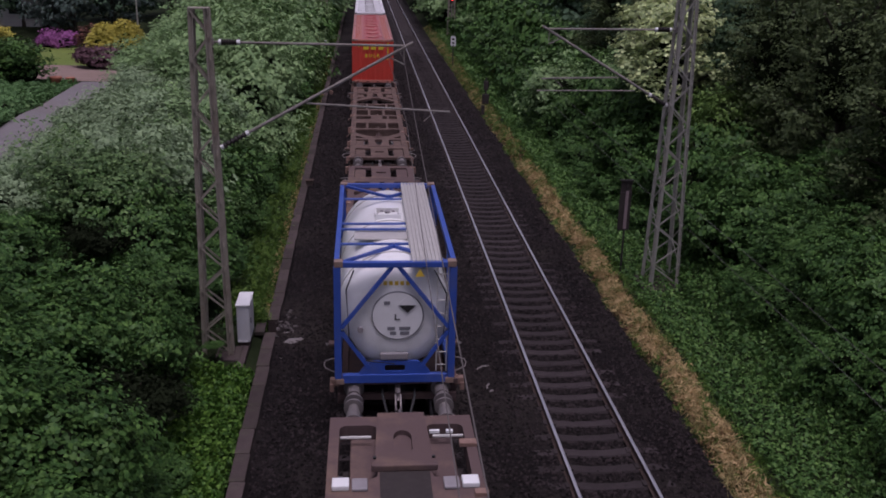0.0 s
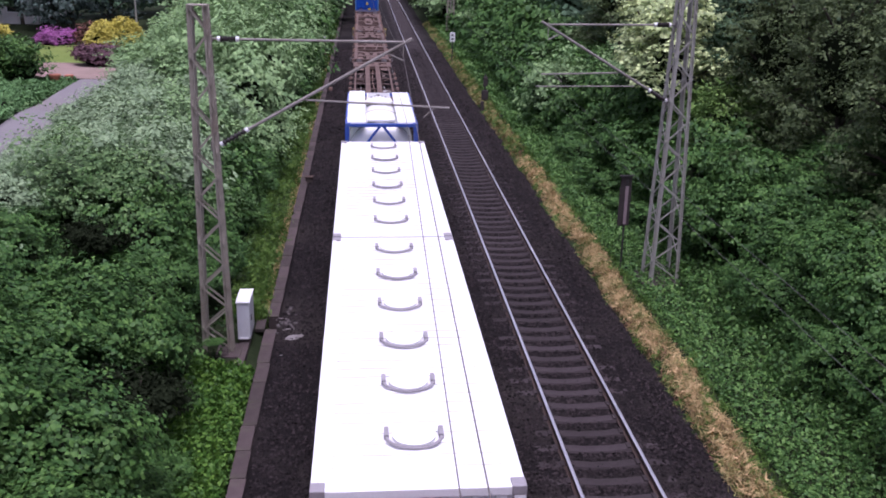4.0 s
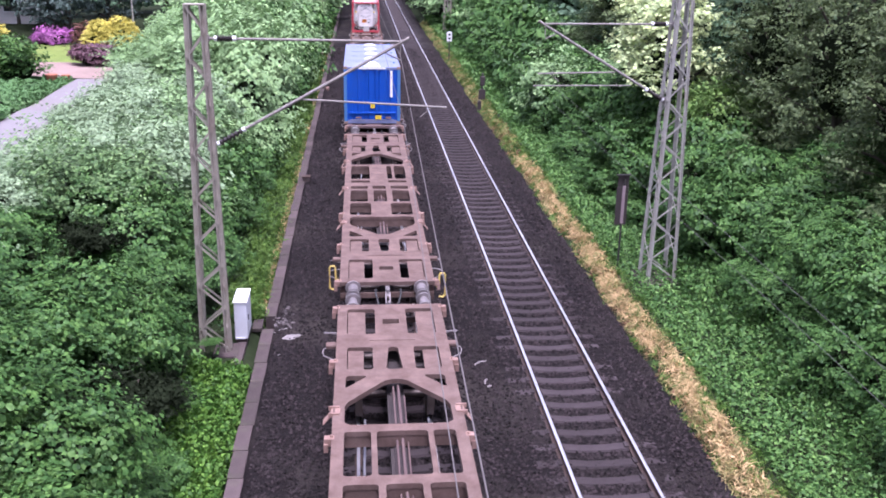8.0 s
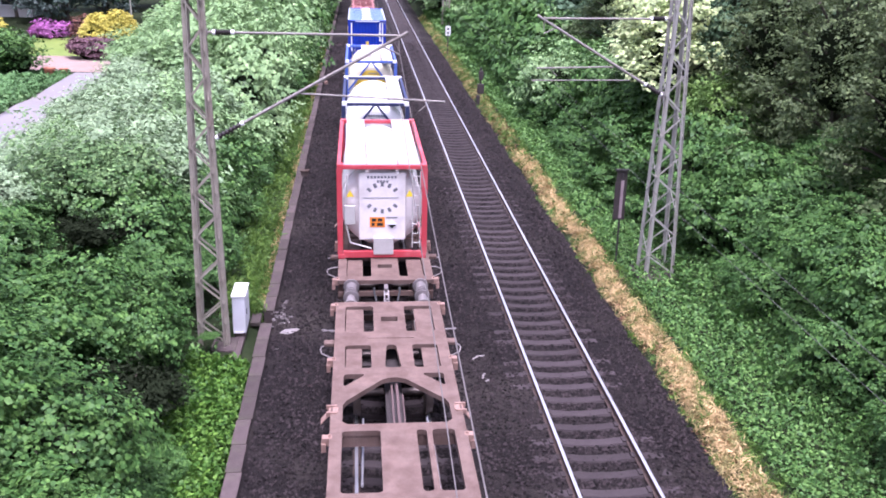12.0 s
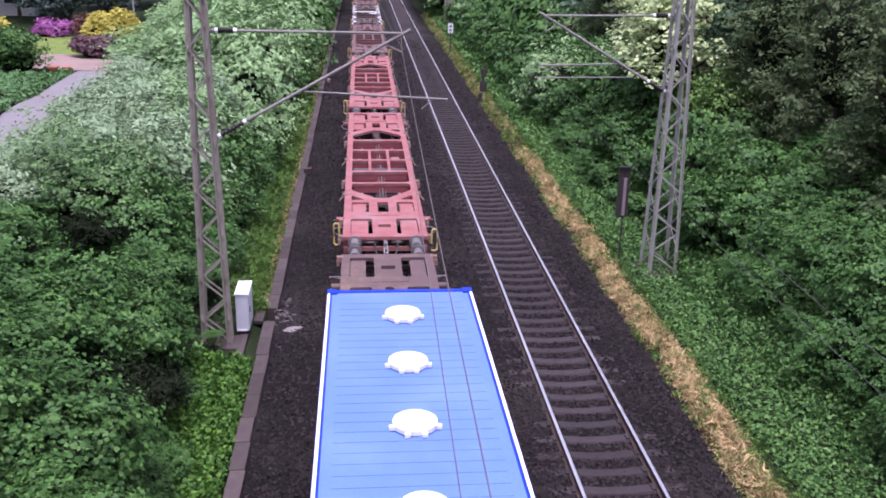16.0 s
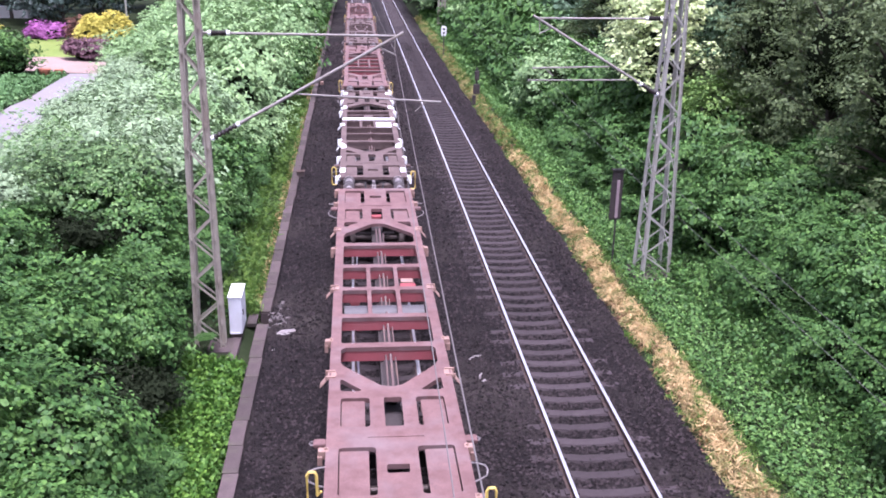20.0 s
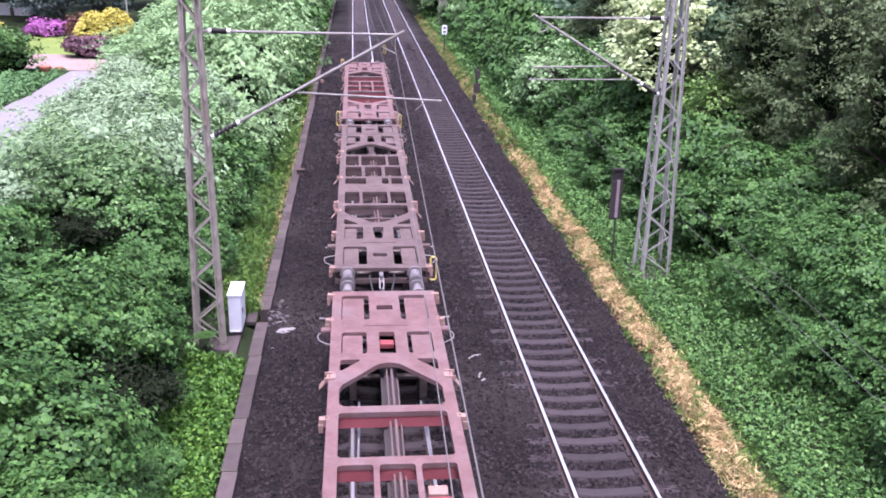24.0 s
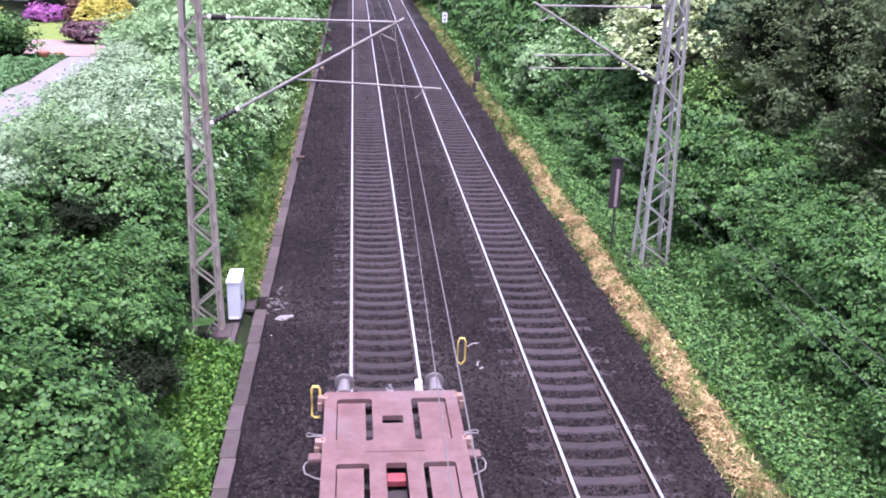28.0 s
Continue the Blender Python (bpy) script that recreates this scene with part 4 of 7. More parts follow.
    for x, y, k in ((-14.75, 46.6, 1.0), (-14.3, 47.3, 0.75)):
        t = thing("flower_pot", "terracotta garden pot beside the drive", "pot", "garden pots", (x, y, 2.33))
        part("pot", rod((0, 0, 0), (0, 0, 0.42 * k), 0.17 * k, 14, None, 0.26 * k), M["terracotta"], t)
        part("rim", rod((0, 0, 0.42 * k), (0, 0, 0.5 * k), 0.29 * k, 14), M["terracotta"], t)

    # a crumpled white bag and its loose cord
    bm = bmesh.new()
    bmesh.ops.create_icosphere(bm, subdivisions=3, radius=1.0)
    for v in bm.verts:
        k = 1 + 0.35 * noise.noise(v.co * 2.6)
        v.co = Vector((v.co.x * 0.27 * k, v.co.y * 0.1 * k * (1.2 - 0.5 * v.co.x), max(-0.03, v.co.z * 0.08 * k)))
    t = thing("crumpled_bag", "crumpled dirty-white bag lying on the ballast", "litter", at=(-1.74, 22.02, -0.22), turn=28)
    part("bag", bm, M["bag"], t, smooth=True)
    part("cord", pipe([(0.24, 0.02, 0.02), (0.32, 0.25, 0.03), (0.25, 0.5, 0.02), (0.05, 0.62, 0.01), (-0.2, 0.6, 0.0)], 0.007), M["walkway"], t, "thin pale cord")
    t = thing("cable_loop", "thin pale cable trailing over the ballast", "cable", at=(-2.2, 21.3, -0.25))
    part("cable", pipe([(0, -0.5, 0), (0.15, -0.3, 0.03), (0.35, -0.25, 0.02), (0.6, -0.05, 0.02)], 0.012), M["walkway"], t)
    for x, y, a, ln in ((2.85, 20.3, 35, 0.36), (2.86, 19.3, 80, 0.3), (2.92, 19.05, 20, 0.12)):
        t = thing("scrap_stick", "pale scrap of weathered wood between the tracks", "debris", "scraps between the tracks", (x, y, -0.215), a)
        bm = bmesh.new()
        pts = [(-ln / 2, 0, 0.01), (0, 0.02, 0.03), (ln / 2, -0.015, 0.015)]
        pipe(pts, 0.028, 6, bm)
        part("stick", bm, M["bag"], t)
    # broken concrete beside the trough
    for k in range(34):
        x, y, r = -2.02 + random.gauss(0, 0.13), 23.2 + random.gauss(0, 0.32), random.uniform(0.025, 0.07)
        bm = bmesh.new()
        bmesh.ops.create_icosphere(bm, subdivisions=1, radius=r)
        for v in bm.verts:
            v.co *= 1 + 0.5 * noise.noise(v.co * 30 + Vector((k, y, 0)))
            v.co.z *= 0.6
        tagged(finish("concrete_chunk", bm, M["rubble"]), "broken pale concrete chunk on the ballast", "rubble", "chunks beside the trough").location = (x, y, -0.2)


build_lineside()


# ---- the goods train ----
DECK = 1.155


def mirrored(holes, length):
    """The holes of the front end, and the same at the rear end."""
    return holes + [[(x, length - y) for x, y in h][::-1] for h in holes]


def both(x0, x1, y0, y1, r=0.07):
    return [rounded(x0, x1, y0, y1, r), rounded(-x1, -x0, y0, y1, r)]


def bogie(y, wagon):
    b = part("bogie", box(-0.95, 0.95, -0.16, 0.16, 0.42, 0.72, bevel=0.02), M["under"], wagon, "grimy two-axle bogie")
    b.location.y = y
    for s in (-1, 1):
        bm = box(s * 1.0 - 0.06, s * 1.0 + 0.06, -1.25, 1.25, 0.5, 0.68, bevel=0.02)
        for d in (-0.9, 0.9):
            box(s * 1.0 - 0.1, s * 1.0 + 0.1, d - 0.17, d + 0.17, 0.3, 0.62, bm)
        part("side_frame", bm, M["under"], b)
    for d in (-0.9, 0.9):
        bm = rod((-1.0, d, 0.46), (1.0, d, 0.46), 0.085, 10)
        for s in (-0.75, 0.75):
            rod((s - 0.065, d, 0.46), (s + 0.065, d, 0.46), 0.46, 28, bm)
            rod((s - math.copysign(0.085, s), d, 0.46), (s - math.copysign(0.05, s), d, 0.46), 0.49, 28, bm)
        part("wheelset", bm, M["wheel"], b, "worn steel wheelset", True)
    return b


def buffers(wagon, y, s, paint):
    """Two buffers, the coupling and the brake hoses at one end. s: -1 at the front, +1 at the rear."""
    for x in (-0.875, 0.875):
        bm = rod((x, y, 1.0), (x, y + s * 0.4, 1.0), 0.135, 16)
        rod((x, y, 1.0), (x, y + s * 0.05, 1.0), 0.2, 16, bm)
        rod((x, y + s * 0.36, 1.0), (x, y + s * 0.63, 1.0), 0.105, 16, bm)
        b = part("buffer", bm, M["buffer"], wagon, "greasy grey side buffer", True)
        part("buffer_head", rod((x, y + s * 0.62, 1.0), (x, y + s * 0.67, 1.0), 0.19, 20), M["buffer"], b, "", True)
    bm = box(-0.05, 0.05, min(y, y + s * 0.3), max(y, y + s * 0.3), 0.93, 1.05)
    pipe([(0, y + s * 0.25, 1.08), (0, y + s * 0.4, 1.06), (0, y + s * 0.45, 0.95), (0, y + s * 0.32, 0.93)], 0.03, 8, bm)
    for x in (-0.05, 0.05):
        pipe([(x, y + s * 0.3, 0.98), (x, y + s * 0.55, 0.86), (x, y + s * 0.72, 0.84)], 0.02, 6, bm)
    part("coupling", bm, M["buffer"], wagon, "screw coupling")
    for x, w in ((-0.3, -0.12), (0.34, 0.14)):
        part("brake_hose", pipe([(x, y, 0.95), (x, y + s * 0.2, 0.9), ((x + w) / 2, y + s * 0.45, 0.62), (w, y + s * 0.7, 0.72)], 0.028, 8), M["rubber"], wagon)
    part("headstock", box(-1.2, 1.2, min(y, y - s * 0.1), max(y, y - s * 0.1), 0.72, DECK - 0.31), paint, wagon)


def side_loop(wagon, x, y, s, mat, w=0.32):
    """A bent shunter's rail beside the deck."""
    k = math.copysign(1, x)
    return part("handrail", pipe([(x, y, 1.02), (x + k * 0.14, y + s * 0.03, 1.02), (x + k * 0.27, y + s * 0.06, 0.99), (x + k * 0.3, y + s * w * 0.5, 0.97),
                                  (x + k * 0.27, y + s * (w - 0.04), 0.93), (x + k * 0.1, y + s * w, 0.86), (x, y + s * (w + 0.02), 0.85)], 0.015, 6), mat, wagon, "bent steel handrail")


def tall_loop(wagon, x, y, mat):
    """An upright rail at a wagon's corner."""
    k = math.copysign(1, x)
    return part("corner_rail", pipe([(x, y, 0.98), (x + k * 0.06, y, 0.9), (x + k * 0.07, y, 1.28), (x + k * 0.1, y, 1.34), (x + k * 0.19, y, 1.34),
                                     (x + k * 0.22, y, 1.28), (x + k * 0.22, y, 0.74), (x + k * 0.17, y, 0.69), (x + k * 0.06, y, 0.7)], 0.027, 6), mat, wagon, "yellow corner rail")


def spigots(wagon, places, mat):
    """Folding container locks on the side sills, with their seats on the deck's edge."""
    for k, y in enumerate(places):
        for s in (-1, 1):
            if k % 2 or k in (0, len(places) - 1):
                bm = box(s * 1.26 - 0.09, s * 1.26 + 0.09, y - 0.07, y + 0.07, 1.0, 1.16, bevel=0.012)
                box(s * 1.32 - 0.04, s * 1.32 + 0.04, y - 0.1, y + 0.1, 0.9, 1.06, bm)
                lock = part("container_lock", bm, mat, wagon, "worn folding container lock")
                part("lock_pin", rod((s * 1.22, y, 1.158), (s * 1.22, y, 1.2), 0.035, 8, None, 0.022), mat, lock)
                continue
            bm = box(s * 1.31 - 0.1, s * 1.31 + 0.1, y - 0.11, y + 0.11, 1.12, 1.15, bevel=0.01)
            for v in bm.verts:
                v.co.z -= 1.3 * max(0.0, abs(v.co.x) - 1.24)
            for e in (-1, 1):
                box(s * 1.2 - 0.1, s * 1.2 + 0.1, y + e * 0.13 - 0.02, y + e * 0.13 + 0.02, 1.1, DECK + 0.03, bm)
            rod((s * 1.23, y - 0.16, 1.13), (s * 1.23, y + 0.16, 1.13), 0.028, 8, bm)
            lock = part("container_lock", bm, mat, wagon, "hinged container lock folded outwards")
            part("lock_seat", box(s * 1.13 - 0.05, s * 1.13 + 0.05, y - 0.1, y + 0.1, DECK + 0.002, DECK + 0.014, bevel=0.004), mat, lock)


def flat_wagon(name, label, paint, length, mid, lock_mat, lock_places, equipment, rails, panel=None, diag=4.95, inner=0.58, square=False):
    """A skeleton container wagon: pierced deck frame, end panels, centre sill, gear, bogies, buffers. Its front end is at y = 0."""
    w = thing(name, label, "container wagon", "wagons of the goods train")
    ends = both(0.36, 1.0, 0.28, 1.72) + both(0.44, 0.98, 2.42, 3.5) + [rounded(-0.19, 0.19, 0.9, 1.16, 0.03)]
    ends += [rounded(-0.17, 0.17, 2.42, 3.5, 0.04) if square else softened([(-0.1, 2.42), (0.1, 2.42), (0.17, 3.5), (-0.17, 3.5)], 0.06)]
    ends += [softened([(0.55, 3.78), (1.0, 3.78), (1.0, 4.32)], 0.06), softened([(-0.55, 3.78), (-1.0, 4.32), (-1.0, 3.78)], 0.06)]
    ends += [softened([(-0.17, 3.95), (0.17, 3.95), (1.0, diag), (1.0, 5.75), (-1.0, 5.75), (-1.0, diag)], 0.1)]
    holes = mirrored(ends, length)
    for y0, y1, cols in mid:
        for x0, x1 in cols:
            holes.append(rounded(x0, x1, y0, y1, 0.07))
    part("deck_frame", plate([(-1.22, 0), (1.22, 0), (1.22, length), (-1.22, length)], holes, DECK - 0.1, DECK), paint, w)
    beam = M["web_red"] if square else paint
    for a, b in zip([5.75] + [m[1] for m in mid], [m[0] for m in mid] + [length - 5.75]):
        part("cross_beam", box(-1.09, 1.09, a + 0.012, max(a + 0.05, b - 0.012), DECK - 0.33, DECK - 0.102), beam, w)
    for s in (-1, 1):
        bm = box(s * 1.15 - 0.06, s * 1.15 + 0.06, 0.1, length - 0.1, 0.6, DECK - 0.102)
        part("side_sill", bm, paint, w)
    panel = panel or paint
    for e in (0, 1):
        for s in (-1, 1):
            for y0, y1, x0, x1 in ((0.34, 1.69, inner, 0.985), (2.48, 3.47, inner + 0.05, 0.965)):
                a, b = (y0, y1) if not e else (length - y1, length - y0)
                part("pocket_panel", box(min(s * x0, s * x1), max(s * x0, s * x1), a, b, DECK - 0.09, DECK - 0.05, bevel=0.01), panel, w)
    for y in (2.06, length - 2.06):
        part("deck_lip", box(-0.5, 0.5, y - 0.03, y + 0.03, DECK + 0.002, DECK + 0.014, bevel=0.005), panel, w, "worn welded lip")
        for k in (-1, 1):
            part("step_bracket", box(min(k * 1.222, k * 1.45), max(k * 1.222, k * 1.45), y - 0.1, y + 0.1, DECK - 0.16, DECK - 0.06, bevel=0.03), paint, w)
        if square:
            part("brake_lever", box(-0.16, 0.16, y + 0.38 if y < 5 else y - 0.62, y + 0.62 if y < 5 else y - 0.38, 0.86, 0.98, bevel=0.02), M["gear_red"], w, "red brake lever")
    part("centre_sill", box(-0.17, 0.17, 0.15, length - 0.15, 0.52, 0.78), M["under"], w)
    bm = pipe([(0.05, 3.9, 0.98), (0.05, length / 2, 0.96), (0.05, length - 3.9, 0.98)], 0.03)
    pipe([(-0.05, 3.9, 0.96), (-0.05, length / 2, 0.93), (-0.05, length - 3.9, 0.96)], 0.02, 6, bm)
    pipe([(0.16, 4.2, 0.9), (0.14, length / 2, 0.9), (0.16, length - 4.2, 0.9)], 0.016, 6, bm)
    part("brake_pipe", bm, M["wagon_dark"], w, "brake pipes along the sill")
    part("spine_web", box(-0.1, 0.1, 3.9, length - 3.9, 0.74, 0.84), M["under"], w)
    for x in (-0.62, 0.62):
        part("brake_rod", rod((x, 4.6, 0.6), (x * 1.05, 6.9, 0.6), 0.022), M["bright_steel"], w, "bright brake rod")
        part("brake_rod", rod((x, length - 4.6, 0.6), (x * 1.05, length - 6.9, 0.6), 0.022), M["bright_steel"], w, "bright brake rod")
    equipment(w, paint)
    bogie(2.35, w)
    bogie(length - 2.35, w)
    buffers(w, 0.0, -1, paint)
    buffers(w, length, 1, paint)
    spigots(w, lock_places, lock_mat)
    for y, s in ((1.35, -1), (2.05, 1), (length - 1.35, 1), (length - 2.05, -1)):
        for x in (-1.22, 1.22):
            side_loop(w, x, y, s, M["buffer"])
    for x, y in rails:
        tall_loop(w, x, y, M["yellow_paint"])
    return w


THREE = ((-1.0, -0.4), (-0.3, 0.3), (0.4, 1.0))
FULL = ((-1.0, 1.0),)


def gear_red(w, paint):
    bm = rod((-0.95, 8.25, 0.78), (0.95, 8.25, 0.78), 0.27, 16)
    part("air_tank", bm, M["tank_steel"], w, "grey air reservoirs", True)
    part("gear_box", box(0.45, 0.85, 9.5, 9.95, 0.62, 0.98, bevel=0.02), M["gear_red"], w)
    part("gear_lid", box(0.48, 0.8, 10.0, 10.25, 0.9, 0.99, bevel=0.01), M["fitting"], w)
    part("brake_cylinder", rod((-0.7, 9.5, 0.64), (-0.7, 10.2, 0.64), 0.13, 12), M["web_red"], w, "", True)


def gear_brown(w, paint):
    part("air_tank", rod((-0.8, 9.55, 0.72), (-0.1, 9.55, 0.72), 0.2, 14), M["under"], w, "", True)
    part("gear_box", box(0.3, 0.85, 10.0, 10.55, 0.6, 0.86, bevel=0.02), M["wagon_dark"], w)
    part("brake_cylinder", rod((0.6, 6.5, 0.7), (0.6, 7.2, 0.7), 0.15, 12), M["under"], w, "", True)


def gear_dark(w, paint):
    gear_brown(w, paint)
    part("cross_tie", box(-1.0, 1.0, 4.75, 4.85, 0.9, 1.02), paint, w)


MID_RED = ((5.98, 7.35, FULL), (7.56, 9.05, THREE), (9.26, 10.66, THREE), (10.9, 12.42, FULL))
MID_A = ((5.98, 7.34, ((-1.0, -0.52), (-0.42, 0.4), (0.5, 1.0))), (8.35, 9.12, ((-1.0, -0.28), (0.28, 0.5), (0.6, 1.0))), (9.36, 10.72, ((-1.0, -0.42), (-0.3, 0.3), (0.42, 1.0))),
         (10.98, 12.42, ((-1.0, -0.52), (-0.42, 0.5), (0.6, 1.0))))
MID_B = ((5.98, 7.3, ((-1.0, -0.32), (0.32, 1.0))), (7.5, 8.9, ((-1.0, -0.42), (-0.22, 0.22), (0.42, 1.0))), (9.1, 9.5, ((-1.0, -0.4), (-0.25, 0.22), (0.38, 1.0))),
         (9.95, 10.25, ((-1.0, -0.32), (0.32, 1.0))), (10.5, 12.42, ((-1.0, -0.32), (0.32, 0.5), (0.6, 1.0))))
MID_C = ((5.98, 7.3, FULL), (7.45, 8.6, ((-1.0, 1.0),)), (8.75, 10.1, ((-1.0, -0.42), (-0.3, 0.2), (0.32, 1.0))), (10.7, 11.4, ((-1.0, -0.2), (0.2, 1.0))), (11.55, 12.42, FULL))
LOCKS = (0.12, 3.05, 5.2, 6.15, 9.2, 12.25, 13.2, 15.35, 18.28)
LEN = 18.42
LOCKS_RED = (0.16, 1.68, 4.5, 6.15, 9.2, 12.25, 13.9, LEN - 1.68, LEN - 0.16)


def spine_wagon():
    """An older wagon: two spine beams, thin side rails and cross tubes between two end plates."""
    w = thing("spine_wagon", "rusty brown two-beam skeleton container wagon, empty", "container wagon", "wagons of the goods train")
    ln, p = 16.35, M["wagon_brown"]
    for e in (0, 1):
        def f(y):
            return y if not e else ln - y
        holes = [[(x, f(y)) for x, y in h] for h in both(0.44, 0.98, 0.58, 1.62) + [rounded(-0.17, 0.17, 0.5, 0.95, 0.05)]]
        part("end_deck", plate([(-1.24, f(0)), (1.24, f(0)), (1.24, f(2.25)), (-1.24, f(2.25))], holes, DECK - 0.2, DECK), p, w)
        for s in (-1, 1):
            a, b = sorted((f(0.6), f(1.6)))
            part("pocket_panel", box(min(s * 0.6, s * 0.97), max(s * 0.6, s * 0.97), a, b, DECK - 0.1, DECK - 0.06), p, w)
            a, b = sorted((f(2.26), f(3.3)))
            part("floor_plate", box(min(s * 0.55, s * 1.0), max(s * 0.55, s * 1.0), a, b, DECK - 0.13, DECK - 0.1, bevel=0.01), p, w)
    for s in (-1, 1):
        part("spine_beam", box(s * 0.33 - 0.14, s * 0.33 + 0.14, 2.255, ln - 2.255, DECK - 0.4, DECK - 0.003, bevel=0.015), p, w)
        part("side_rail", box(s * 1.08 - 0.05, s * 1.08 + 0.05, 2.255, ln - 2.255, DECK - 0.16, DECK - 0.04), p, w)
    for y in (5.25, 7.2, 9.35, 11.15):
        bm = rod((-1.36, y, DECK - 0.1), (1.36, y, DECK - 0.1), 0.045, 10)
        part("cross_tube", bm, M["wagon_grey"], w, "grey cross tube")
        for s in (-1, 1):
            part("container_lock", box(s * 1.36 - 0.08, s * 1.36 + 0.08, y - 0.09, y + 0.09, DECK - 0.15, DECK + 0.01, bevel=0.012), M["fitting"], w, "worn folding container lock")
    for y0, y1 in ((5.2, 3.9), (9.3, 8.1), (9.4, 10.5), (11.2, 12.3)):
        for s in (-1, 1):
            part("brace", bar((s * 1.04, y0 if y0 < 8 or y0 > 9.35 else y0, DECK - 0.12), (s * 0.47, y1, DECK - 0.12), 0.045), p, w)
    for y in (3.6, 6.2, 10.2, 13.0):
        part("inner_tie", box(-0.19, 0.19, y - 0.06, y + 0.06, DECK - 0.3, DECK - 0.2), p, w)
    for e in (0.72, ln - 0.72):
        part("draw_spring", rod((0, e - 0.2, 0.98), (0, e + 0.2, 0.98), 0.1, 14), p, w, "round draw spring in its slot", True)
    part("brake_pipe", pipe([(0.0, 2.3, 0.9), (0.06, 6, 0.86), (-0.04, 9, 0.86), (0.02, ln - 2.3, 0.9)], 0.025), M["fitting"], w)
    part("air_tank", rod((0.55, 5.75, 0.75), (1.0, 5.75, 0.75), 0.2, 14), M["grey_panel"], w, "", True)
    part("gear_box", box(-1.0, -0.55, 9.9, 10.6, 0.65, 0.9), M["wagon_dark"], w)
    for x in (-0.72, 0.72):
        part("brake_rod", rod((x, 3.3, 0.7), (x, 4.8, 0.7), 0.02), M["bright_steel"], w, "bright brake rod")
    part("step_rail", pipe([(-1.24, 1.2, 0.95), (-1.5, 1.22, 0.95), (-1.52, 1.25, 0.4), (-1.52, 1.9, 0.4), (-1.5, 1.95, 0.95), (-1.24, 1.97, 0.95)], 0.02), M["wagon_grey"], w)
    part("step_rail", pipe([(1.24, ln - 1.9, 0.95), (1.5, ln - 1.9, 0.95), (1.52, ln - 1.85, 0.4), (1.52, ln - 1.2, 0.4), (1.5, ln - 1.15, 0.95), (1.24, ln - 1.1, 0.95)], 0.02), M["wagon_grey"], w)
    bogie(2.2, w)
    bogie(ln - 2.2, w)
    buffers(w, 0.0, -1, p)
    buffers(w, ln, 1, p)
    return w


def pocket_end_wagon():
    """The wagon whose rear end alone shows: a raised coupling plate, deep side pockets, white stop blocks."""
    w = thing("pocket_wagon", "dark brown pocket wagon with white stop blocks, empty", "container wagon", "wagons of the goods train")
    ln, p = LEN, M["wagon_dark"]
    holes = mirrored(both(0.45, 1.12, 0.32, 2.1, 0.14) + [rounded(-0.9, 0.9, 3.0, 8.7, 0.15)], ln)
    part("deck_frame", plate([(-1.3, 0), (1.3, 0), (1.3, ln), (-1.3, ln)], holes, DECK - 0.3, DECK), p, w)
    part("hitch_plate", plate([(-0.43, ln - 0.04), (0.43, ln - 0.04), (0.5, ln - 1.75), (-0.5, ln - 1.75)], [softened([(-0.16, ln - 1.4), (0.16, ln - 1.4), (0.16, ln - 0.85), (0.08, ln - 0.7), (-0.08, ln - 0.7), (-0.16, ln - 0.85)], 0.04)], DECK + 0.004, DECK + 0.1), M["wagon_dark"], w, "worn raised hitch plate")
    part("hitch_lip", box(-0.56, 0.56, ln - 1.9, ln - 1.76, DECK + 0.004, DECK + 0.12, bevel=0.02), p, w)
    part("hitch_well", box(-0.42, 0.42, ln - 2.9, ln - 1.91, DECK + 0.002, DECK + 0.012), M["under"], w, "greasy black well")
    for s in (-1, 1):
        part("pocket_floor", box(min(s * 0.46, s * 0.92), max(s * 0.46, s * 0.92), ln - 2.05, ln - 0.5, DECK - 0.24, DECK - 0.18, bevel=0.02), p, w)
        part("lock_bar", rod((s * 0.55, ln - 0.72, DECK - 0.02), (s * 1.1, ln - 0.72, DECK - 0.02), 0.03), M["walkway"], w)
        part("stop_block", box(min(s * 0.92, s * 1.2), max(s * 0.92, s * 1.2), ln - 2.45, ln - 2.18, DECK + 0.004, DECK + 0.1, bevel=0.02), M["white"], w, "white stop block")
        part("stop_frame", box(min(s * 0.62, s * 0.88), max(s * 0.62, s * 0.88), ln - 2.48, ln - 2.15, DECK + 0.004, DECK + 0.06, bevel=0.02), M["grey_panel"], w)
        part("hitch_bolt", rod((s * 0.5, ln - 1.66, DECK + 0.12), (s * 0.5, ln - 1.66, DECK + 0.15), 0.03), M["black"], w)
    part("lamp_bracket", box(1.0, 1.3, ln - 1.15, ln - 0.98, DECK + 0.004, DECK + 0.07), M["fitting"], w)
    part("lamp_bracket", box(1.1, 1.32, ln - 2.7, ln - 2.55, DECK + 0.004, DECK + 0.07), M["fitting"], w)
    part("pull_pin", box(0.5, 0.68, ln - 0.66, ln - 0.6, DECK, DECK + 0.05), M["white"], w)
    part("pull_pin", box(0.8, 0.92, ln - 0.66, ln - 0.6, DECK, DECK + 0.05), M["white"], w)
    part("centre_sill", box(-0.17, 0.17, 0.15, ln - 0.15, 0.5, 0.85), M["under"], w)
    bogie(2.35, w)
    bogie(ln - 2.35, w)
    buffers(w, 0.0, -1, p)
    buffers(w, ln, 1, p)
    return w


# ---- loads ----
def castings(t, length, height, mat, hw=1.22):
    for y in (0.09, length - 0.09):
        for s in (-1, 1):
            for z in (0.0, height - 0.12):
                part("corner_casting", box(s * (hw - 0.08) - 0.085, s * (hw - 0.08) + 0.085, y - 0.095, y + 0.095, z, z + 0.123, bevel=0.012), mat, t)


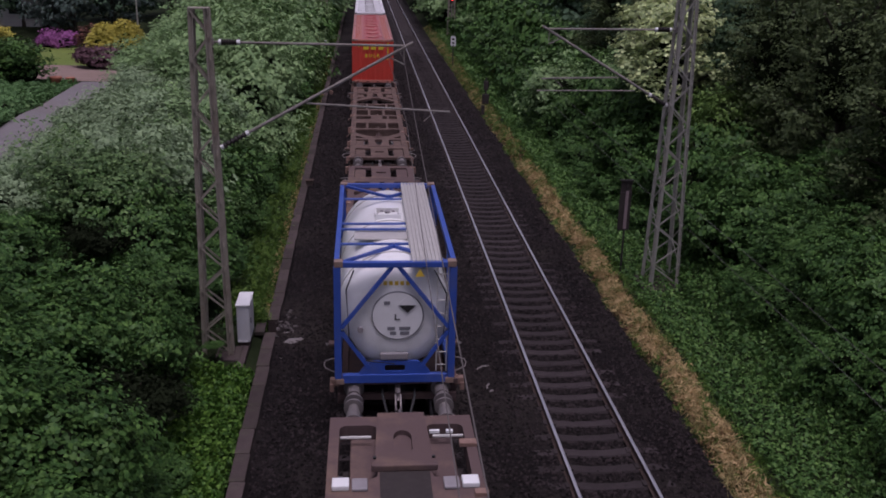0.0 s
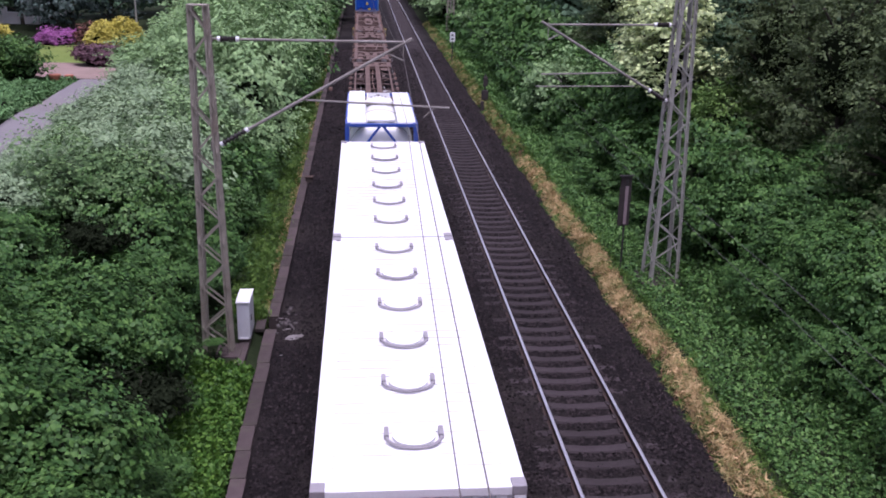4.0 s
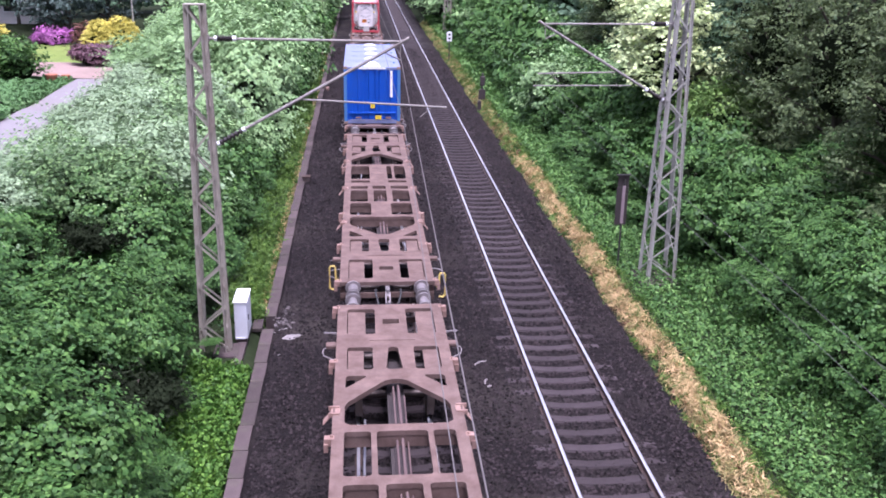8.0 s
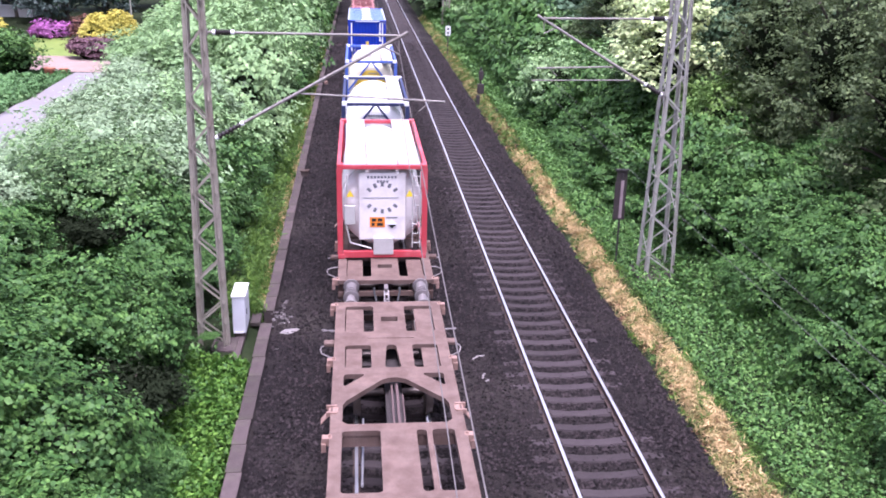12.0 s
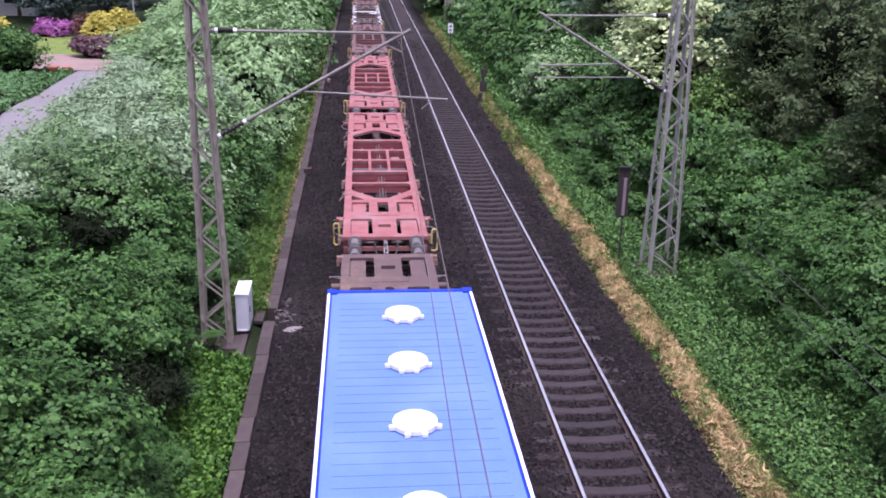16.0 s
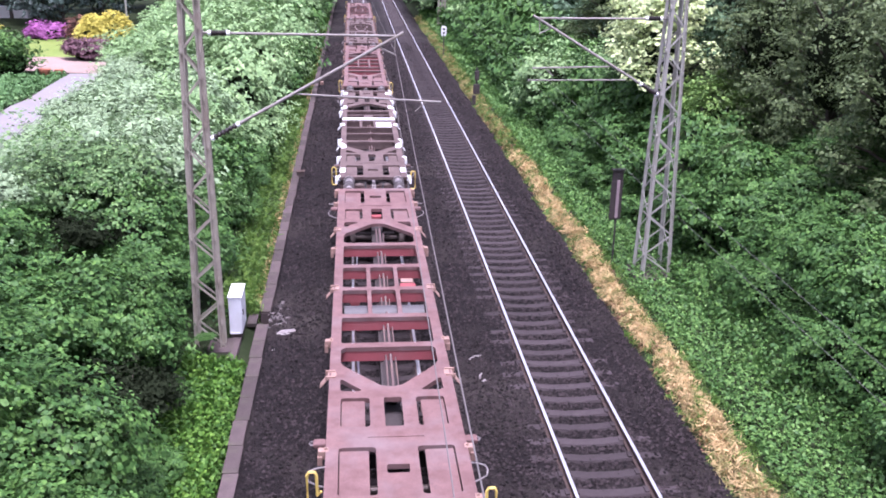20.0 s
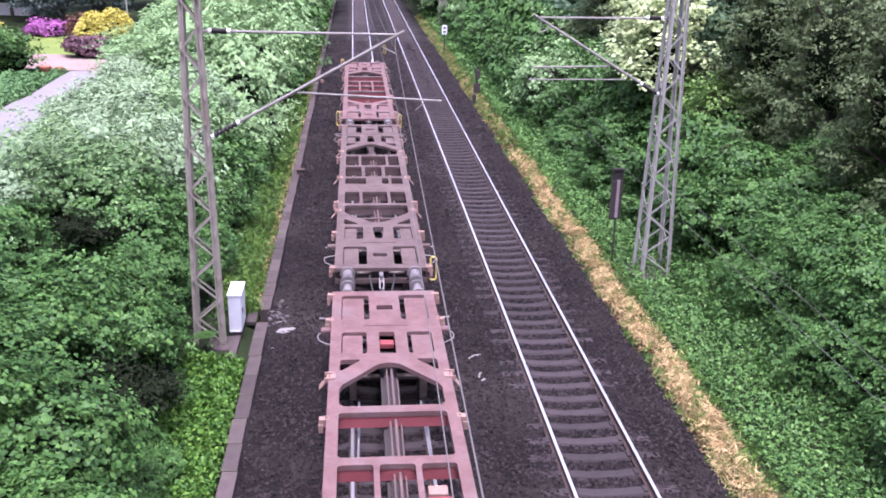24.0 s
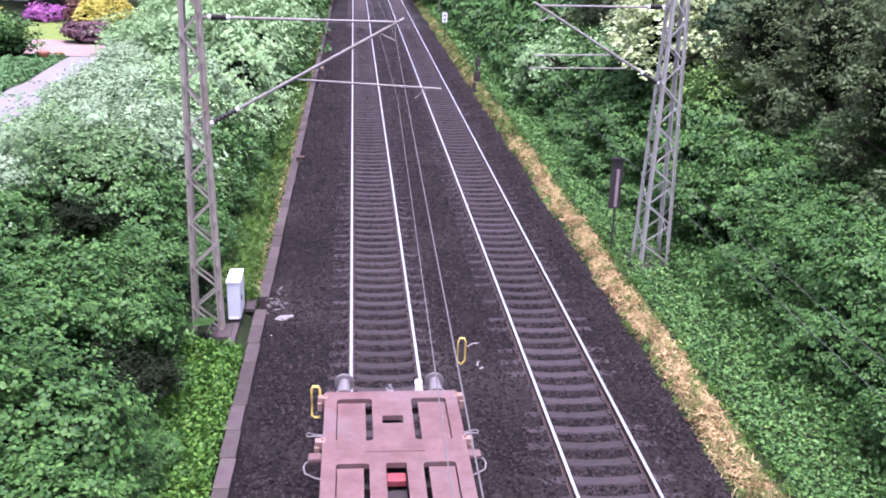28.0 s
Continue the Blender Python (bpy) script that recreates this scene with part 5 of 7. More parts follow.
def corrugated(x0, x1, z0, z1, y, pitch, depth, flat=0.45):
    """An upright corrugated sheet facing along y."""
    bm = bmesh.new()
    xs = []
    x = x0
    while x < x1 - 1e-6:
        for k, d in ((0, 0), (flat, 0), (0.5, depth), (0.5 + flat, depth)):
            if x + k * pitch <= x1:
                xs.append((x + k * pitch, d))
        x += pitch
    xs.append((x1, xs[-1][1]))
    a = [bm.verts.new((px, y + d, z0)) for px, d in xs]
    b = [bm.verts.new((px, y + d, z1)) for px, d in xs]
    for i in range(len(xs) - 1):
        bm.faces.new((a[i], a[i + 1], b[i + 1], b[i]))
    return bm


def side_sheet(s, y0, y1, z0, z1, pitch, depth, hw):
    bm = corrugated(y0, y1, z0, z1, 0, pitch, depth)
    for v in bm.verts:
        v.co = Vector((s * (hw - v.co.y), v.co.x, v.co.z))
    return bm


def box_shell(t, length, height, wall, post, roof, pitch=0.28, depth=0.036, rail=None, hw=1.22, roof_drop=0.03):
    """Posts, rails, corrugated walls, floor and roof of a box container; its front end is at y = 0."""
    rail = rail or wall
    for y in (0.06, length - 0.06):
        for s in (-1, 1):
            part("corner_post", box(s * (hw - 0.07) - 0.07, s * (hw - 0.07) + 0.07, y - 0.06, y + 0.06, 0.12, height - 0.12, bevel=0.012), post, t)
        part("top_rail", box(-hw + 0.16, hw - 0.16, y - 0.05, y + 0.05, height - 0.13, height - 0.015, bevel=0.01), rail, t)
        part("bottom_rail", box(-hw + 0.16, hw - 0.16, y - 0.05, y + 0.05, 0.02, 0.18, bevel=0.01), rail, t)
    for s in (-1, 1):
        part("side_top_rail", box(s * (hw - 0.04) - 0.04, s * (hw - 0.04) + 0.04, 0.18, length - 0.18, height - 0.1, height - 0.01, bevel=0.01), rail, t)
        part("side_bottom_rail", box(s * (hw - 0.04) - 0.04, s * (hw - 0.04) + 0.04, 0.18, length - 0.18, 0.02, 0.18, bevel=0.01), rail, t)
        part("side_wall", side_sheet(s, 0.12, length - 0.12, 0.18, height - 0.1, pitch, depth, hw - 0.015), wall, t)
    part("front_wall", corrugated(-hw + 0.14, hw - 0.14, 0.18, height - 0.12, 0.022, pitch, depth), wall, t)
    part("rear_wall", corrugated(-hw + 0.14, hw - 0.14, 0.18, height - 0.12, length - 0.06, pitch, depth), wall, t)
    part("floor", box(-hw + 0.1, hw - 0.1, 0.12, length - 0.12, 0.1, 0.16), M["under"], t)
    part("roof", box(-hw + 0.05, hw - 0.05, 0.12, length - 0.12, height - roof_drop - 0.02, height - roof_drop), roof, t)


def mark(t, x0, x1, z0, z1, mat, y=-0.004, name="print_bar", label=""):
    return part(name, box(x0, x1, y - 0.004, y, z0, z1), mat, t, label)


def hatch_red(t, y, z, lid):
    h = part("hatch", rod((0.0, y, z), (0.0, y, z + 0.05), 0.27, 20), lid, t, "round roof hatch", True)
    part("hatch_ring", pipe([(0.34 * math.cos(a), y + 0.28 * math.sin(a) - 0.02, z + 0.03) for a in (radians(180 + 15 * k) for k in range(13))], 0.022), M["frame_red"] if lid is not M["white"] else M["grey_panel"], h, "curved hinge bar")
    for s in (-1, 1):
        part("hatch_lug", box(s * 0.34 - 0.03, s * 0.34 + 0.03, y - 0.05, y + 0.16, z, z + 0.07), M["frame_red"] if lid is not M["white"] else M["grey_panel"], h)


def red_container():
    t = thing("bulk_container", "red corrugated bulk container with a glare-paled roof", "container", "bulk containers on wagons")
    ln, h = 9.12, 2.59
    box_shell(t, ln, h, M["red_box"], M["red_box"], M["red_roof"], rail=M["red_roof_bar"], hw=1.235)
    castings(t, ln, h, M["casting"], 1.235)
    z = h - 0.03
    part("roof_edge", box(-1.16, 1.16, 0.12, 0.32, z + 0.002, z + 0.02), M["red_roof"], t)
    y = 0.45
    while y < ln - 0.4:
        for s in (-1, 1):
            part("roof_swage", box(s * 0.86 - 0.2, s * 0.86 + 0.2, y, y + 0.1, z + 0.001, z + 0.02), M["red_roof_bar"], t)
        part("roof_ridge", box(-0.6, 0.6, y + 0.01, y + 0.09, z + 0.001, z + 0.006), M["red_roof"], t)
        y += 0.215
    for y in (1.15, 3.5, 5.95, 8.35):
        hatch_red(t, y, z + 0.015, M["red_roof_bar"])
    # yellow lettering as plain blocks, and the mark beside it
    for x0, x1 in ((-0.57, -0.24), (-0.1, 0.19), (0.34, 0.64)):
        mark(t, x0, x1, 1.98, 2.32, M["yellow"])
    lettering("lettering", "B U L K", 0.27, M["yellow"], t, (-0.02, -0.004, 1.61), "yellow painted word")
    mark(t, -0.86, -0.79, 2.13, 2.24, M["yellow"])
    mark(t, 0.88, 0.93, 1.38, 2.43, M["yellow"], name="yellow_stripe")
    part("fork_plate", box(-0.25, 0.0, -0.01, 0.0, 0.42, 0.5), M["red_box"], t)
    for x in (-0.9, -0.3, 0.3, 0.9):
        part("drain_slot", box(x - 0.07, x + 0.07, -0.006, 0.006, 0.05, 0.1), M["black"], t)
    for x in (-1.02, -0.93, 0.86, 0.97, 1.06):
        mark(t, x - 0.02, x + 0.03, h - 0.11, h - 0.02, M["casting"], name="rust_patch")
    return t


def white_container():
    t = thing("bulk_container", "white corrugated bulk container with a round blue emblem", "container", "bulk containers on wagons")
    ln, h = 9.12, 2.59
    box_shell(t, ln, h, M["white_box"], M["white_box"], M["white_box"])
    castings(t, ln, h, M["grey_panel"])
    z = h - 0.03
    y = 0.5
    while y < ln - 0.4:
        part("roof_ridge", box(-1.0, 1.0, y, y + 0.09, z + 0.001, z + 0.016), M["white_box"], t)
        y += 0.26
    for y in (1.15, 2.62, 4.05, 5.5, 6.95, 8.4):
        hatch_red(t, y, z + 0.015, M["white"])
    e = part("emblem", rod((-0.14, -0.012, 2.12), (-0.14, 0.0, 2.12), 0.2, 28), M["blue_print"], t, "round dark blue emblem")
    part("emblem_band", box(-0.32, 0.05, -0.018, -0.013, 2.08, 2.17), M["white"], e)
    for x0, x1, z0, z1 in ((0.25, 0.29, 1.85, 2.4), (0.25, 1.08, 2.36, 2.4), (1.04, 1.08, 1.85, 2.4), (0.38, 0.98, 1.87, 1.9)):
        mark(t, x0, x1, z0, z1, M["black"])
    for x0, x1, z0 in ((0.45, 0.62, 2.16), (0.66, 0.95, 2.2), (0.68, 0.9, 2.06)):
        mark(t, x0, x1, z0, z0 + 0.08, M["grey_print"])
    mark(t, -0.72, -0.4, 1.82, 1.87, M["black"])
    mark(t, -0.4, 0.2, 1.83, 1.86, M["grey_print"])
    for x in (-1.02, -0.72):
        mark(t, x - 0.01, x + 0.01, 1.9, 2.36, M["grey_print"])
    return t


def hatch_white(t, y, z, mat=None):
    h = part("hatch", rod((0.0, y, z), (0.0, y, z + 0.06), 0.28, 24), mat or M["white"], t, "round white roof hatch", True)
    part("hatch_dome", rod((0.0, y, z + 0.06), (0.0, y, z + 0.08), 0.26, 24, None, 0.18), mat or M["white"], h, "", True)
    for a in (200, 250, 290, 340):
        x, yy = 0.31 * math.cos(radians(a)), y + 0.31 * math.sin(radians(a))
        part("hatch_clamp", box(x - 0.035, x + 0.035, yy - 0.03, yy + 0.03, z, z + 0.05), mat or M["white"], h)


def sign_yellow(t, x, z, w=0.2, h=0.26, y=-0.012):
    p = part("warning_plate", box(x - w / 2, x + w / 2, y - 0.006, y, z - h / 2, z + h / 2), M["yellow"], t, "yellow warning plate")
    part("warning_mark", bar((x - 0.03, y - 0.008, z - 0.07), (x + 0.03, y - 0.008, z + 0.07), 0.03, 0.004), M["black"], p)


def blue_container():
    t = thing("bulk_container", "blue panelled bulk container with a pale blue roof", "container", "bulk containers on wagons")
    ln, h = 9.12, 2.62
    box_shell(t, ln, h, M["blue_box"], M["blue_post"], M["blue_roof"], pitch=0.5, depth=0.03, rail=M["blue_roof"], hw=1.29)
    castings(t, ln, h, M["casting"], 1.29)
    z = h - 0.03
    for x in (-0.62, -0.22, 0.2, 0.62):
        part("panel_rib", box(x - 0.045, x + 0.045, -0.03, 0.045, 0.5, h - 0.13, bevel=0.015), M["blue_box"], t)
    part("belt", box(-1.06, 1.06, -0.025, 0.045, 0.46, 0.56, bevel=0.02), M["blue_box"], t)
    mark(t, -0.62, 0.62, h - 0.1, h - 0.02, M["white"], y=-0.05 + 0.04)
    mark(t, 0.82, 0.93, 1.25, h - 0.16, M["white"], y=-0.02, name="reflector_strip", label="white reflective strip")
    sign_yellow(t, 0.02, 0.88, y=-0.02)
    sign_yellow(t, 0.28, 0.32, 0.28, 0.18, y=-0.03)
    mark(t, -0.76, -0.5, 0.26, 0.34, M["fitting"], y=-0.02)
    mark(t, 0.62, 0.86, 0.26, 0.34, M["fitting"], y=-0.02)
    mark(t, -1.0, 1.0, 0.19, 0.215, M["grey_panel"], y=-0.012)
    for y in (2.0, 3.85, 5.7, 7.6):
        for k in (-0.22, 0.0, 0.22):
            part("roof_ridge", box(-0.98, 0.98, y + k + 0.2, y + k + 0.26, z + 0.001, z + 0.005), M["blue_roof"], t)
    for y in (1.15, 3.0, 4.85, 6.7, 8.6):
        hatch_white(t, y, z + 0.002)
        part("roof_lug", box(1.0, 1.1, y + 0.5, y + 0.6, z, z + 0.04), M["blue_post"], t)
    part("roof_board", box(-0.36, 0.38, 0.24, 0.36, z + 0.002, z + 0.05), M["white"], t)
    return t


def blue_ribbed_container():
    t = thing("bulk_container", "deep blue ribbed bulk container with white edge strips", "container", "bulk containers on wagons")
    ln, h = 9.25, 2.62
    box_shell(t, ln, h, M["blue_deep"], M["blue_deep"], M["blue_roof_deep"], pitch=0.2, depth=0.03)
    castings(t, ln, h, M["blue_deep"])
    z = h - 0.03
    for s in (-1, 1):
        part("edge_strip", box(s * 1.19 - 0.02, s * 1.19 + 0.02, 0.2, ln - 0.2, h - 0.009, h + 0.002), M["white"], t, "white edge strip")
        mark(t, s * 1.0 - 0.035, s * 1.0 + 0.035, 0.62, h - 0.16, M["white"], name="reflector_strip", label="white reflective strip")
    mark(t, 0.8, 0.88, 1.3, h - 0.16, M["white"], y=-0.006, name="reflector_strip", label="white reflective strip")
    mark(t, -0.75, 0.85, h - 0.1, h - 0.05, M["white"])
    for k in range(9):
        mark(t, -0.82 + k * 0.205, -0.74 + k * 0.205, 0.66, 0.73, M["white"])
    sign_yellow(t, 0.02, 1.14, 0.16, 0.28)
    sign_yellow(t, 0.72, 0.9, 0.24, 0.18)
    for x0, x1 in ((-0.62, -0.25), (-0.12, 0.17), (0.28, 0.62)):
        mark(t, x0, x1, 0.36, 0.42, M["yellow"], y=-0.006)
    for s, x in ((-1, -0.62), (1, 0.62)):
        bm = bmesh.new()
        a = [bm.verts.new((x + s * dx, -0.012, 0.39 + dz)) for dx, dz in ((0, -0.08), (0.13, 0), (0, 0.08))]
        bm.faces.new(a)
        got = bmesh.ops.extrude_face_region(bm, geom=bm.faces[:])
        for v in got["geom"]:
            if isinstance(v, bmesh.types.BMVert):
                v.co.y += 0.008
        part("arrow_head", bm, M["yellow"], t)
    mark(t, -0.85, 0.95, 0.24, 0.27, M["white"], y=-0.03)
    y = 0.5
    while y < ln - 0.4:
        part("roof_ridge", box(-1.0, 1.0, y, y + 0.1, z + 0.001, z + 0.005), M["blue_roof_deep"], t)
        y += 0.24
    for y in (1.1, 2.9, 4.7, 6.4, 8.1):
        hatch_white(t, y, z + 0.018)
    part("roof_board", box(-0.36, 0.38, 0.24, 0.36, z + 0.002, z + 0.05), M["white"], t)
    for s in (-1, 1):
        for k in range(5):
            mark(t, s * 0.95 - 0.15 + k * 0.06, s * 0.95 - 0.12 + k * 0.06, h - 0.1, h - 0.03, M["black"], y=-0.006)
    return t


def barrel(t, mat, length, r=1.12, zc=1.33, end=None):
    """A lying tank with domed ends."""
    bm = bmesh.new()
    prof = []
    for k in range(7):
        a = radians(90 * k / 6)
        prof.append((0.3 - 0.28 * math.sin(a), r * math.cos(a) ** 0.6 if k < 6 else 0.02))
    prof = prof[::-1] + [(length - y, q) for y, q in prof]
    seg = 40
    rings = [[bm.verts.new((q * math.cos(math.tau * i / seg), y, zc + q * math.sin(math.tau * i / seg))) for i in range(seg)] for y, q in prof]
    for a, b in zip(rings, rings[1:]):
        for i in range(seg):
            bm.faces.new((a[i], a[(i + 1) % seg], b[(i + 1) % seg], b[i]))
    bm.faces.new(rings[0])
    bm.faces.new(rings[-1][::-1])
    b = part("barrel", bm, mat, t, "", True)
    for y in (0.75, length / 2, length - 0.75):
        part("barrel_band", pipe([((r + 0.012) * math.cos(a), y, zc + (r + 0.012) * math.sin(a)) for a in (math.tau * k / 36 for k in range(37))], 0.014), M["walkway"], b)
    return b


def tank_frame(t, mat, ln, h, cast, brace=True, hw=1.17):
    for y in (0.07, ln - 0.07):
        for s in (-1, 1):
            part("corner_post", box(s * (hw - 0.05) - 0.07, s * (hw - 0.05) + 0.07, y - 0.07, y + 0.07, 0.12, h - 0.12, bevel=0.012), mat, t)
        part("end_top_rail", box(-hw + 0.13, hw - 0.13, y - 0.06, y + 0.06, h - 0.13, h - 0.02, bevel=0.01), mat, t)
        part("end_bottom_rail", box(-hw + 0.13, hw - 0.13, y - 0.06, y + 0.06, 0.02, 0.2, bevel=0.01), mat, t)
        if brace:
            for s in (-1, 1):
                part("end_brace", bar((s * 0.06, y, h - 0.12), (s * (hw - 0.12), y, 1.2), 0.075), mat, t)
                part("end_brace", bar((s * (hw - 0.12), y, 1.12), (s * 0.5, y, 0.32), 0.075), mat, t)
            part("saddle", plate(softened([(-0.75, 0.18), (0.75, 0.18), (0.52, 0.48), (-0.52, 0.48)], 0.08), [rounded(-0.2, 0.2, 0.26, 0.4, 0.04)], -0.03, 0.03), mat, t).matrix_basis = pose(0, y, 0, 90)
    for s in (-1, 1):
        part("side_top_rail", box(s * (hw - 0.04) - 0.05, s * (hw - 0.04) + 0.05, 0.15, ln - 0.15, h - 0.13, h - 0.03, bevel=0.01), mat, t)
        part("side_bottom_rail", box(s * (hw - 0.04) - 0.05, s * (hw - 0.04) + 0.05, 0.15, ln - 0.15, 0.02, 0.16, bevel=0.01), mat, t)
        for y0, y1 in ((0.2, 1.4), (ln - 0.2, ln - 1.4)):
            part("side_brace", bar((s * (hw - 0.04), y0, 0.2), (s * (hw - 0.04), y1, h - 0.15), 0.07), mat, t)
    castings(t, ln, h, cast, hw)


def catwalk(t, x0, x1, y0, y1, z, mat):
    """A ribbed walkway of parallel planks."""
    w = part("walkway", box(x0, x1, y0, y1, z - 0.05, z - 0.03), mat, t, "pale ribbed walkway")
    n = max(3, round((x1 - x0) / 0.075))
    for k in range(n):
        a = x0 + (x1 - x0) * k / n
        part("walkway_slat", box(a + 0.012, a + (x1 - x0) / n - 0.012, y0, y1, z - 0.03, z), mat, w)


def lid_box(t, x0, x1, y0, y1, z, mat, open_top=False):
    if not open_top:
        b = part("manlid_box", box(x0, x1, y0, y1, z - 0.12, z + 0.15, bevel=0.03), mat, t)
        part("manlid_edge", box(x0 - 0.01, x1 + 0.01, y0 - 0.03, y0 - 0.002, z - 0.12, z - 0.02), mat, b)
        return
    b = part("spill_box", plate([(x0, y0), (x1, y0), (x1, y1), (x0, y1)], [[(x0 + 0.03, y0 + 0.03), (x0 + 0.03, y1 - 0.03), (x1 - 0.03, y1 - 0.03), (x1 - 0.03, y0 + 0.03)]], z - 0.16, z + 0.04), mat, t, "open spill box round the lid")
    cx, cy = (x0 + x1) / 2, (y0 + y1) / 2
    part("manlid", rod((cx, cy, z - 0.2), (cx, cy, z - 0.04), 0.24, 20), mat, b, "round lid with clamps", True)
    for a in range(0, 360, 60):
        x, y = cx + 0.26 * math.cos(radians(a)), cy + 0.26 * math.sin(radians(a))
        part("lid_clamp", box(x - 0.035, x + 0.035, y - 0.03, y + 0.03, z - 0.14, z - 0.01), M["grey_panel"], b)
    part("valve", rod((cx, y1 - 0.12, z - 0.2), (cx, y1 - 0.12, z), 0.07, 12), M["grey_panel"], b, "", True)


def ladder(t, x0, x1, z0, z1, mat, y=-0.0):
    bm = bmesh.new()
    for x in (x0, x1):
        pipe([(x, y, z0), (x, y, z1)], 0.014, 6, bm)
    l = part("ladder", bm, mat, t, "narrow end ladder")
    n = round((z1 - z0) / 0.28)
    for k in range(n):
        z = z0 + (k + 0.5) * (z1 - z0) / n
        part("rung", rod((x0, y, z), (x1, y, z), 0.012, 6), mat, l)


def placard(t, x, z, s, y, mat, mark_mat):
    """A square set on its corner."""
    p = part("hazard_placard", plate([(x - s, z), (x, z - s), (x + s, z), (x, z + s)], [], -0.004, 0.004), mat, t, "diamond-shaped hazard placard")
    p.matrix_basis = pose(0, y, 0, 90)
    q = part("placard_half", plate([(x - s * 0.9, z - 0.01), (x, z - s * 0.9), (x + s * 0.9, z - 0.01)], [], 0.006, 0.01), mark_mat, p)
    return p


TL, TH = 6.06, 2.59


def tank_blue():
    t = thing("tank_container", "white tank container in a blue braced frame", "tank container", "tank containers on wagons")
    tank_frame(t, M["frame_blue"], TL, TH, M["casting"])
    barrel(t, M["tank_white"], TL - 0.24, 1.13, 1.36).location.y = 0.12
    catwalk(t, 0.32, 0.92, 0.05, TL - 0.05, TH + 0.0, M["walkway"])
    for y in (1.2, 2.2, 2.6, 4.6):
        part("cross_rail", box(-1.1, 0.3, y - 0.03, y + 0.03, TH - 0.06, TH - 0.02), M["frame_pale"], t)
    for y0, y1 in ((0.15, 1.15), (TL - 0.15, TL - 1.15)):
        for s in (-1, 1):
            part("top_brace", bar((s * 1.05, y0, TH - 0.07), (0.0, y1, TH - 0.07), 0.06), M["frame_blue"], t)
    lid_box(t, -0.35, 0.22, 3.2, 3.75, TH - 0.05, M["tank_white"], True)
    part("saddle_plate", box(-0.8, 0.3, 1.7, 2.4, TH - 0.12, TH - 0.09), M["walkway"], t)
    y = 0.115
    part("disc_rim", rod((0.05, y + 0.004, 1.42), (0.05, y + 0.021, 1.42), 0.515, 40), M["grey_print"], t)
    part("label_disc", rod((0.05, y - 0.0, 1.42), (0.05, y + 0.02, 1.42), 0.49, 40), M["white"], t, "round white label disc")
    placard(t, 0.24, 1.66, 0.19, y - 0.012, M["white"], M["black"])
    mark(t, 0.0, 0.1, 1.33, 1.36, M["black"], y - 0.004)
    mark(t, -0.01, 0.02, 1.33, 1.46, M["black"], y - 0.004)
    for x0, x1, z in ((-0.15, 0.0, 1.12), (0.08, 0.3, 1.12), (-0.1, 0.02, 1.02), (0.1, 0.28, 1.02), (-0.22, -0.1, 1.66)):
        mark(t, x0, x1, z, z + 0.07, M["grey_print"], y - 0.004)
    for k in range(6):
        mark(t, -0.34 + k * 0.11, -0.27 + k * 0.11, 2.05, 2.13, M["tank_yellow"], 0.16)
    bm = bmesh.new()
    bm.faces.new([bm.verts.new(p) for p in ((0.38, 0.0, 2.28), (0.56, 0.0, 2.28), (0.47, 0.0, 2.44))])
    part("warning_sign", bm, M["tank_yellow"], t)
    ladder(t, 0.82, 1.02, 0.25, 2.45, M["walkway"], 0.06)
    part("hose", pipe([(-0.8, 0.05, 2.4), (-0.95, 0.05, 2.0), (-0.9, 0.05, 1.0), (-0.6, 0.05, 0.5), (0, 0.05, 0.42)], 0.016), M["rubber"], t)
    part("hose", pipe([(0.75, 0.05, 2.4), (1.0, 0.05, 1.9), (0.95, 0.05, 0.9), (0.5, 0.05, 0.45)], 0.016), M["rubber"], t)
    part("end_valve", box(-0.3, 0.26, 0.02, 0.1, 0.52, 0.66, bevel=0.02), M["grey_panel"], t)
    part("gauge", rod((-0.68, 0.05, 1.15), (-0.68, 0.12, 1.15), 0.06, 14), M["grey_panel"], t)
    return t


def tank_two_walks():
    t = thing("tank_container", "white tank container with two pale walkways, blue frame", "tank container", "tank containers on wagons")
    tank_frame(t, M["frame_blue"], TL, TH, M["frame_pale"])
    barrel(t, M["tank_white"], TL - 0.24, 1.13, 1.36).location.y = 0.12
    catwalk(t, -1.12, -0.52, 0.05, TL + 0.25, TH + 0.03, M["white"])
    catwalk(t, 0.52, 1.12, 0.05, TL - 0.05, TH + 0.03, M["white"])
    lid_box(t, -0.45, 0.42, 4.7, TL - 0.25, TH, M["tank_white"], True)
    part("top_cover", box(-0.48, 0.46, 4.0, 4.68, TH - 0.06, TH + 0.02, bevel=0.02), M["tank_white"], t)
    part("top_cover", box(-0.48, 0.46, 0.6, 1.3, TH - 0.06, TH + 0.02, bevel=0.02), M["tank_white"], t)
    for k in range(7):
        part("print_bar", box(-0.34 + k * 0.1, -0.28 + k * 0.1, TL - 0.02, TL - 0.012, TH - 0.12, TH - 0.05), M["blue_print"], t)
        part("print_bar", box(-0.34 + k * 0.1, -0.28 + k * 0.1, TL - 0.12, TL - 0.03, TH - 0.019, TH - 0.012), M["blue_print"], t)
    return t


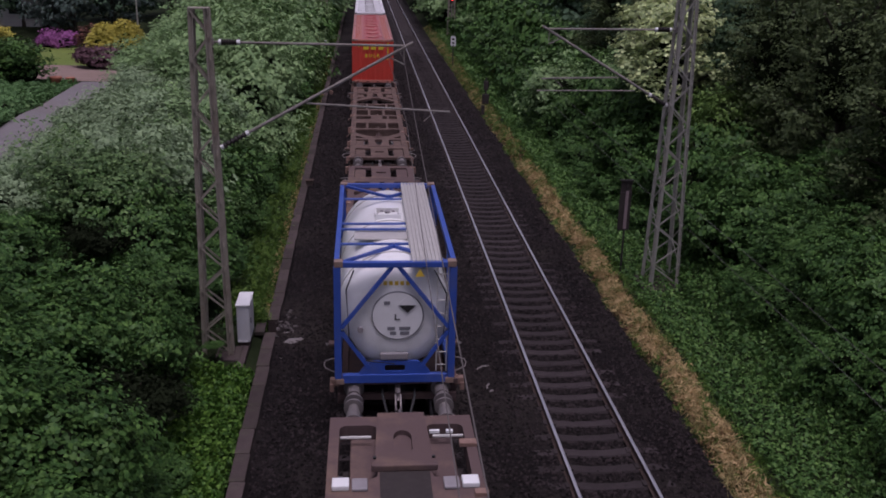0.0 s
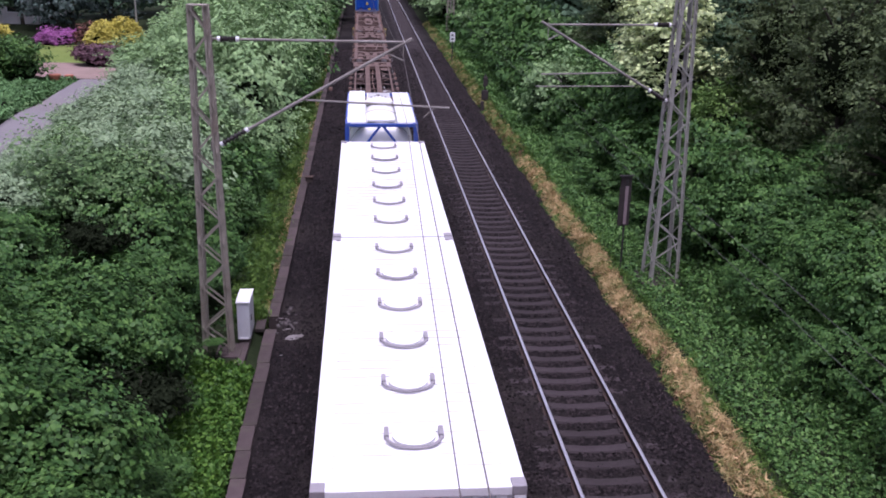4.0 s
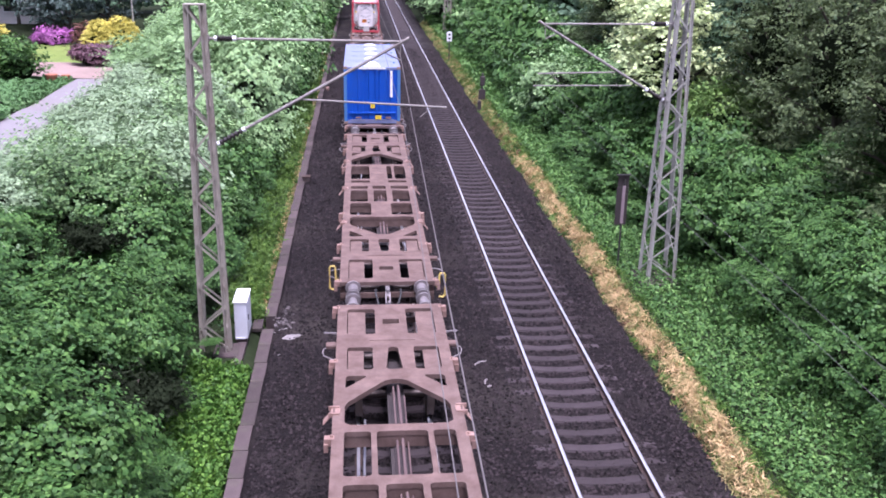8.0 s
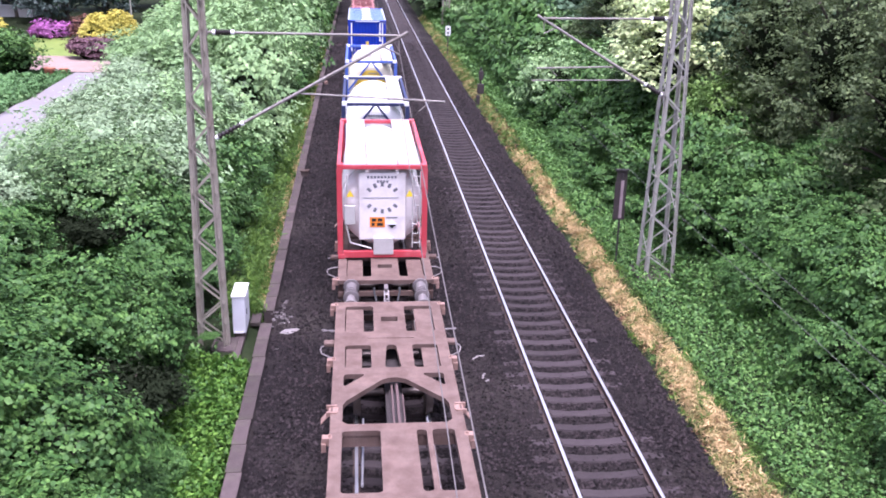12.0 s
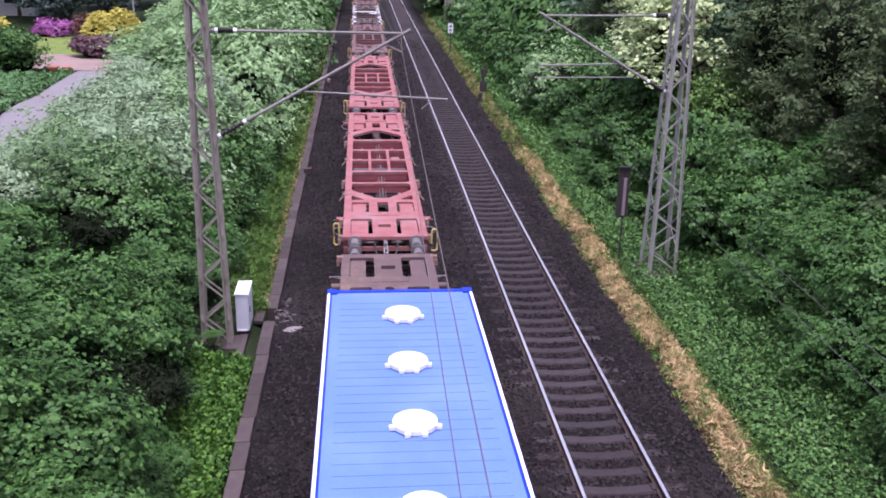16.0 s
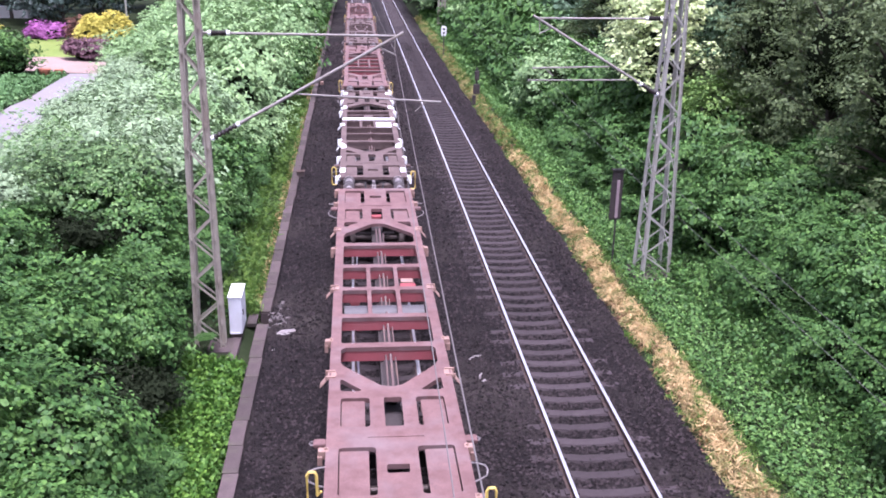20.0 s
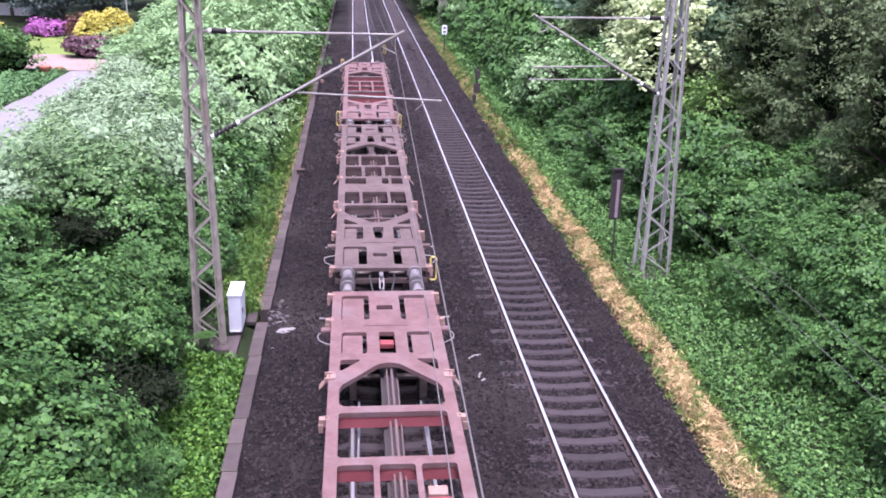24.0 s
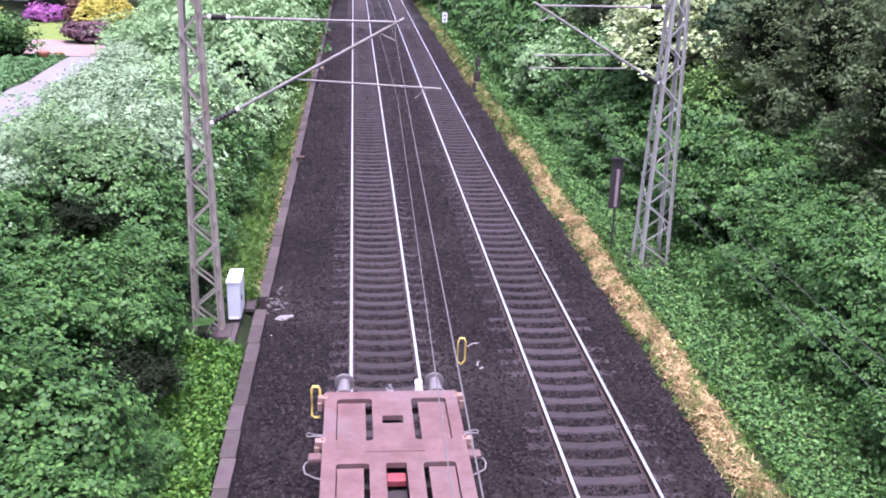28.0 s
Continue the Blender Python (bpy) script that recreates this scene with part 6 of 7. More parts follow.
def tank_red():
    t = thing("tank_container", "dull white tank container in a red frame", "tank container", "tank containers on wagons")
    tank_frame(t, M["frame_red"], TL, TH, M["frame_red"], False)
    barrel(t, M["tank_grey"], TL - 0.24, 1.1, 1.36).location.y = 0.12
    catwalk(t, -0.98, -0.42, 0.05, TL - 0.05, TH, M["walkway_pink"])
    catwalk(t, 0.42, 1.0, 0.05, TL - 0.05, TH, M["walkway_pink"])
    for y0, y1 in ((0.7, 1.3), (2.35, 3.2)):
        lid_box(t, -0.4, 0.42, y0, y1, TH + 0.02, M["tank_white"])
    for y0, y1 in ((0.08, 0.64), (1.36, 2.28), (3.26, 3.7)):
        part("centre_plate", box(-0.4, 0.4, y0, y1, TH - 0.07, TH - 0.02, bevel=0.01), M["walkway_pink"], t)
    part("front_shield", box(-0.62, 0.62, 0.08, 0.12, 0.5, 2.35, bevel=0.03), M["tank_grey"], t, "flat shield over the tank's end")
    y = 0.078
    for k in range(5):
        a = radians(140 - 25 * k)
        part("print_bar", box(-0.04, 0.04, -0.004, 0, -0.06, 0.06), M["grey_print"], t).matrix_basis = pose(0.45 * math.cos(a), y, 1.62 + 0.42 * math.sin(a), 0, 90 - math.degrees(a), 0)
        a = radians(-140 + 25 * k)
        part("print_bar", box(-0.04, 0.04, -0.004, 0, -0.06, 0.06), M["grey_print"], t).matrix_basis = pose(0.45 * math.cos(a), y, 1.72 + 0.42 * math.sin(a), 0, -90 - math.degrees(a), 0)
    mark(t, -0.5, 0.42, 1.66, 1.68, M["grey_print"], y)
    p = mark(t, -0.33, 0.07, 0.86, 1.14, M["orange"], y, "orange_panel", "orange hazard panel")
    for x0, x1, z in ((-0.28, -0.16, 1.02), (-0.12, 0.0, 1.02), (-0.28, -0.2, 0.9), (-0.14, 0.02, 0.9)):
        mark(t, x0, x1, z, z + 0.08, M["black"], y - 0.006)
    placard(t, 0.26, 0.94, 0.13, y - 0.008, M["white"], M["black"])
    mark(t, 0.1, 0.4, 1.1, 1.14, M["grey_print"], y)
    for k in range(9):
        mark(t, -0.4 + k * 0.09, -0.34 + k * 0.09, 2.2, 2.27, M["grey_print"], y)
    for k in range(4):
        mark(t, -0.14 + k * 0.08, -0.08 + k * 0.08, 2.08, 2.15, M["grey_print"], y)
    for x in (-0.85, 0.72):
        bm = bmesh.new()
        bm.faces.new([bm.verts.new(q) for q in ((x - 0.1, 0.02, 1.72), (x + 0.1, 0.02, 1.72), (x, 0.02, 1.9))])
        part("warning_sign", bm, M["yellow"], t, "yellow warning triangle")
    part("side_box", box(-1.0, -0.72, 0.0, 0.1, 0.95, 1.48, bevel=0.02), M["walkway"], t, "grey document box")
    part("outlet_cover", box(-0.24, 0.3, -0.02, 0.2, 0.1, 0.6, bevel=0.03), M["walkway"], t, "grey outlet cover")
    part("hose", pipe([(-0.92, 0.03, 2.3), (-0.95, 0.03, 0.9), (-0.85, 0.03, 0.45), (-0.3, 0.03, 0.28)], 0.022), M["walkway"], t)
    ladder(t, 0.8, 1.0, 0.3, 2.4, M["walkway"], 0.03)
    part("valve", rod((0.85, 0.05, 0.3), (0.85, 0.2, 0.3), 0.1, 14), M["under"], t, "", True)
    return t


def tank_navy():
    t = thing("tank_container", "white tank container in a dark navy frame", "tank container", "tank containers on wagons")
    tank_frame(t, M["frame_navy"], TL, TH, M["white"])
    barrel(t, M["tank_white"], TL - 0.24, 1.12, 1.36).location.y = 0.12
    for y in (0.07, TL - 0.07):
        part("white_top_rail", box(-1.1, 1.1, y - 0.05, y + 0.05, TH - 0.018, TH + 0.004), M["white"], t)
    catwalk(t, 0.5, 1.0, 0.05, TL - 0.05, TH + 0.02, M["walkway"])
    lid_box(t, -0.4, 0.4, 2.2, 2.9, TH, M["tank_white"])
    part("cross_rail", box(-0.7, 0.5, 3.4, 3.5, TH - 0.06, TH - 0.02), M["walkway"], t)
    for k in range(8):
        mark(t, -0.36 + k * 0.09, -0.29 + k * 0.09, 2.05, 2.13, M["grey_print"], 0.14)
    for k in range(4):
        mark(t, -0.18 + k * 0.09, -0.11 + k * 0.09, 1.92, 2.0, M["grey_print"], 0.14)
    return t


def tank_yellow():
    t = thing("tank_container", "cream tank container with yellow end and blue frame", "tank container", "tank containers on wagons")
    tank_frame(t, M["frame_pale"], TL, TH, M["white"])
    barrel(t, M["tank_cream"], TL - 0.24, 1.12, 1.36).location.y = 0.12
    part("end_cap", rod((0, 0.105, 1.36), (0, 0.13, 1.36), 0.78, 36), M["tank_yellow"], t, "yellow end disc")
    catwalk(t, 0.5, 1.0, 0.05, TL - 0.05, TH + 0.02, M["walkway"])
    lid_box(t, -0.42, 0.44, 4.9, 5.6, TH, M["tank_grey"], True)
    lid_box(t, -0.42, 0.44, 3.1, 4.5, TH, M["tank_grey"], True)
    lid_box(t, -0.42, 0.44, 0.9, 1.9, TH, M["tank_grey"], True)
    part("top_cover", box(-0.44, 0.46, 2.2, 2.9, TH - 0.06, TH + 0.02, bevel=0.02), M["tank_grey"], t)
    part("drain_hose", pipe([(-0.98, TL - 0.3, 2.3), (-0.86, 4.4, 2.35), (-0.9, 3.0, 2.3), (-0.92, 0.4, 2.3)], 0.02), M["rubber"], t)
    for y in (5.0, 4.1):
        part("strap", pipe([(-0.95, y, 2.32), (-0.75, y + 0.15, 2.5), (-0.55, y + 0.3, 2.53)], 0.014), M["rubber"], t)
    for k in range(5):
        mark(t, -0.12 + k * 0.08, -0.06 + k * 0.08, 1.95, 2.02, M["grey_print"], 0.1)
    return t


# ---- the train put together; u is where each front end stands at the start ----
RUN = (14.13044, -1.53070, 0.02472, -0.07393)     # metres run by the train, as a polynomial of the time


def run(t):
    k = (t - 14.0) / 14.0
    return sum(c * 14.0 * (k ** (i + 1) - (-1.0) ** (i + 1)) for i, c in enumerate(RUN))


TRAIN = []


def couple(ob, u, z=0.0, off=0.0):
    ob.matrix_basis = pose(TRACK_L + off, u, z)
    TRAIN.append((ob, u, z, off))
    return ob


def build_train():
    rails_all = [(1.27, 0.08), (-1.27, 0.7)]
    brown = flat_wagon("flat_wagon", "faded brown skeleton container wagon, empty", M["wagon_brown"], LEN, MID_A, M["fitting"], LOCKS, gear_dark, [])
    dark = flat_wagon("flat_wagon", "dark brown skeleton container wagon under its load", M["wagon_dark"], LEN, MID_A, M["fitting"], LOCKS, gear_brown, [])
    brown_b = flat_wagon("flat_wagon", "pinkish brown skeleton container wagon, empty", M["wagon_brown"], LEN, MID_B, M["fitting"], LOCKS, gear_brown, rails_all)
    grey = flat_wagon("flat_wagon", "dusty grey-brown skeleton container wagon, empty", M["wagon_grey"], LEN, MID_A, M["fitting"], LOCKS, gear_dark, [(1.25, 0.3)])
    grey_c = flat_wagon("flat_wagon", "grey-brown skeleton wagon with a white cross beam, empty", M["wagon_grey"], LEN, MID_C, M["white"], LOCKS, gear_brown, rails_all)
    part("white_beam", box(-1.2, 1.2, 10.2, 10.6, DECK + 0.004, DECK + 0.05, bevel=0.01), M["white"], grey_c, "white cross beam")
    part("white_plate", box(0.32, 1.0, 8.9, 10.0, DECK - 0.09, DECK - 0.04), M["white"], grey_c, "white plate")
    for y in (1.0, 4.9, 13.5, LEN - 1.0):
        for s in (-1, 1):
            part("white_patch", box(s * 1.1 - 0.1, s * 1.1 + 0.1, y - 0.3, y + 0.3, DECK + 0.002, DECK + 0.006), M["white"], grey_c)
    red = flat_wagon("flat_wagon", "faded red skeleton container wagon, empty", M["wagon_red"], LEN, MID_RED, M["fitting"], LOCKS_RED, gear_red, rails_all, inner=0.48, square=True)
    pink = flat_wagon("flat_wagon", "dusty pale red skeleton container wagon, empty", M["wagon_pink"], LEN, MID_RED, M["fitting"], LOCKS_RED, gear_red, rails_all, inner=0.48, square=True)

    couple(pocket_end_wagon(), 15.5 - LEN)
    first = {}
    for u, kind in ((17.0, dark), (36.9, brown), (56.9, dark), (76.9, dark), (96.7, dark), (134.25, brown), (154.2, brown_b), (174.3, dark), (194.15, brown_b), (214.0, brown),
                    (233.95, dark), (253.9, dark), (273.8, red), (293.65, red), (313.85, pink), (333.8, grey_c), (353.7, pink), (373.75, grey), (393.5, pink)):
        if kind.name not in first:
            first[kind.name] = 1
            couple(kind, u)
        else:
            couple(copy_thing(kind, pose(TRACK_L, u, 0)), u)
    # the last wagon shows a tail lamp and a raised yellow rail
    last = TRAIN[-1][0]
    tall_loop(last, -1.25, LEN - 0.12, M["yellow_paint"])
    part("tail_lamp", box(0.46, 0.6, LEN + 0.06, LEN + 0.2, 0.98, 1.3, bevel=0.03), M["white"], last, "white tail lamp")
    part("raised_rail", pipe([(1.27, LEN - 0.1, 0.9), (1.28, LEN - 0.05, 1.7), (1.3, LEN - 0.05, 1.75)], 0.016), M["under"], last, "dark rail stem")
    part("raised_loop", pipe([(1.3, LEN - 0.05, 1.72), (1.23, LEN - 0.05, 1.78), (1.23, LEN - 0.1, 2.2), (1.26, LEN - 0.1, 2.28), (1.34, LEN - 0.1, 2.28), (1.37, LEN - 0.1, 2.2), (1.37, LEN - 0.05, 1.8), (1.3, LEN - 0.05, 1.72)], 0.02), M["yellow_paint"], last, "yellow rail loop")
    couple(spine_wagon(), 116.5)

    z = DECK + 0.012
    couple(tank_blue(), 16.8, z, -0.06)
    r = couple(red_container(), 56.85, z, -0.07)
    couple(copy_thing(r, pose(TRACK_L, 66.03, z)), 66.03, z, -0.07)
    w = couple(white_container(), 77.0, z, -0.07)
    couple(copy_thing(w, pose(TRACK_L, 86.18, z)), 86.18, z, -0.07)
    couple(tank_two_walks(), 98.0, z, -0.05)
    couple(blue_container(), 174.75, z, -0.08)
    couple(tank_red(), 215.6, z, -0.05)
    couple(tank_navy(), 224.55, z, -0.05)
    couple(tank_yellow(), 235.25, z, -0.05)
    couple(blue_ribbed_container(), 253.95, z, -0.04)


build_train()


# ---- plants ----
def leaf_quads(p, normal, size, rng, ratio=0.85, droop=0.3):
    """Folded leaf quads at the points p, facing roughly along normal."""
    n = len(p)
    normal = normal / (np.linalg.norm(normal, axis=1, keepdims=True) + 1e-9)
    a = rng.normal(size=(n, 3))
    along = np.cross(normal, a)
    along /= np.linalg.norm(along, axis=1, keepdims=True) + 1e-9
    across = np.cross(normal, along)
    s = (size * rng.uniform(0.6, 1.3, n))[:, None]
    tip = p + along * s * 0.5 - normal * s * droop * 0.5
    back = p - along * s * 0.5
    wide = p - along * s * 0.1 + normal * s * 0.1
    l = wide + across * s * 0.5 * ratio
    r = wide - across * s * 0.5 * ratio
    v = np.stack([back, l, tip, r], 1).reshape(-1, 3)
    f = np.arange(n * 4).reshape(-1, 4)
    return v, f


def directions(n, rng, low=-0.35):
    z = rng.uniform(low, 1.0, n)
    a = rng.uniform(0, math.tau, n)
    q = np.sqrt(1 - z * z)
    return np.stack([q * np.cos(a), q * np.sin(a), z], 1)


def lumpy(d, centres, amps, tight):
    out = np.ones(len(d)) * 0.78
    for c, a in zip(centres, amps):
        out += a * np.exp(tight * (d @ c - 1))
    return out


def lobe(rng, centre, radii, n, size, lumps=18, shell=0.42, clump=5, spread=0.1, low=-0.3, core=0.5, up=0.6, wild=0.3, amp=0.5, tight=16.0):
    """Leaves in small sprays over one uneven rounded mass: spray by spray they face outwards and up."""
    centres = directions(lumps, rng, -0.2)
    amps = rng.uniform(0.08, amp, lumps)
    k = n // clump
    d = directions(k, rng, low)
    r = lumpy(d, centres, amps, tight) * (1 - shell * rng.random(k) ** 1.6)
    p = d * r[:, None] * np.array(radii)
    face = d * (1 - up) + np.array((0, 0, up)) + rng.normal(size=(k, 3)) * wild * 0.6
    p = np.repeat(p, clump, 0) + rng.normal(size=(k * clump, 3)) * np.array((spread, spread, spread * 0.35))
    nrm = np.repeat(face, clump, 0) + rng.normal(size=(k * clump, 3)) * wild * 0.6
    v, f = leaf_quads(p + np.array(centre), nrm, size, rng)
    # a dark inner mass: the shade between leaves, put into its colour
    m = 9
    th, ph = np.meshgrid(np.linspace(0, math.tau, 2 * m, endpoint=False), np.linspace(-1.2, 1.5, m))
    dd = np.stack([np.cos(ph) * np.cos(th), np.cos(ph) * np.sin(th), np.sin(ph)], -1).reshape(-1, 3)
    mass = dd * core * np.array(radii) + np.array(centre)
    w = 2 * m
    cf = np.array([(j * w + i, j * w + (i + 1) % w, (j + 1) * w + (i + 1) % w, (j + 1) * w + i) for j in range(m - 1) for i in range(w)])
    return v, f, mass, cf


def merged(pieces, k=0):
    vs, fs, o = [], [], 0
    for v, f in (p[k:k + 2] for p in pieces):
        vs.append(v)
        fs.append(f + o)
        o += len(v)
    return np.concatenate(vs), np.concatenate(fs)


def shrub(name, label, mat, seed, radii, n, size, stems=5, lobes=3, group="bushes on the banks", **more):
    """A bush with its foot at the origin: stems and a crown of leaves."""
    rng = np.random.default_rng(seed)
    t = thing(name, label, "bush", group, (0, -900, 0))
    rx, ry, rz = radii
    bm = bmesh.new()
    for k in range(stems):
        a = math.tau * k / stems + rng.uniform(-0.4, 0.4)
        pipe([(0.1 * math.cos(a), 0.1 * math.sin(a), -0.4), (0.3 * rx * math.cos(a), 0.3 * ry * math.sin(a), rz * 0.5), (0.6 * rx * math.cos(a), 0.6 * ry * math.sin(a), rz * 1.1)], 0.025, 5, bm)
    part("woody_base", bm, M["bark"], t)
    parts = [lobe(rng, (0, 0, rz * 0.72), (rx, ry, rz), int(n * 0.6), size, **more)]
    for k in range(lobes - 1):
        a = rng.uniform(0, math.tau)
        parts.append(lobe(rng, (0.55 * rx * math.cos(a), 0.55 * ry * math.sin(a), rz * rng.uniform(0.75, 1.15)), (rx * 0.55, ry * 0.55, rz * 0.5), int(n * 0.4 / (lobes - 1)), size, **more))
    v, f = merged(parts)
    quads("foliage", v, f, mat, t)
    quads("dead_wood", *merged(parts[:1], 2), M["gap_shade"], t, "dark dead wood inside the bush")
    return t


def tree(name, label, mat, seed, height, spread_r, n, size, lobes=9, group="trees on the banks", base=0.22, flat=0.6, **more):
    """A tree: tapered trunk, limbs, and a crown of many uneven leafy masses."""
    rng = np.random.default_rng(seed)
    t = thing(name, label, "tree", group, (0, -900, 0))
    part("trunk", rod((0, 0, -0.5), (0.1, 0.05, height * 0.8), 0.02 * height, 9, None, 0.005 * height), M["bark"], t, "", True)
    parts = []
    for k in range(lobes):
        a = math.tau * k * 0.618 + rng.uniform(-0.3, 0.3)
        h = height * (base + (0.9 - base) * (k + 0.5) / lobes)
        r = spread_r * rng.uniform(0.45, 0.95) * (1.1 - 0.6 * k / lobes)
        c = (r * math.cos(a), r * math.sin(a), h)
        q = spread_r * rng.uniform(0.85, 1.25) * 1.9 / lobes ** 0.5
        parts.append(lobe(rng, c, (q, q, q * flat), n // lobes, size, **more))
        part("limb", pipe([(0, 0, h * 0.6), (c[0] * 0.5, c[1] * 0.5, h * 0.85), (c[0], c[1], h)], 0.006 * height, 5), M["bark"], t)
    v, f = merged(parts)
    quads("crown", v, f, mat, t)
    # a dark mass that paints the shade inside the crown
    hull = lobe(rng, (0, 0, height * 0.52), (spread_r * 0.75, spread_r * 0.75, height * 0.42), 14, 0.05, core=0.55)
    quads("dead_wood", hull[2], hull[3], M["gap_shade"], t, "dark core standing for shade inside the crown")
    return t


def put(proto, x, y, s, rng, sink=0.1, z=None, sz=None):
    m = pose(x, y, (ground_z(x, y) if z is None else z) - sink, rng.uniform(-6, 6), rng.uniform(-6, 6), rng.uniform(0, 360))
    ob = copy_thing(proto, m)
    ob.scale = (s, s, s * (sz or 1))
    return ob


def drop(protos):
    for p in protos:
        for o in [*p.children_recursive, p]:
            bpy.data.objects.remove(o)


def build_plants():
    rng = np.random.default_rng(11)
    green = "dense green bramble bush on the bank"
    fresh = "fresh green hazel bush on the bank"
    grey = "grey-green willow bush above the brambles"
    kinds = {}
    # every kind in three grains: near, middle, far
    for key, name, label, mat, seed, radii, lobes, grains in (
            ("B", "bramble_bush", green, "bramble", 20, (1.5, 1.5, 1.15), 3, ((8400, 0.097), (3800, 0.145), (1500, 0.23))),
            ("H", "hazel_bush", fresh, "hazel", 40, (1.5, 1.5, 1.4), 5, ((6400, 0.098), (3800, 0.145), (1700, 0.23))),
            ("W", "willow_bush", grey, "willow", 50, (1.6, 1.6, 1.15), 5, ((6400, 0.095), (4300, 0.135), (1800, 0.23)))):
        for g, (n, size) in enumerate(grains):
            kinds[key, g] = [shrub(name, label, M[mat], seed + 3 * g + k, radii, n, size, lobes=lobes, spread=0.09 + 0.05 * g,
                                   lumps=18 if key == "B" else 26, tight=16.0 if key == "B" else 26.0,
                                   clump=10 if key == "B" else 6, up=0.5 if key == "B" else 0.6, wild=0.22) for k in range(3 if g == 0 else 2)]
    Y = [shrub("young_bush", "bright yellow-green young bush at the bank's foot", M["bright"], 60, (1.1, 1.1, 0.8), 3400, 0.11)]
    D = [tree("dark_tree", "dark green broadleaf tree on the bank", M["dark_leaf"], 70 + k, 9.0, 3.0, 10000, 0.18, 30, base=0.06, flat=0.8, spread=0.2, up=0.45, shell=0.55) for k in range(2)]
    O = [tree("olive_tree", "dull olive-green tree on the bank", M["olive_leaf"], 75 + k, 9.0, 3.0, 17000, 0.14, 36, base=0.05, flat=0.85, spread=0.17, clump=7, shell=0.55, up=0.42, wild=0.4) for k in range(2)]
    C = [tree("conifer", "dark conifer behind the garden", M["conifer"], 80, 11.0, 2.6, 3600, 0.3, 12, base=0.1, up=0.4, spread=0.25)]
    Dfar = [tree("dark_tree", "dark green broadleaf tree on the bank", M["dark_leaf"], 77 + k, 9.0, 3.0, 2800, 0.38, 20, base=0.1, spread=0.35, up=0.4) for k in range(2)]
    P = [tree("pale_tree", "pale blossoming small tree beside the mast", M["pale_leaf"], 85, 5.8, 1.5, 5200, 0.15, 14, base=0.42)]
    K = shrub("bramble_mound", "large rounded mound of pale green brambles", M["mound"], 66, (2.2, 2.2, 1.7), 15000, 0.1, lobes=7, lumps=30, tight=26.0)
    N = shrub("maple_sapling", "bright yellow-green maple sapling under the trees", M["maple"], 68, (1.4, 1.4, 1.2), 5200, 0.13, up=0.75, tight=26.0)
    # leaves in the shade colour, to darken the hollows
    T = shrub("dead_thicket", "dark leafy mass standing for shade in a hollow", M["gap_shade"], 65, (1.5, 1.5, 1.1), 2600, 0.14)

    def bush(key, x, y, s, sz=1.0, sink=0.25):
        near = 13.5 + 1.9 * (x - 11) if x > 0 else 10.5 - 2.5 * (x + 6.6)
        g = 2 if y < near or y > 58 else 0 if y < 27 else 1
        pool = kinds[key, g]
        put(pool[rng.integers(len(pool))], x, y, s, rng, sink, None, sz)

    def row(key, x, ys, s, sz=1.0, jx=0.2, gaps=(), swap=None, chance=0.0):
        for y in ys:
            if any(a < y < b for a, b in gaps):
                continue
            k = swap if swap and rng.random() < chance else key
            bush(k, x + rng.uniform(-jx, jx), y + rng.uniform(-0.35, 0.35), s * rng.uniform(0.8, 1.18), sz * rng.uniform(0.8, 1.25))

    # left bank: mounds of bramble, broken by two hollows, under a rounded crest
    for x, y, s, z in ((-4.7, 9.8, 0.9, 1.2), (-4.9, 11.7, 0.95, 1.2), (-5.3, 13.7, 1.0, 1.25), (-4.4, 13.2, 0.62, 1.1), (-6.6, 10.4, 1.15, 1.2), (-6.9, 12.8, 1.2, 1.15),
                       (-4.7, 19.4, 0.55, 1.3), (-5.2, 18.8, 0.85, 1.35), (-5.4, 20.2, 0.9, 1.2), (-6.6, 15.2, 1.0, 1.0), (-7.0, 17.0, 1.05, 1.0), (-6.4, 18.6, 1.0, 1.05),
                       (-8.3, 14.6, 1.1, 1.0), (-8.4, 18.9, 1.1, 0.95), (-9.0, 20.9, 0.95, 0.9), (-8.6, 16.8, 1.05, 1.0), (-8.0, 11.6, 1.0, 1.0), (-9.6, 13.4, 1.0, 0.9),
                       (-4.05, 14.5, 0.56, 1.1), (-3.85, 15.5, 0.42, 1.0), (-3.8, 18.3, 0.32, 1.1), (-4.2, 11.0, 0.62, 1.1), (-4.1, 12.6, 0.5, 1.1),
                       (-8.3, 21.2, 0.8, 1.05), (-5.2, 22.6, 0.8, 1.15), (-4.7, 23.9, 0.72, 1.1), (-4.6, 25.6, 0.8, 1.2), (-5.9, 24.4, 1.1, 1.25)):
        bush("B", x, y, s, z)
    put(K, -7.7, 25.6, 1.0, rng, 0.35, None, 0.95)
    put(K, -6.0, 27.3, 0.75, rng, 0.3, None, 1.0)
    # near-black masses added as the shade of the hollows
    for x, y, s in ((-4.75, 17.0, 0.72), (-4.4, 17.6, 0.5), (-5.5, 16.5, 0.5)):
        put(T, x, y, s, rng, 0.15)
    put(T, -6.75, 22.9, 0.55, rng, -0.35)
    row("W", -9.3, np.arange(19.5, 27, 2.0), 0.85, 0.95, 0.2)
    row("W", -10.6, np.arange(17.5, 27, 2.2), 0.6, 0.9, 0.2)
    for x, y in ((-9.0, 28.0), (-8.9, 26.0), (-8.3, 29.4), (-9.7, 24.4)):
        bush("W", x, y, 0.85, 0.95)
    # the willow crest between the mast and the lane
    row("W", -9.6, np.arange(26.5, 45, 2.1), 0.82, 0.85, 0.2)
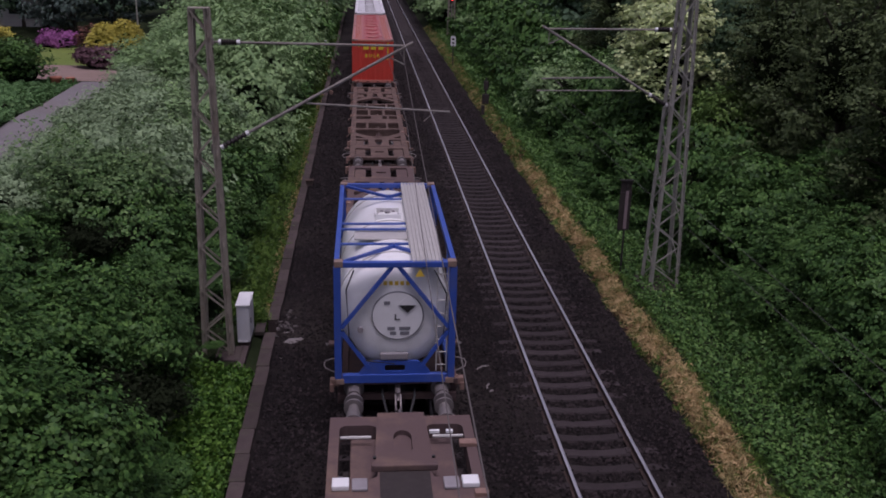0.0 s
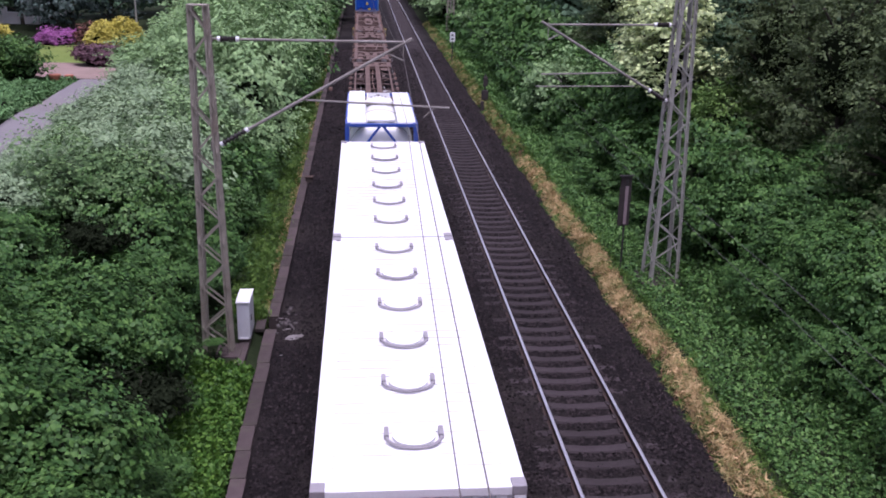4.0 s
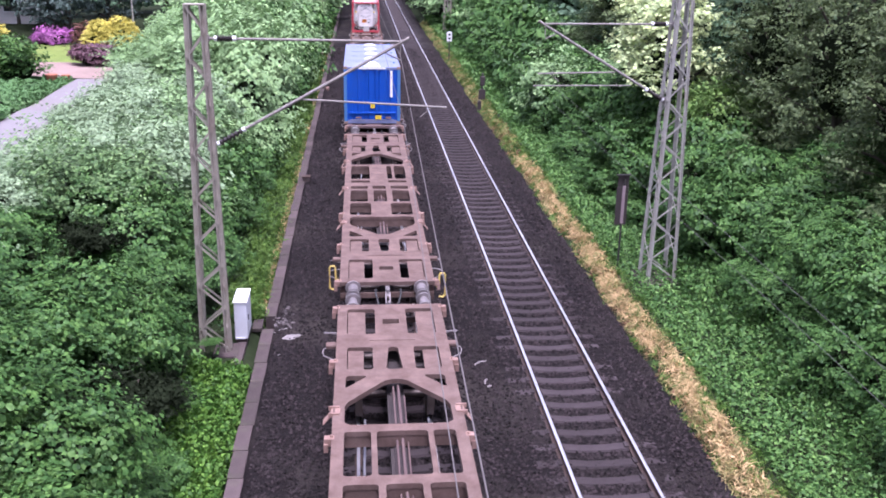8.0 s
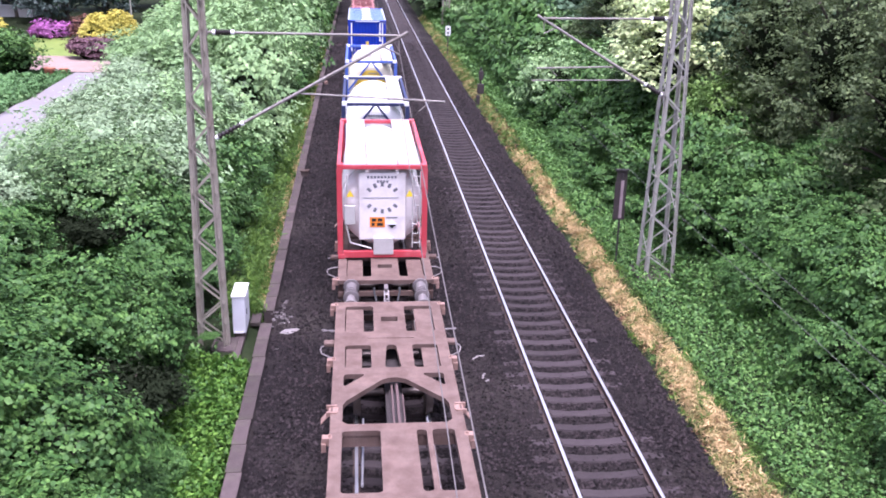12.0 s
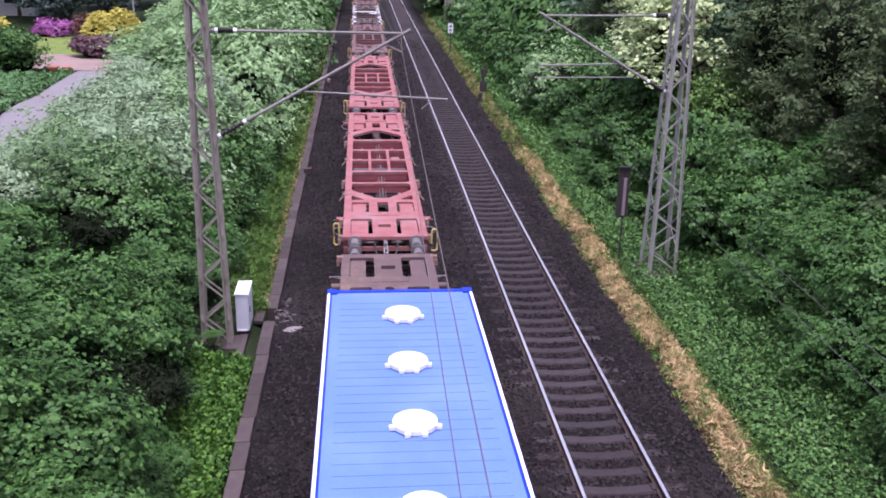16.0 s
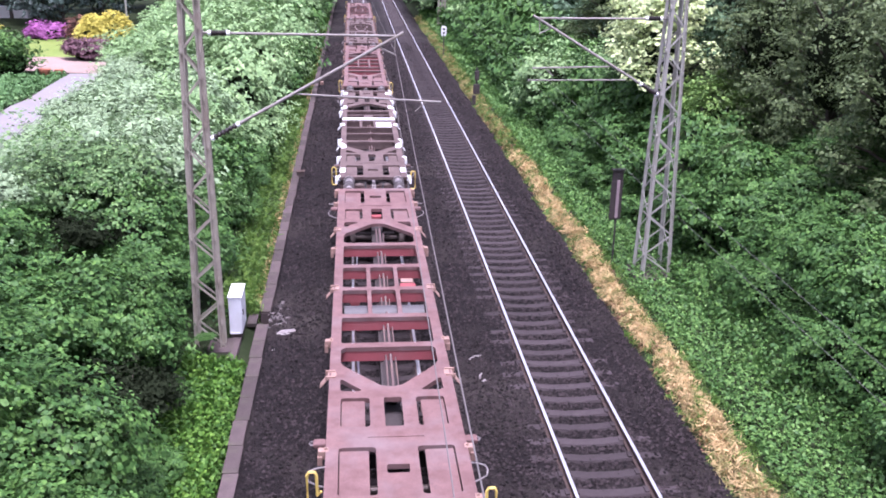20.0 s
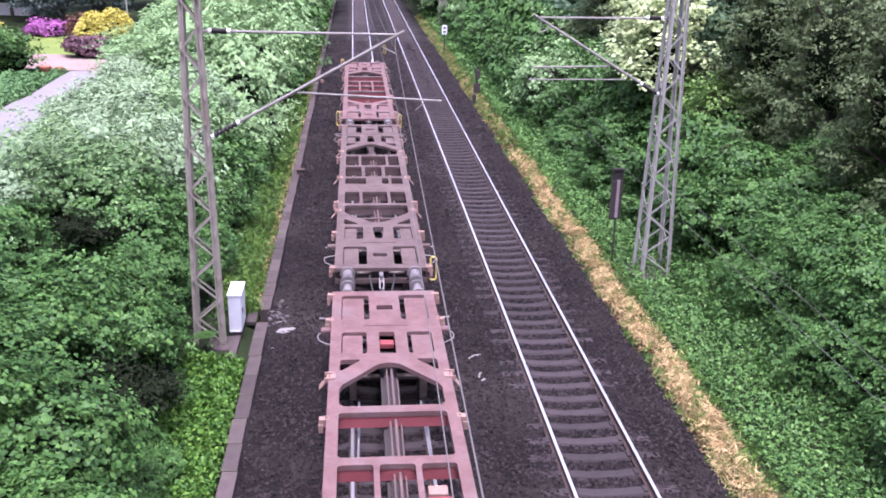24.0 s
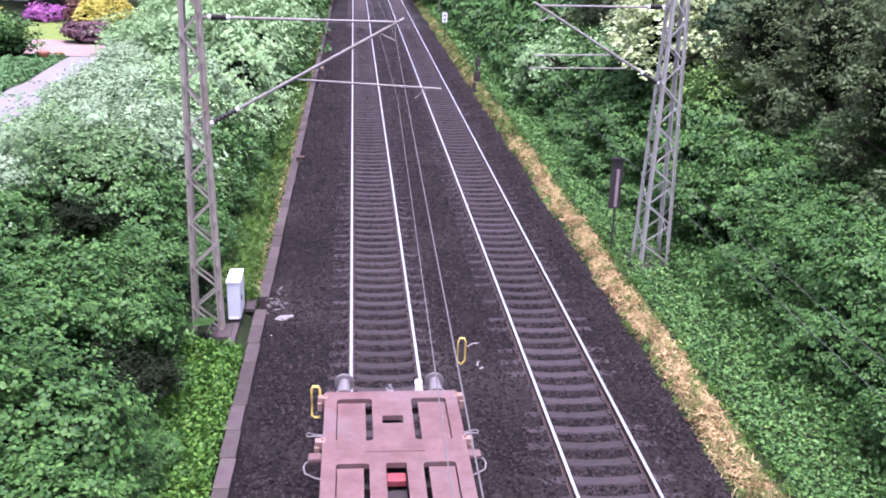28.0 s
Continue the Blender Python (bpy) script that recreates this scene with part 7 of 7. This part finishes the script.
    row("W", -8.2, np.arange(26, 45, 2.2), 0.95, 1.0, 0.25, swap="H", chance=0.4)
    row("W", -6.7, np.arange(27, 45, 2.2), 1.05, 1.15, 0.25, swap="H", chance=0.35)
    row("B", -5.1, np.arange(26.5, 41, 1.9), 0.92, 1.2, 0.15, swap="H", chance=0.5)
    row("B", -4.2, np.arange(28, 41, 2.4), 0.62, 1.1, 0.15)
    row("W", -10.7, np.arange(27, 42, 2.0), 0.55, 0.9, 0.15)
    # tall hazels beside the line, and the hedge that goes on behind them
    for x, y, s, z in ((-5.3, 42.5, 1.35, 1.55), (-6.9, 45.0, 1.4, 1.5), (-5.2, 46.2, 1.4, 1.65), (-4.7, 50.0, 1.2, 1.5), (-7.0, 49.5, 1.5, 1.45), (-4.3, 43.6, 0.8, 1.3)):
        bush("H", x, y, s, z)
    row("H", -9.3, np.arange(45.5, 63, 2.4), 1.2, 1.0, 0.3)
    row("H", -10.7, (47.8, 50.5, 53.5, 56.5, 59.5, 62.5), 0.95, 1.0, 0.2)
    row("H", -7.2, np.arange(53, 104, 3.2), 1.45, 1.3, 0.3, swap="B", chance=0.3)
    row("B", -4.7, np.arange(53, 104, 2.3), 1.1, 1.35, 0.25, swap="H", chance=0.35)
    row("H", -10.0, np.arange(64, 104, 4.0), 1.5, 1.1, 0.3)
    # the banks go on behind the bridge
    for y in np.arange(-9, 9, 3.4):
        for x in (-4.8, -7.6, 12.0, 14.6):
            pool = kinds["B" if abs(x - 3) < 11 else "H", 2]
            put(pool[rng.integers(2)], x, y + rng.uniform(-0.5, 0.5), rng.uniform(0.9, 1.15), rng, 0.25)
    for x, y, s in ((-3.7, 10.4, 0.5), (-3.5, 12.8, 0.42), (-3.45, 15.2, 0.32), (-3.4, 18.4, 0.25)):
        put(Y[0], x, y, s, rng, 0.2)
    put(kinds["B", 0][0], -4.5, 20.5, 0.3, rng, 0.1)
    put(kinds["B", 0][1], -3.55, 20.75, 0.17, rng, -0.45, None, 0.2)
    for y in np.arange(106, 205, 6.5):
        for x in (-5.0, -8.0, 10.6, 12.8):
            put(kinds["H", 2][rng.integers(2)], x, y + rng.uniform(-1, 1), 2.3, rng, 0.3)
    # right bank: brambles climbing to the trees
    row("B", 11.0, np.arange(9.5, 25, 1.8), 0.68, 1.1, 0.2)
    row("B", 12.2, np.arange(9.5, 27, 1.9), 0.98, 1.15, 0.25)
    row("B", 13.8, np.arange(11, 29, 2.1), 0.85, 1.0, 0.25)
    row("B", 15.2, np.arange(17, 30, 2.3), 0.8, 1.0, 0.25)
    row("B", 11.2, np.arange(27.5, 46, 1.9), 0.9, 1.2, 0.2)
    row("B", 12.9, np.arange(28.5, 41, 2.3), 1.0, 1.25, 0.25)
    row("B", 12.9, np.arange(41, 60, 2.3), 1.1, 1.3, 0.25, swap="H", chance=0.25)
    row("B", 10.1, np.arange(31, 60, 2.0), 0.66, 1.0, 0.15)
    row("B", 10.6, np.arange(47, 104, 2.4), 1.0, 1.3, 0.2, swap="H", chance=0.2)
    row("B", 12.6, np.arange(60, 104, 3.2), 1.3, 1.4, 0.2)
    for y in np.arange(16.2, 225, 4.2):
        for x, h in ((15.8, 0.85), (18.9, 1.1)):
            if x > 18 and y > 60:
                continue
            pool = Dfar if y > 62 or (x > 18 and y > 36) else D if rng.random() < 0.6 else O
            if 18 < y < 34:
                pool = O
            put(pool[rng.integers(2)], x - 0.3 * (y > 36) + rng.uniform(-0.7, 0.7), y + rng.uniform(-1, 1), h * rng.uniform(0.85, 1.15), rng, 0.3)
    for x, y, s in ((12.8, 38.0, 1.25), (13.2, 40.0, 1.15)):
        put(P[0], x, y, s, rng, 0.2)
    for x, y, s in ((13.6, 33.4, 1.1), (13.4, 35.6, 1.0)):
        put(N, x, y, s, rng, 0.3, None, 1.5)
    # trees behind the left bank and the garden
    for x, y, s in ((-7.5, 84, 0.8), (-10, 88, 1.0), (-7.0, 97, 0.9), (-11, 80, 0.8), (-13, 92, 1.1), (-17, 88, 1.0), (-6.6, 112, 0.9), (-21, 82, 1.1), (-26, 76, 1.0), (-9, 128, 1.1), (-7.5, 145, 1.0), (-7.5, 165, 1.0)):
        put(Dfar[rng.integers(2)], x, y, s, rng, 0.3)
    for x, y, s in ((-20.5, 70, 0.9), (-22.5, 72.5, 1.0), (-18.5, 73, 0.8), (-27.2, 68, 1.0), (-24, 57.5, 0.8)):
        put(C[0], x, y, s, rng, 0.3)
    # the garden
    G = [(shrub("green_hedge_bush", "clipped dark green garden hedge bush", M["bramble"], 90, (1.3, 1.3, 1.1), 3000, 0.14, group="garden bushes"), ((-16.2, 46.6, 1.1), (-17.7, 47.6, 1.25), (-18.3, 45.0, 1.25), (-19.6, 48.2, 1.25), (-18.6, 42.4, 1.1))),
         (shrub("rhododendron", "rhododendron covered in purple blossom", M["purple"], 91, (1.4, 1.2, 0.95), 3200, 0.15, up=0.4, group="garden bushes"), ((-18.9, 62.2, 0.72), (-20.0, 62.6, 0.66))),
         (shrub("plum_bush", "dark plum-red garden bush", M["plum"], 92, (1.3, 1.2, 1.0), 3600, 0.15, up=0.4, group="garden bushes"), ((-14.7, 53.0, 0.82), (-13.75, 53.4, 0.78))),
         (shrub("golden_bush", "golden-yellow garden conifer bush", M["golden"], 93, (1.3, 1.2, 1.1), 9000, 0.1, group="garden bushes", spread=0.05, shell=0.15, amp=0.12), ((-15.1, 57.8, 1.15), (-14.1, 57.6, 1.25))),
         (shrub("red_shrub", "reddish garden shrub behind the plum bush", M["rust_leaf"], 94, (0.9, 0.9, 1.0), 1500, 0.14, group="garden bushes"), ((-17.0, 61.0, 0.95),)),
         (shrub("yellow_shrub", "small yellow garden shrub", M["golden"], 95, (0.9, 0.9, 0.9), 1500, 0.14, group="garden bushes"), ((-23.2, 62.5, 1.1),)),
         (shrub("verge_bush", "low fresh green weeds at the lane's edge", M["fresh"], 96, (1.3, 1.3, 0.6), 2400, 0.13, group="garden bushes"), ((-15.3, 43.6, 0.8), (-15.2, 41.4, 0.85), (-15.0, 39.2, 0.85), (-14.9, 37.0, 0.85), (-16.5, 42.6, 0.9)))]
    for proto, places in G:
        for x, y, s in places:
            put(proto, x, y, s, rng, 0.15)
    drop([p for q in kinds.values() for p in q] + [T, K, N, *Y, *D, *Dfar, *O, *C, *P, *(g[0] for g in G)])


def ground_cover(name, label, mat, seed, n, xr, yr, size, up, tall, power=1.5, weave=0.0, ratio=0.7, tufts=0, swell=0.02):
    """Blades and low leaves over a strip, as one mass; in tufts where asked."""
    rng = np.random.default_rng(seed)
    m = tufts or n
    y = yr[0] + rng.random(m) ** power * (yr[1] - yr[0])
    x = rng.uniform(xr[0], xr[1], m) + weave * np.sin(y * 0.7) + weave * 0.6 * np.sin(y * 1.9 + 1)
    lean = rng.normal(size=(m, 3)) * (1 - up)
    if tufts:
        pick = rng.integers(0, m, n)
        x, y, lean = x[pick] + rng.normal(size=n) * 0.07, y[pick] + rng.normal(size=n) * 0.09, lean[pick]
        lean = lean + rng.normal(size=(n, 3)) * (1 - up) * 0.5
    z = np.array([ground_z(a, b) for a, b in zip(x, y)]) + rng.random(n) ** 1.5 * tall
    v, f = leaf_quads(np.stack([x, y, z], 1), lean + np.array((0, 0, up)), size * (1 + swell * (y - yr[0])), rng, ratio)
    tagged(quads(name, v, f, mat), label, "ground cover", kind="stuff")


def build_cover():
    ground_cover("verge_grass", "lush low weeds and grass on the verge", M["nettle"], 1, 52000, (8.0, 10.9), (9, 60), 0.085, 0.6, 0.24, 1.7)
    ground_cover("verge_grass", "lush low weeds and grass on the verge", M["nettle"], 2, 14000, (8.0, 10.2), (55, 115), 0.2, 0.55, 0.4, 1.0)
    ground_cover("tall_weeds", "taller nettles below the brambles", M["bramble"], 16, 9000, (9.3, 10.9), (9, 40), 0.1, 0.5, 0.6, 1.3, tufts=700)
    ground_cover("dry_grass", "strip of dead straw-coloured grass beside the ballast", M["straw"], 3, 17000, (7.3, 7.72), (9, 42), 0.26, 0.45, 0.12, 1.3, 0.07, 0.09, 1100, 0.01)
    ground_cover("dry_grass", "thin pale dead grass beside the ballast", M["hay"], 18, 12000, (7.15, 7.75), (12, 110), 0.24, 0.4, 0.12, 1.4, 0.08, 0.09, 1100, 0.012)
    ground_cover("dry_litter", "brown dead stalks in the straw", M["dead_stalk"], 17, 9000, (7.15, 7.8), (9, 110), 0.2, 0.5, 0.06, 1.8, 0.06, 0.1, 900, 0.012)
    ground_cover("green_tufts", "green tufts between dead grass", M["verge"], 4, 26000, (7.05, 8.1), (9, 110), 0.17, 0.35, 0.16, 1.5, 0.1, 0.12, 1700, 0.015)
    ground_cover("left_verge_grass", "bright grass and weeds beside the trough", M["bright"], 5, 20000, (-4.0, -2.62), (8, 20.3), 0.09, 0.5, 0.3, 1.0)
    ground_cover("left_verge_grass", "grass and weeds beside the trough", M["verge"], 6, 22000, (-3.7, -2.62), (23.2, 110), 0.2, 0.3, 0.45, 1.8, 0.0, 0.16, 2500)
    ground_cover("brown_weeds", "rusty dead weeds beside the trough", M["straw"], 7, 3500, (-2.8, -2.6), (24, 80), 0.14, 0.35, 0.2, 1.4, 0.0, 0.16)
    ground_cover("trackside_moss", "sparse moss at the ballast's edge", M["hay"], 8, 8500, (-2.26, -1.8), (9, 40), 0.05, 0.7, 0.3, 1.2)
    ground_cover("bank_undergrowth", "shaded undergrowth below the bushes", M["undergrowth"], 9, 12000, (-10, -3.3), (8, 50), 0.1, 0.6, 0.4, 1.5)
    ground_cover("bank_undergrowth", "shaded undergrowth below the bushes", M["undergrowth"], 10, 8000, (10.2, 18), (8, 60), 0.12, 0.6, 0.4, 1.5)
    ground_cover("rear_verge_grass", "low weeds and grass on the verge", M["nettle"], 14, 5000, (8.1, 10.9), (-22, 8), 0.2, 0.55, 0.3, 1.0)
    ground_cover("rear_verge_grass", "grass and weeds beside the trough", M["verge"], 15, 4000, (-4.0, -2.62), (-22, 8), 0.16, 0.45, 0.3, 1.0)
    ground_cover("lane_verge", "fresh green verge beside the lane", M["fresh"], 12, 14000, (-17.4, -13.95), (33, 47.5), 0.12, 0.4, 0.3, 1.0)
    ground_cover("lane_verge", "fresh green verge beside the lane", M["nettle"], 13, 4000, (-11.1, -9.5), (20, 66), 0.16, 0.5, 0.4, 1.0)


build_plants()
build_cover()
build_trough()
build_sleepers(tracks)
build_stones()


def motions():
    """The train rolls towards the bridge and slows down."""
    for ob, u, z, off in TRAIN:
        walk(ob, [(t, pose(TRACK_L + off, u - run(t), z)) for t in (CLIP * k / 28 for k in range(29))])


motions()
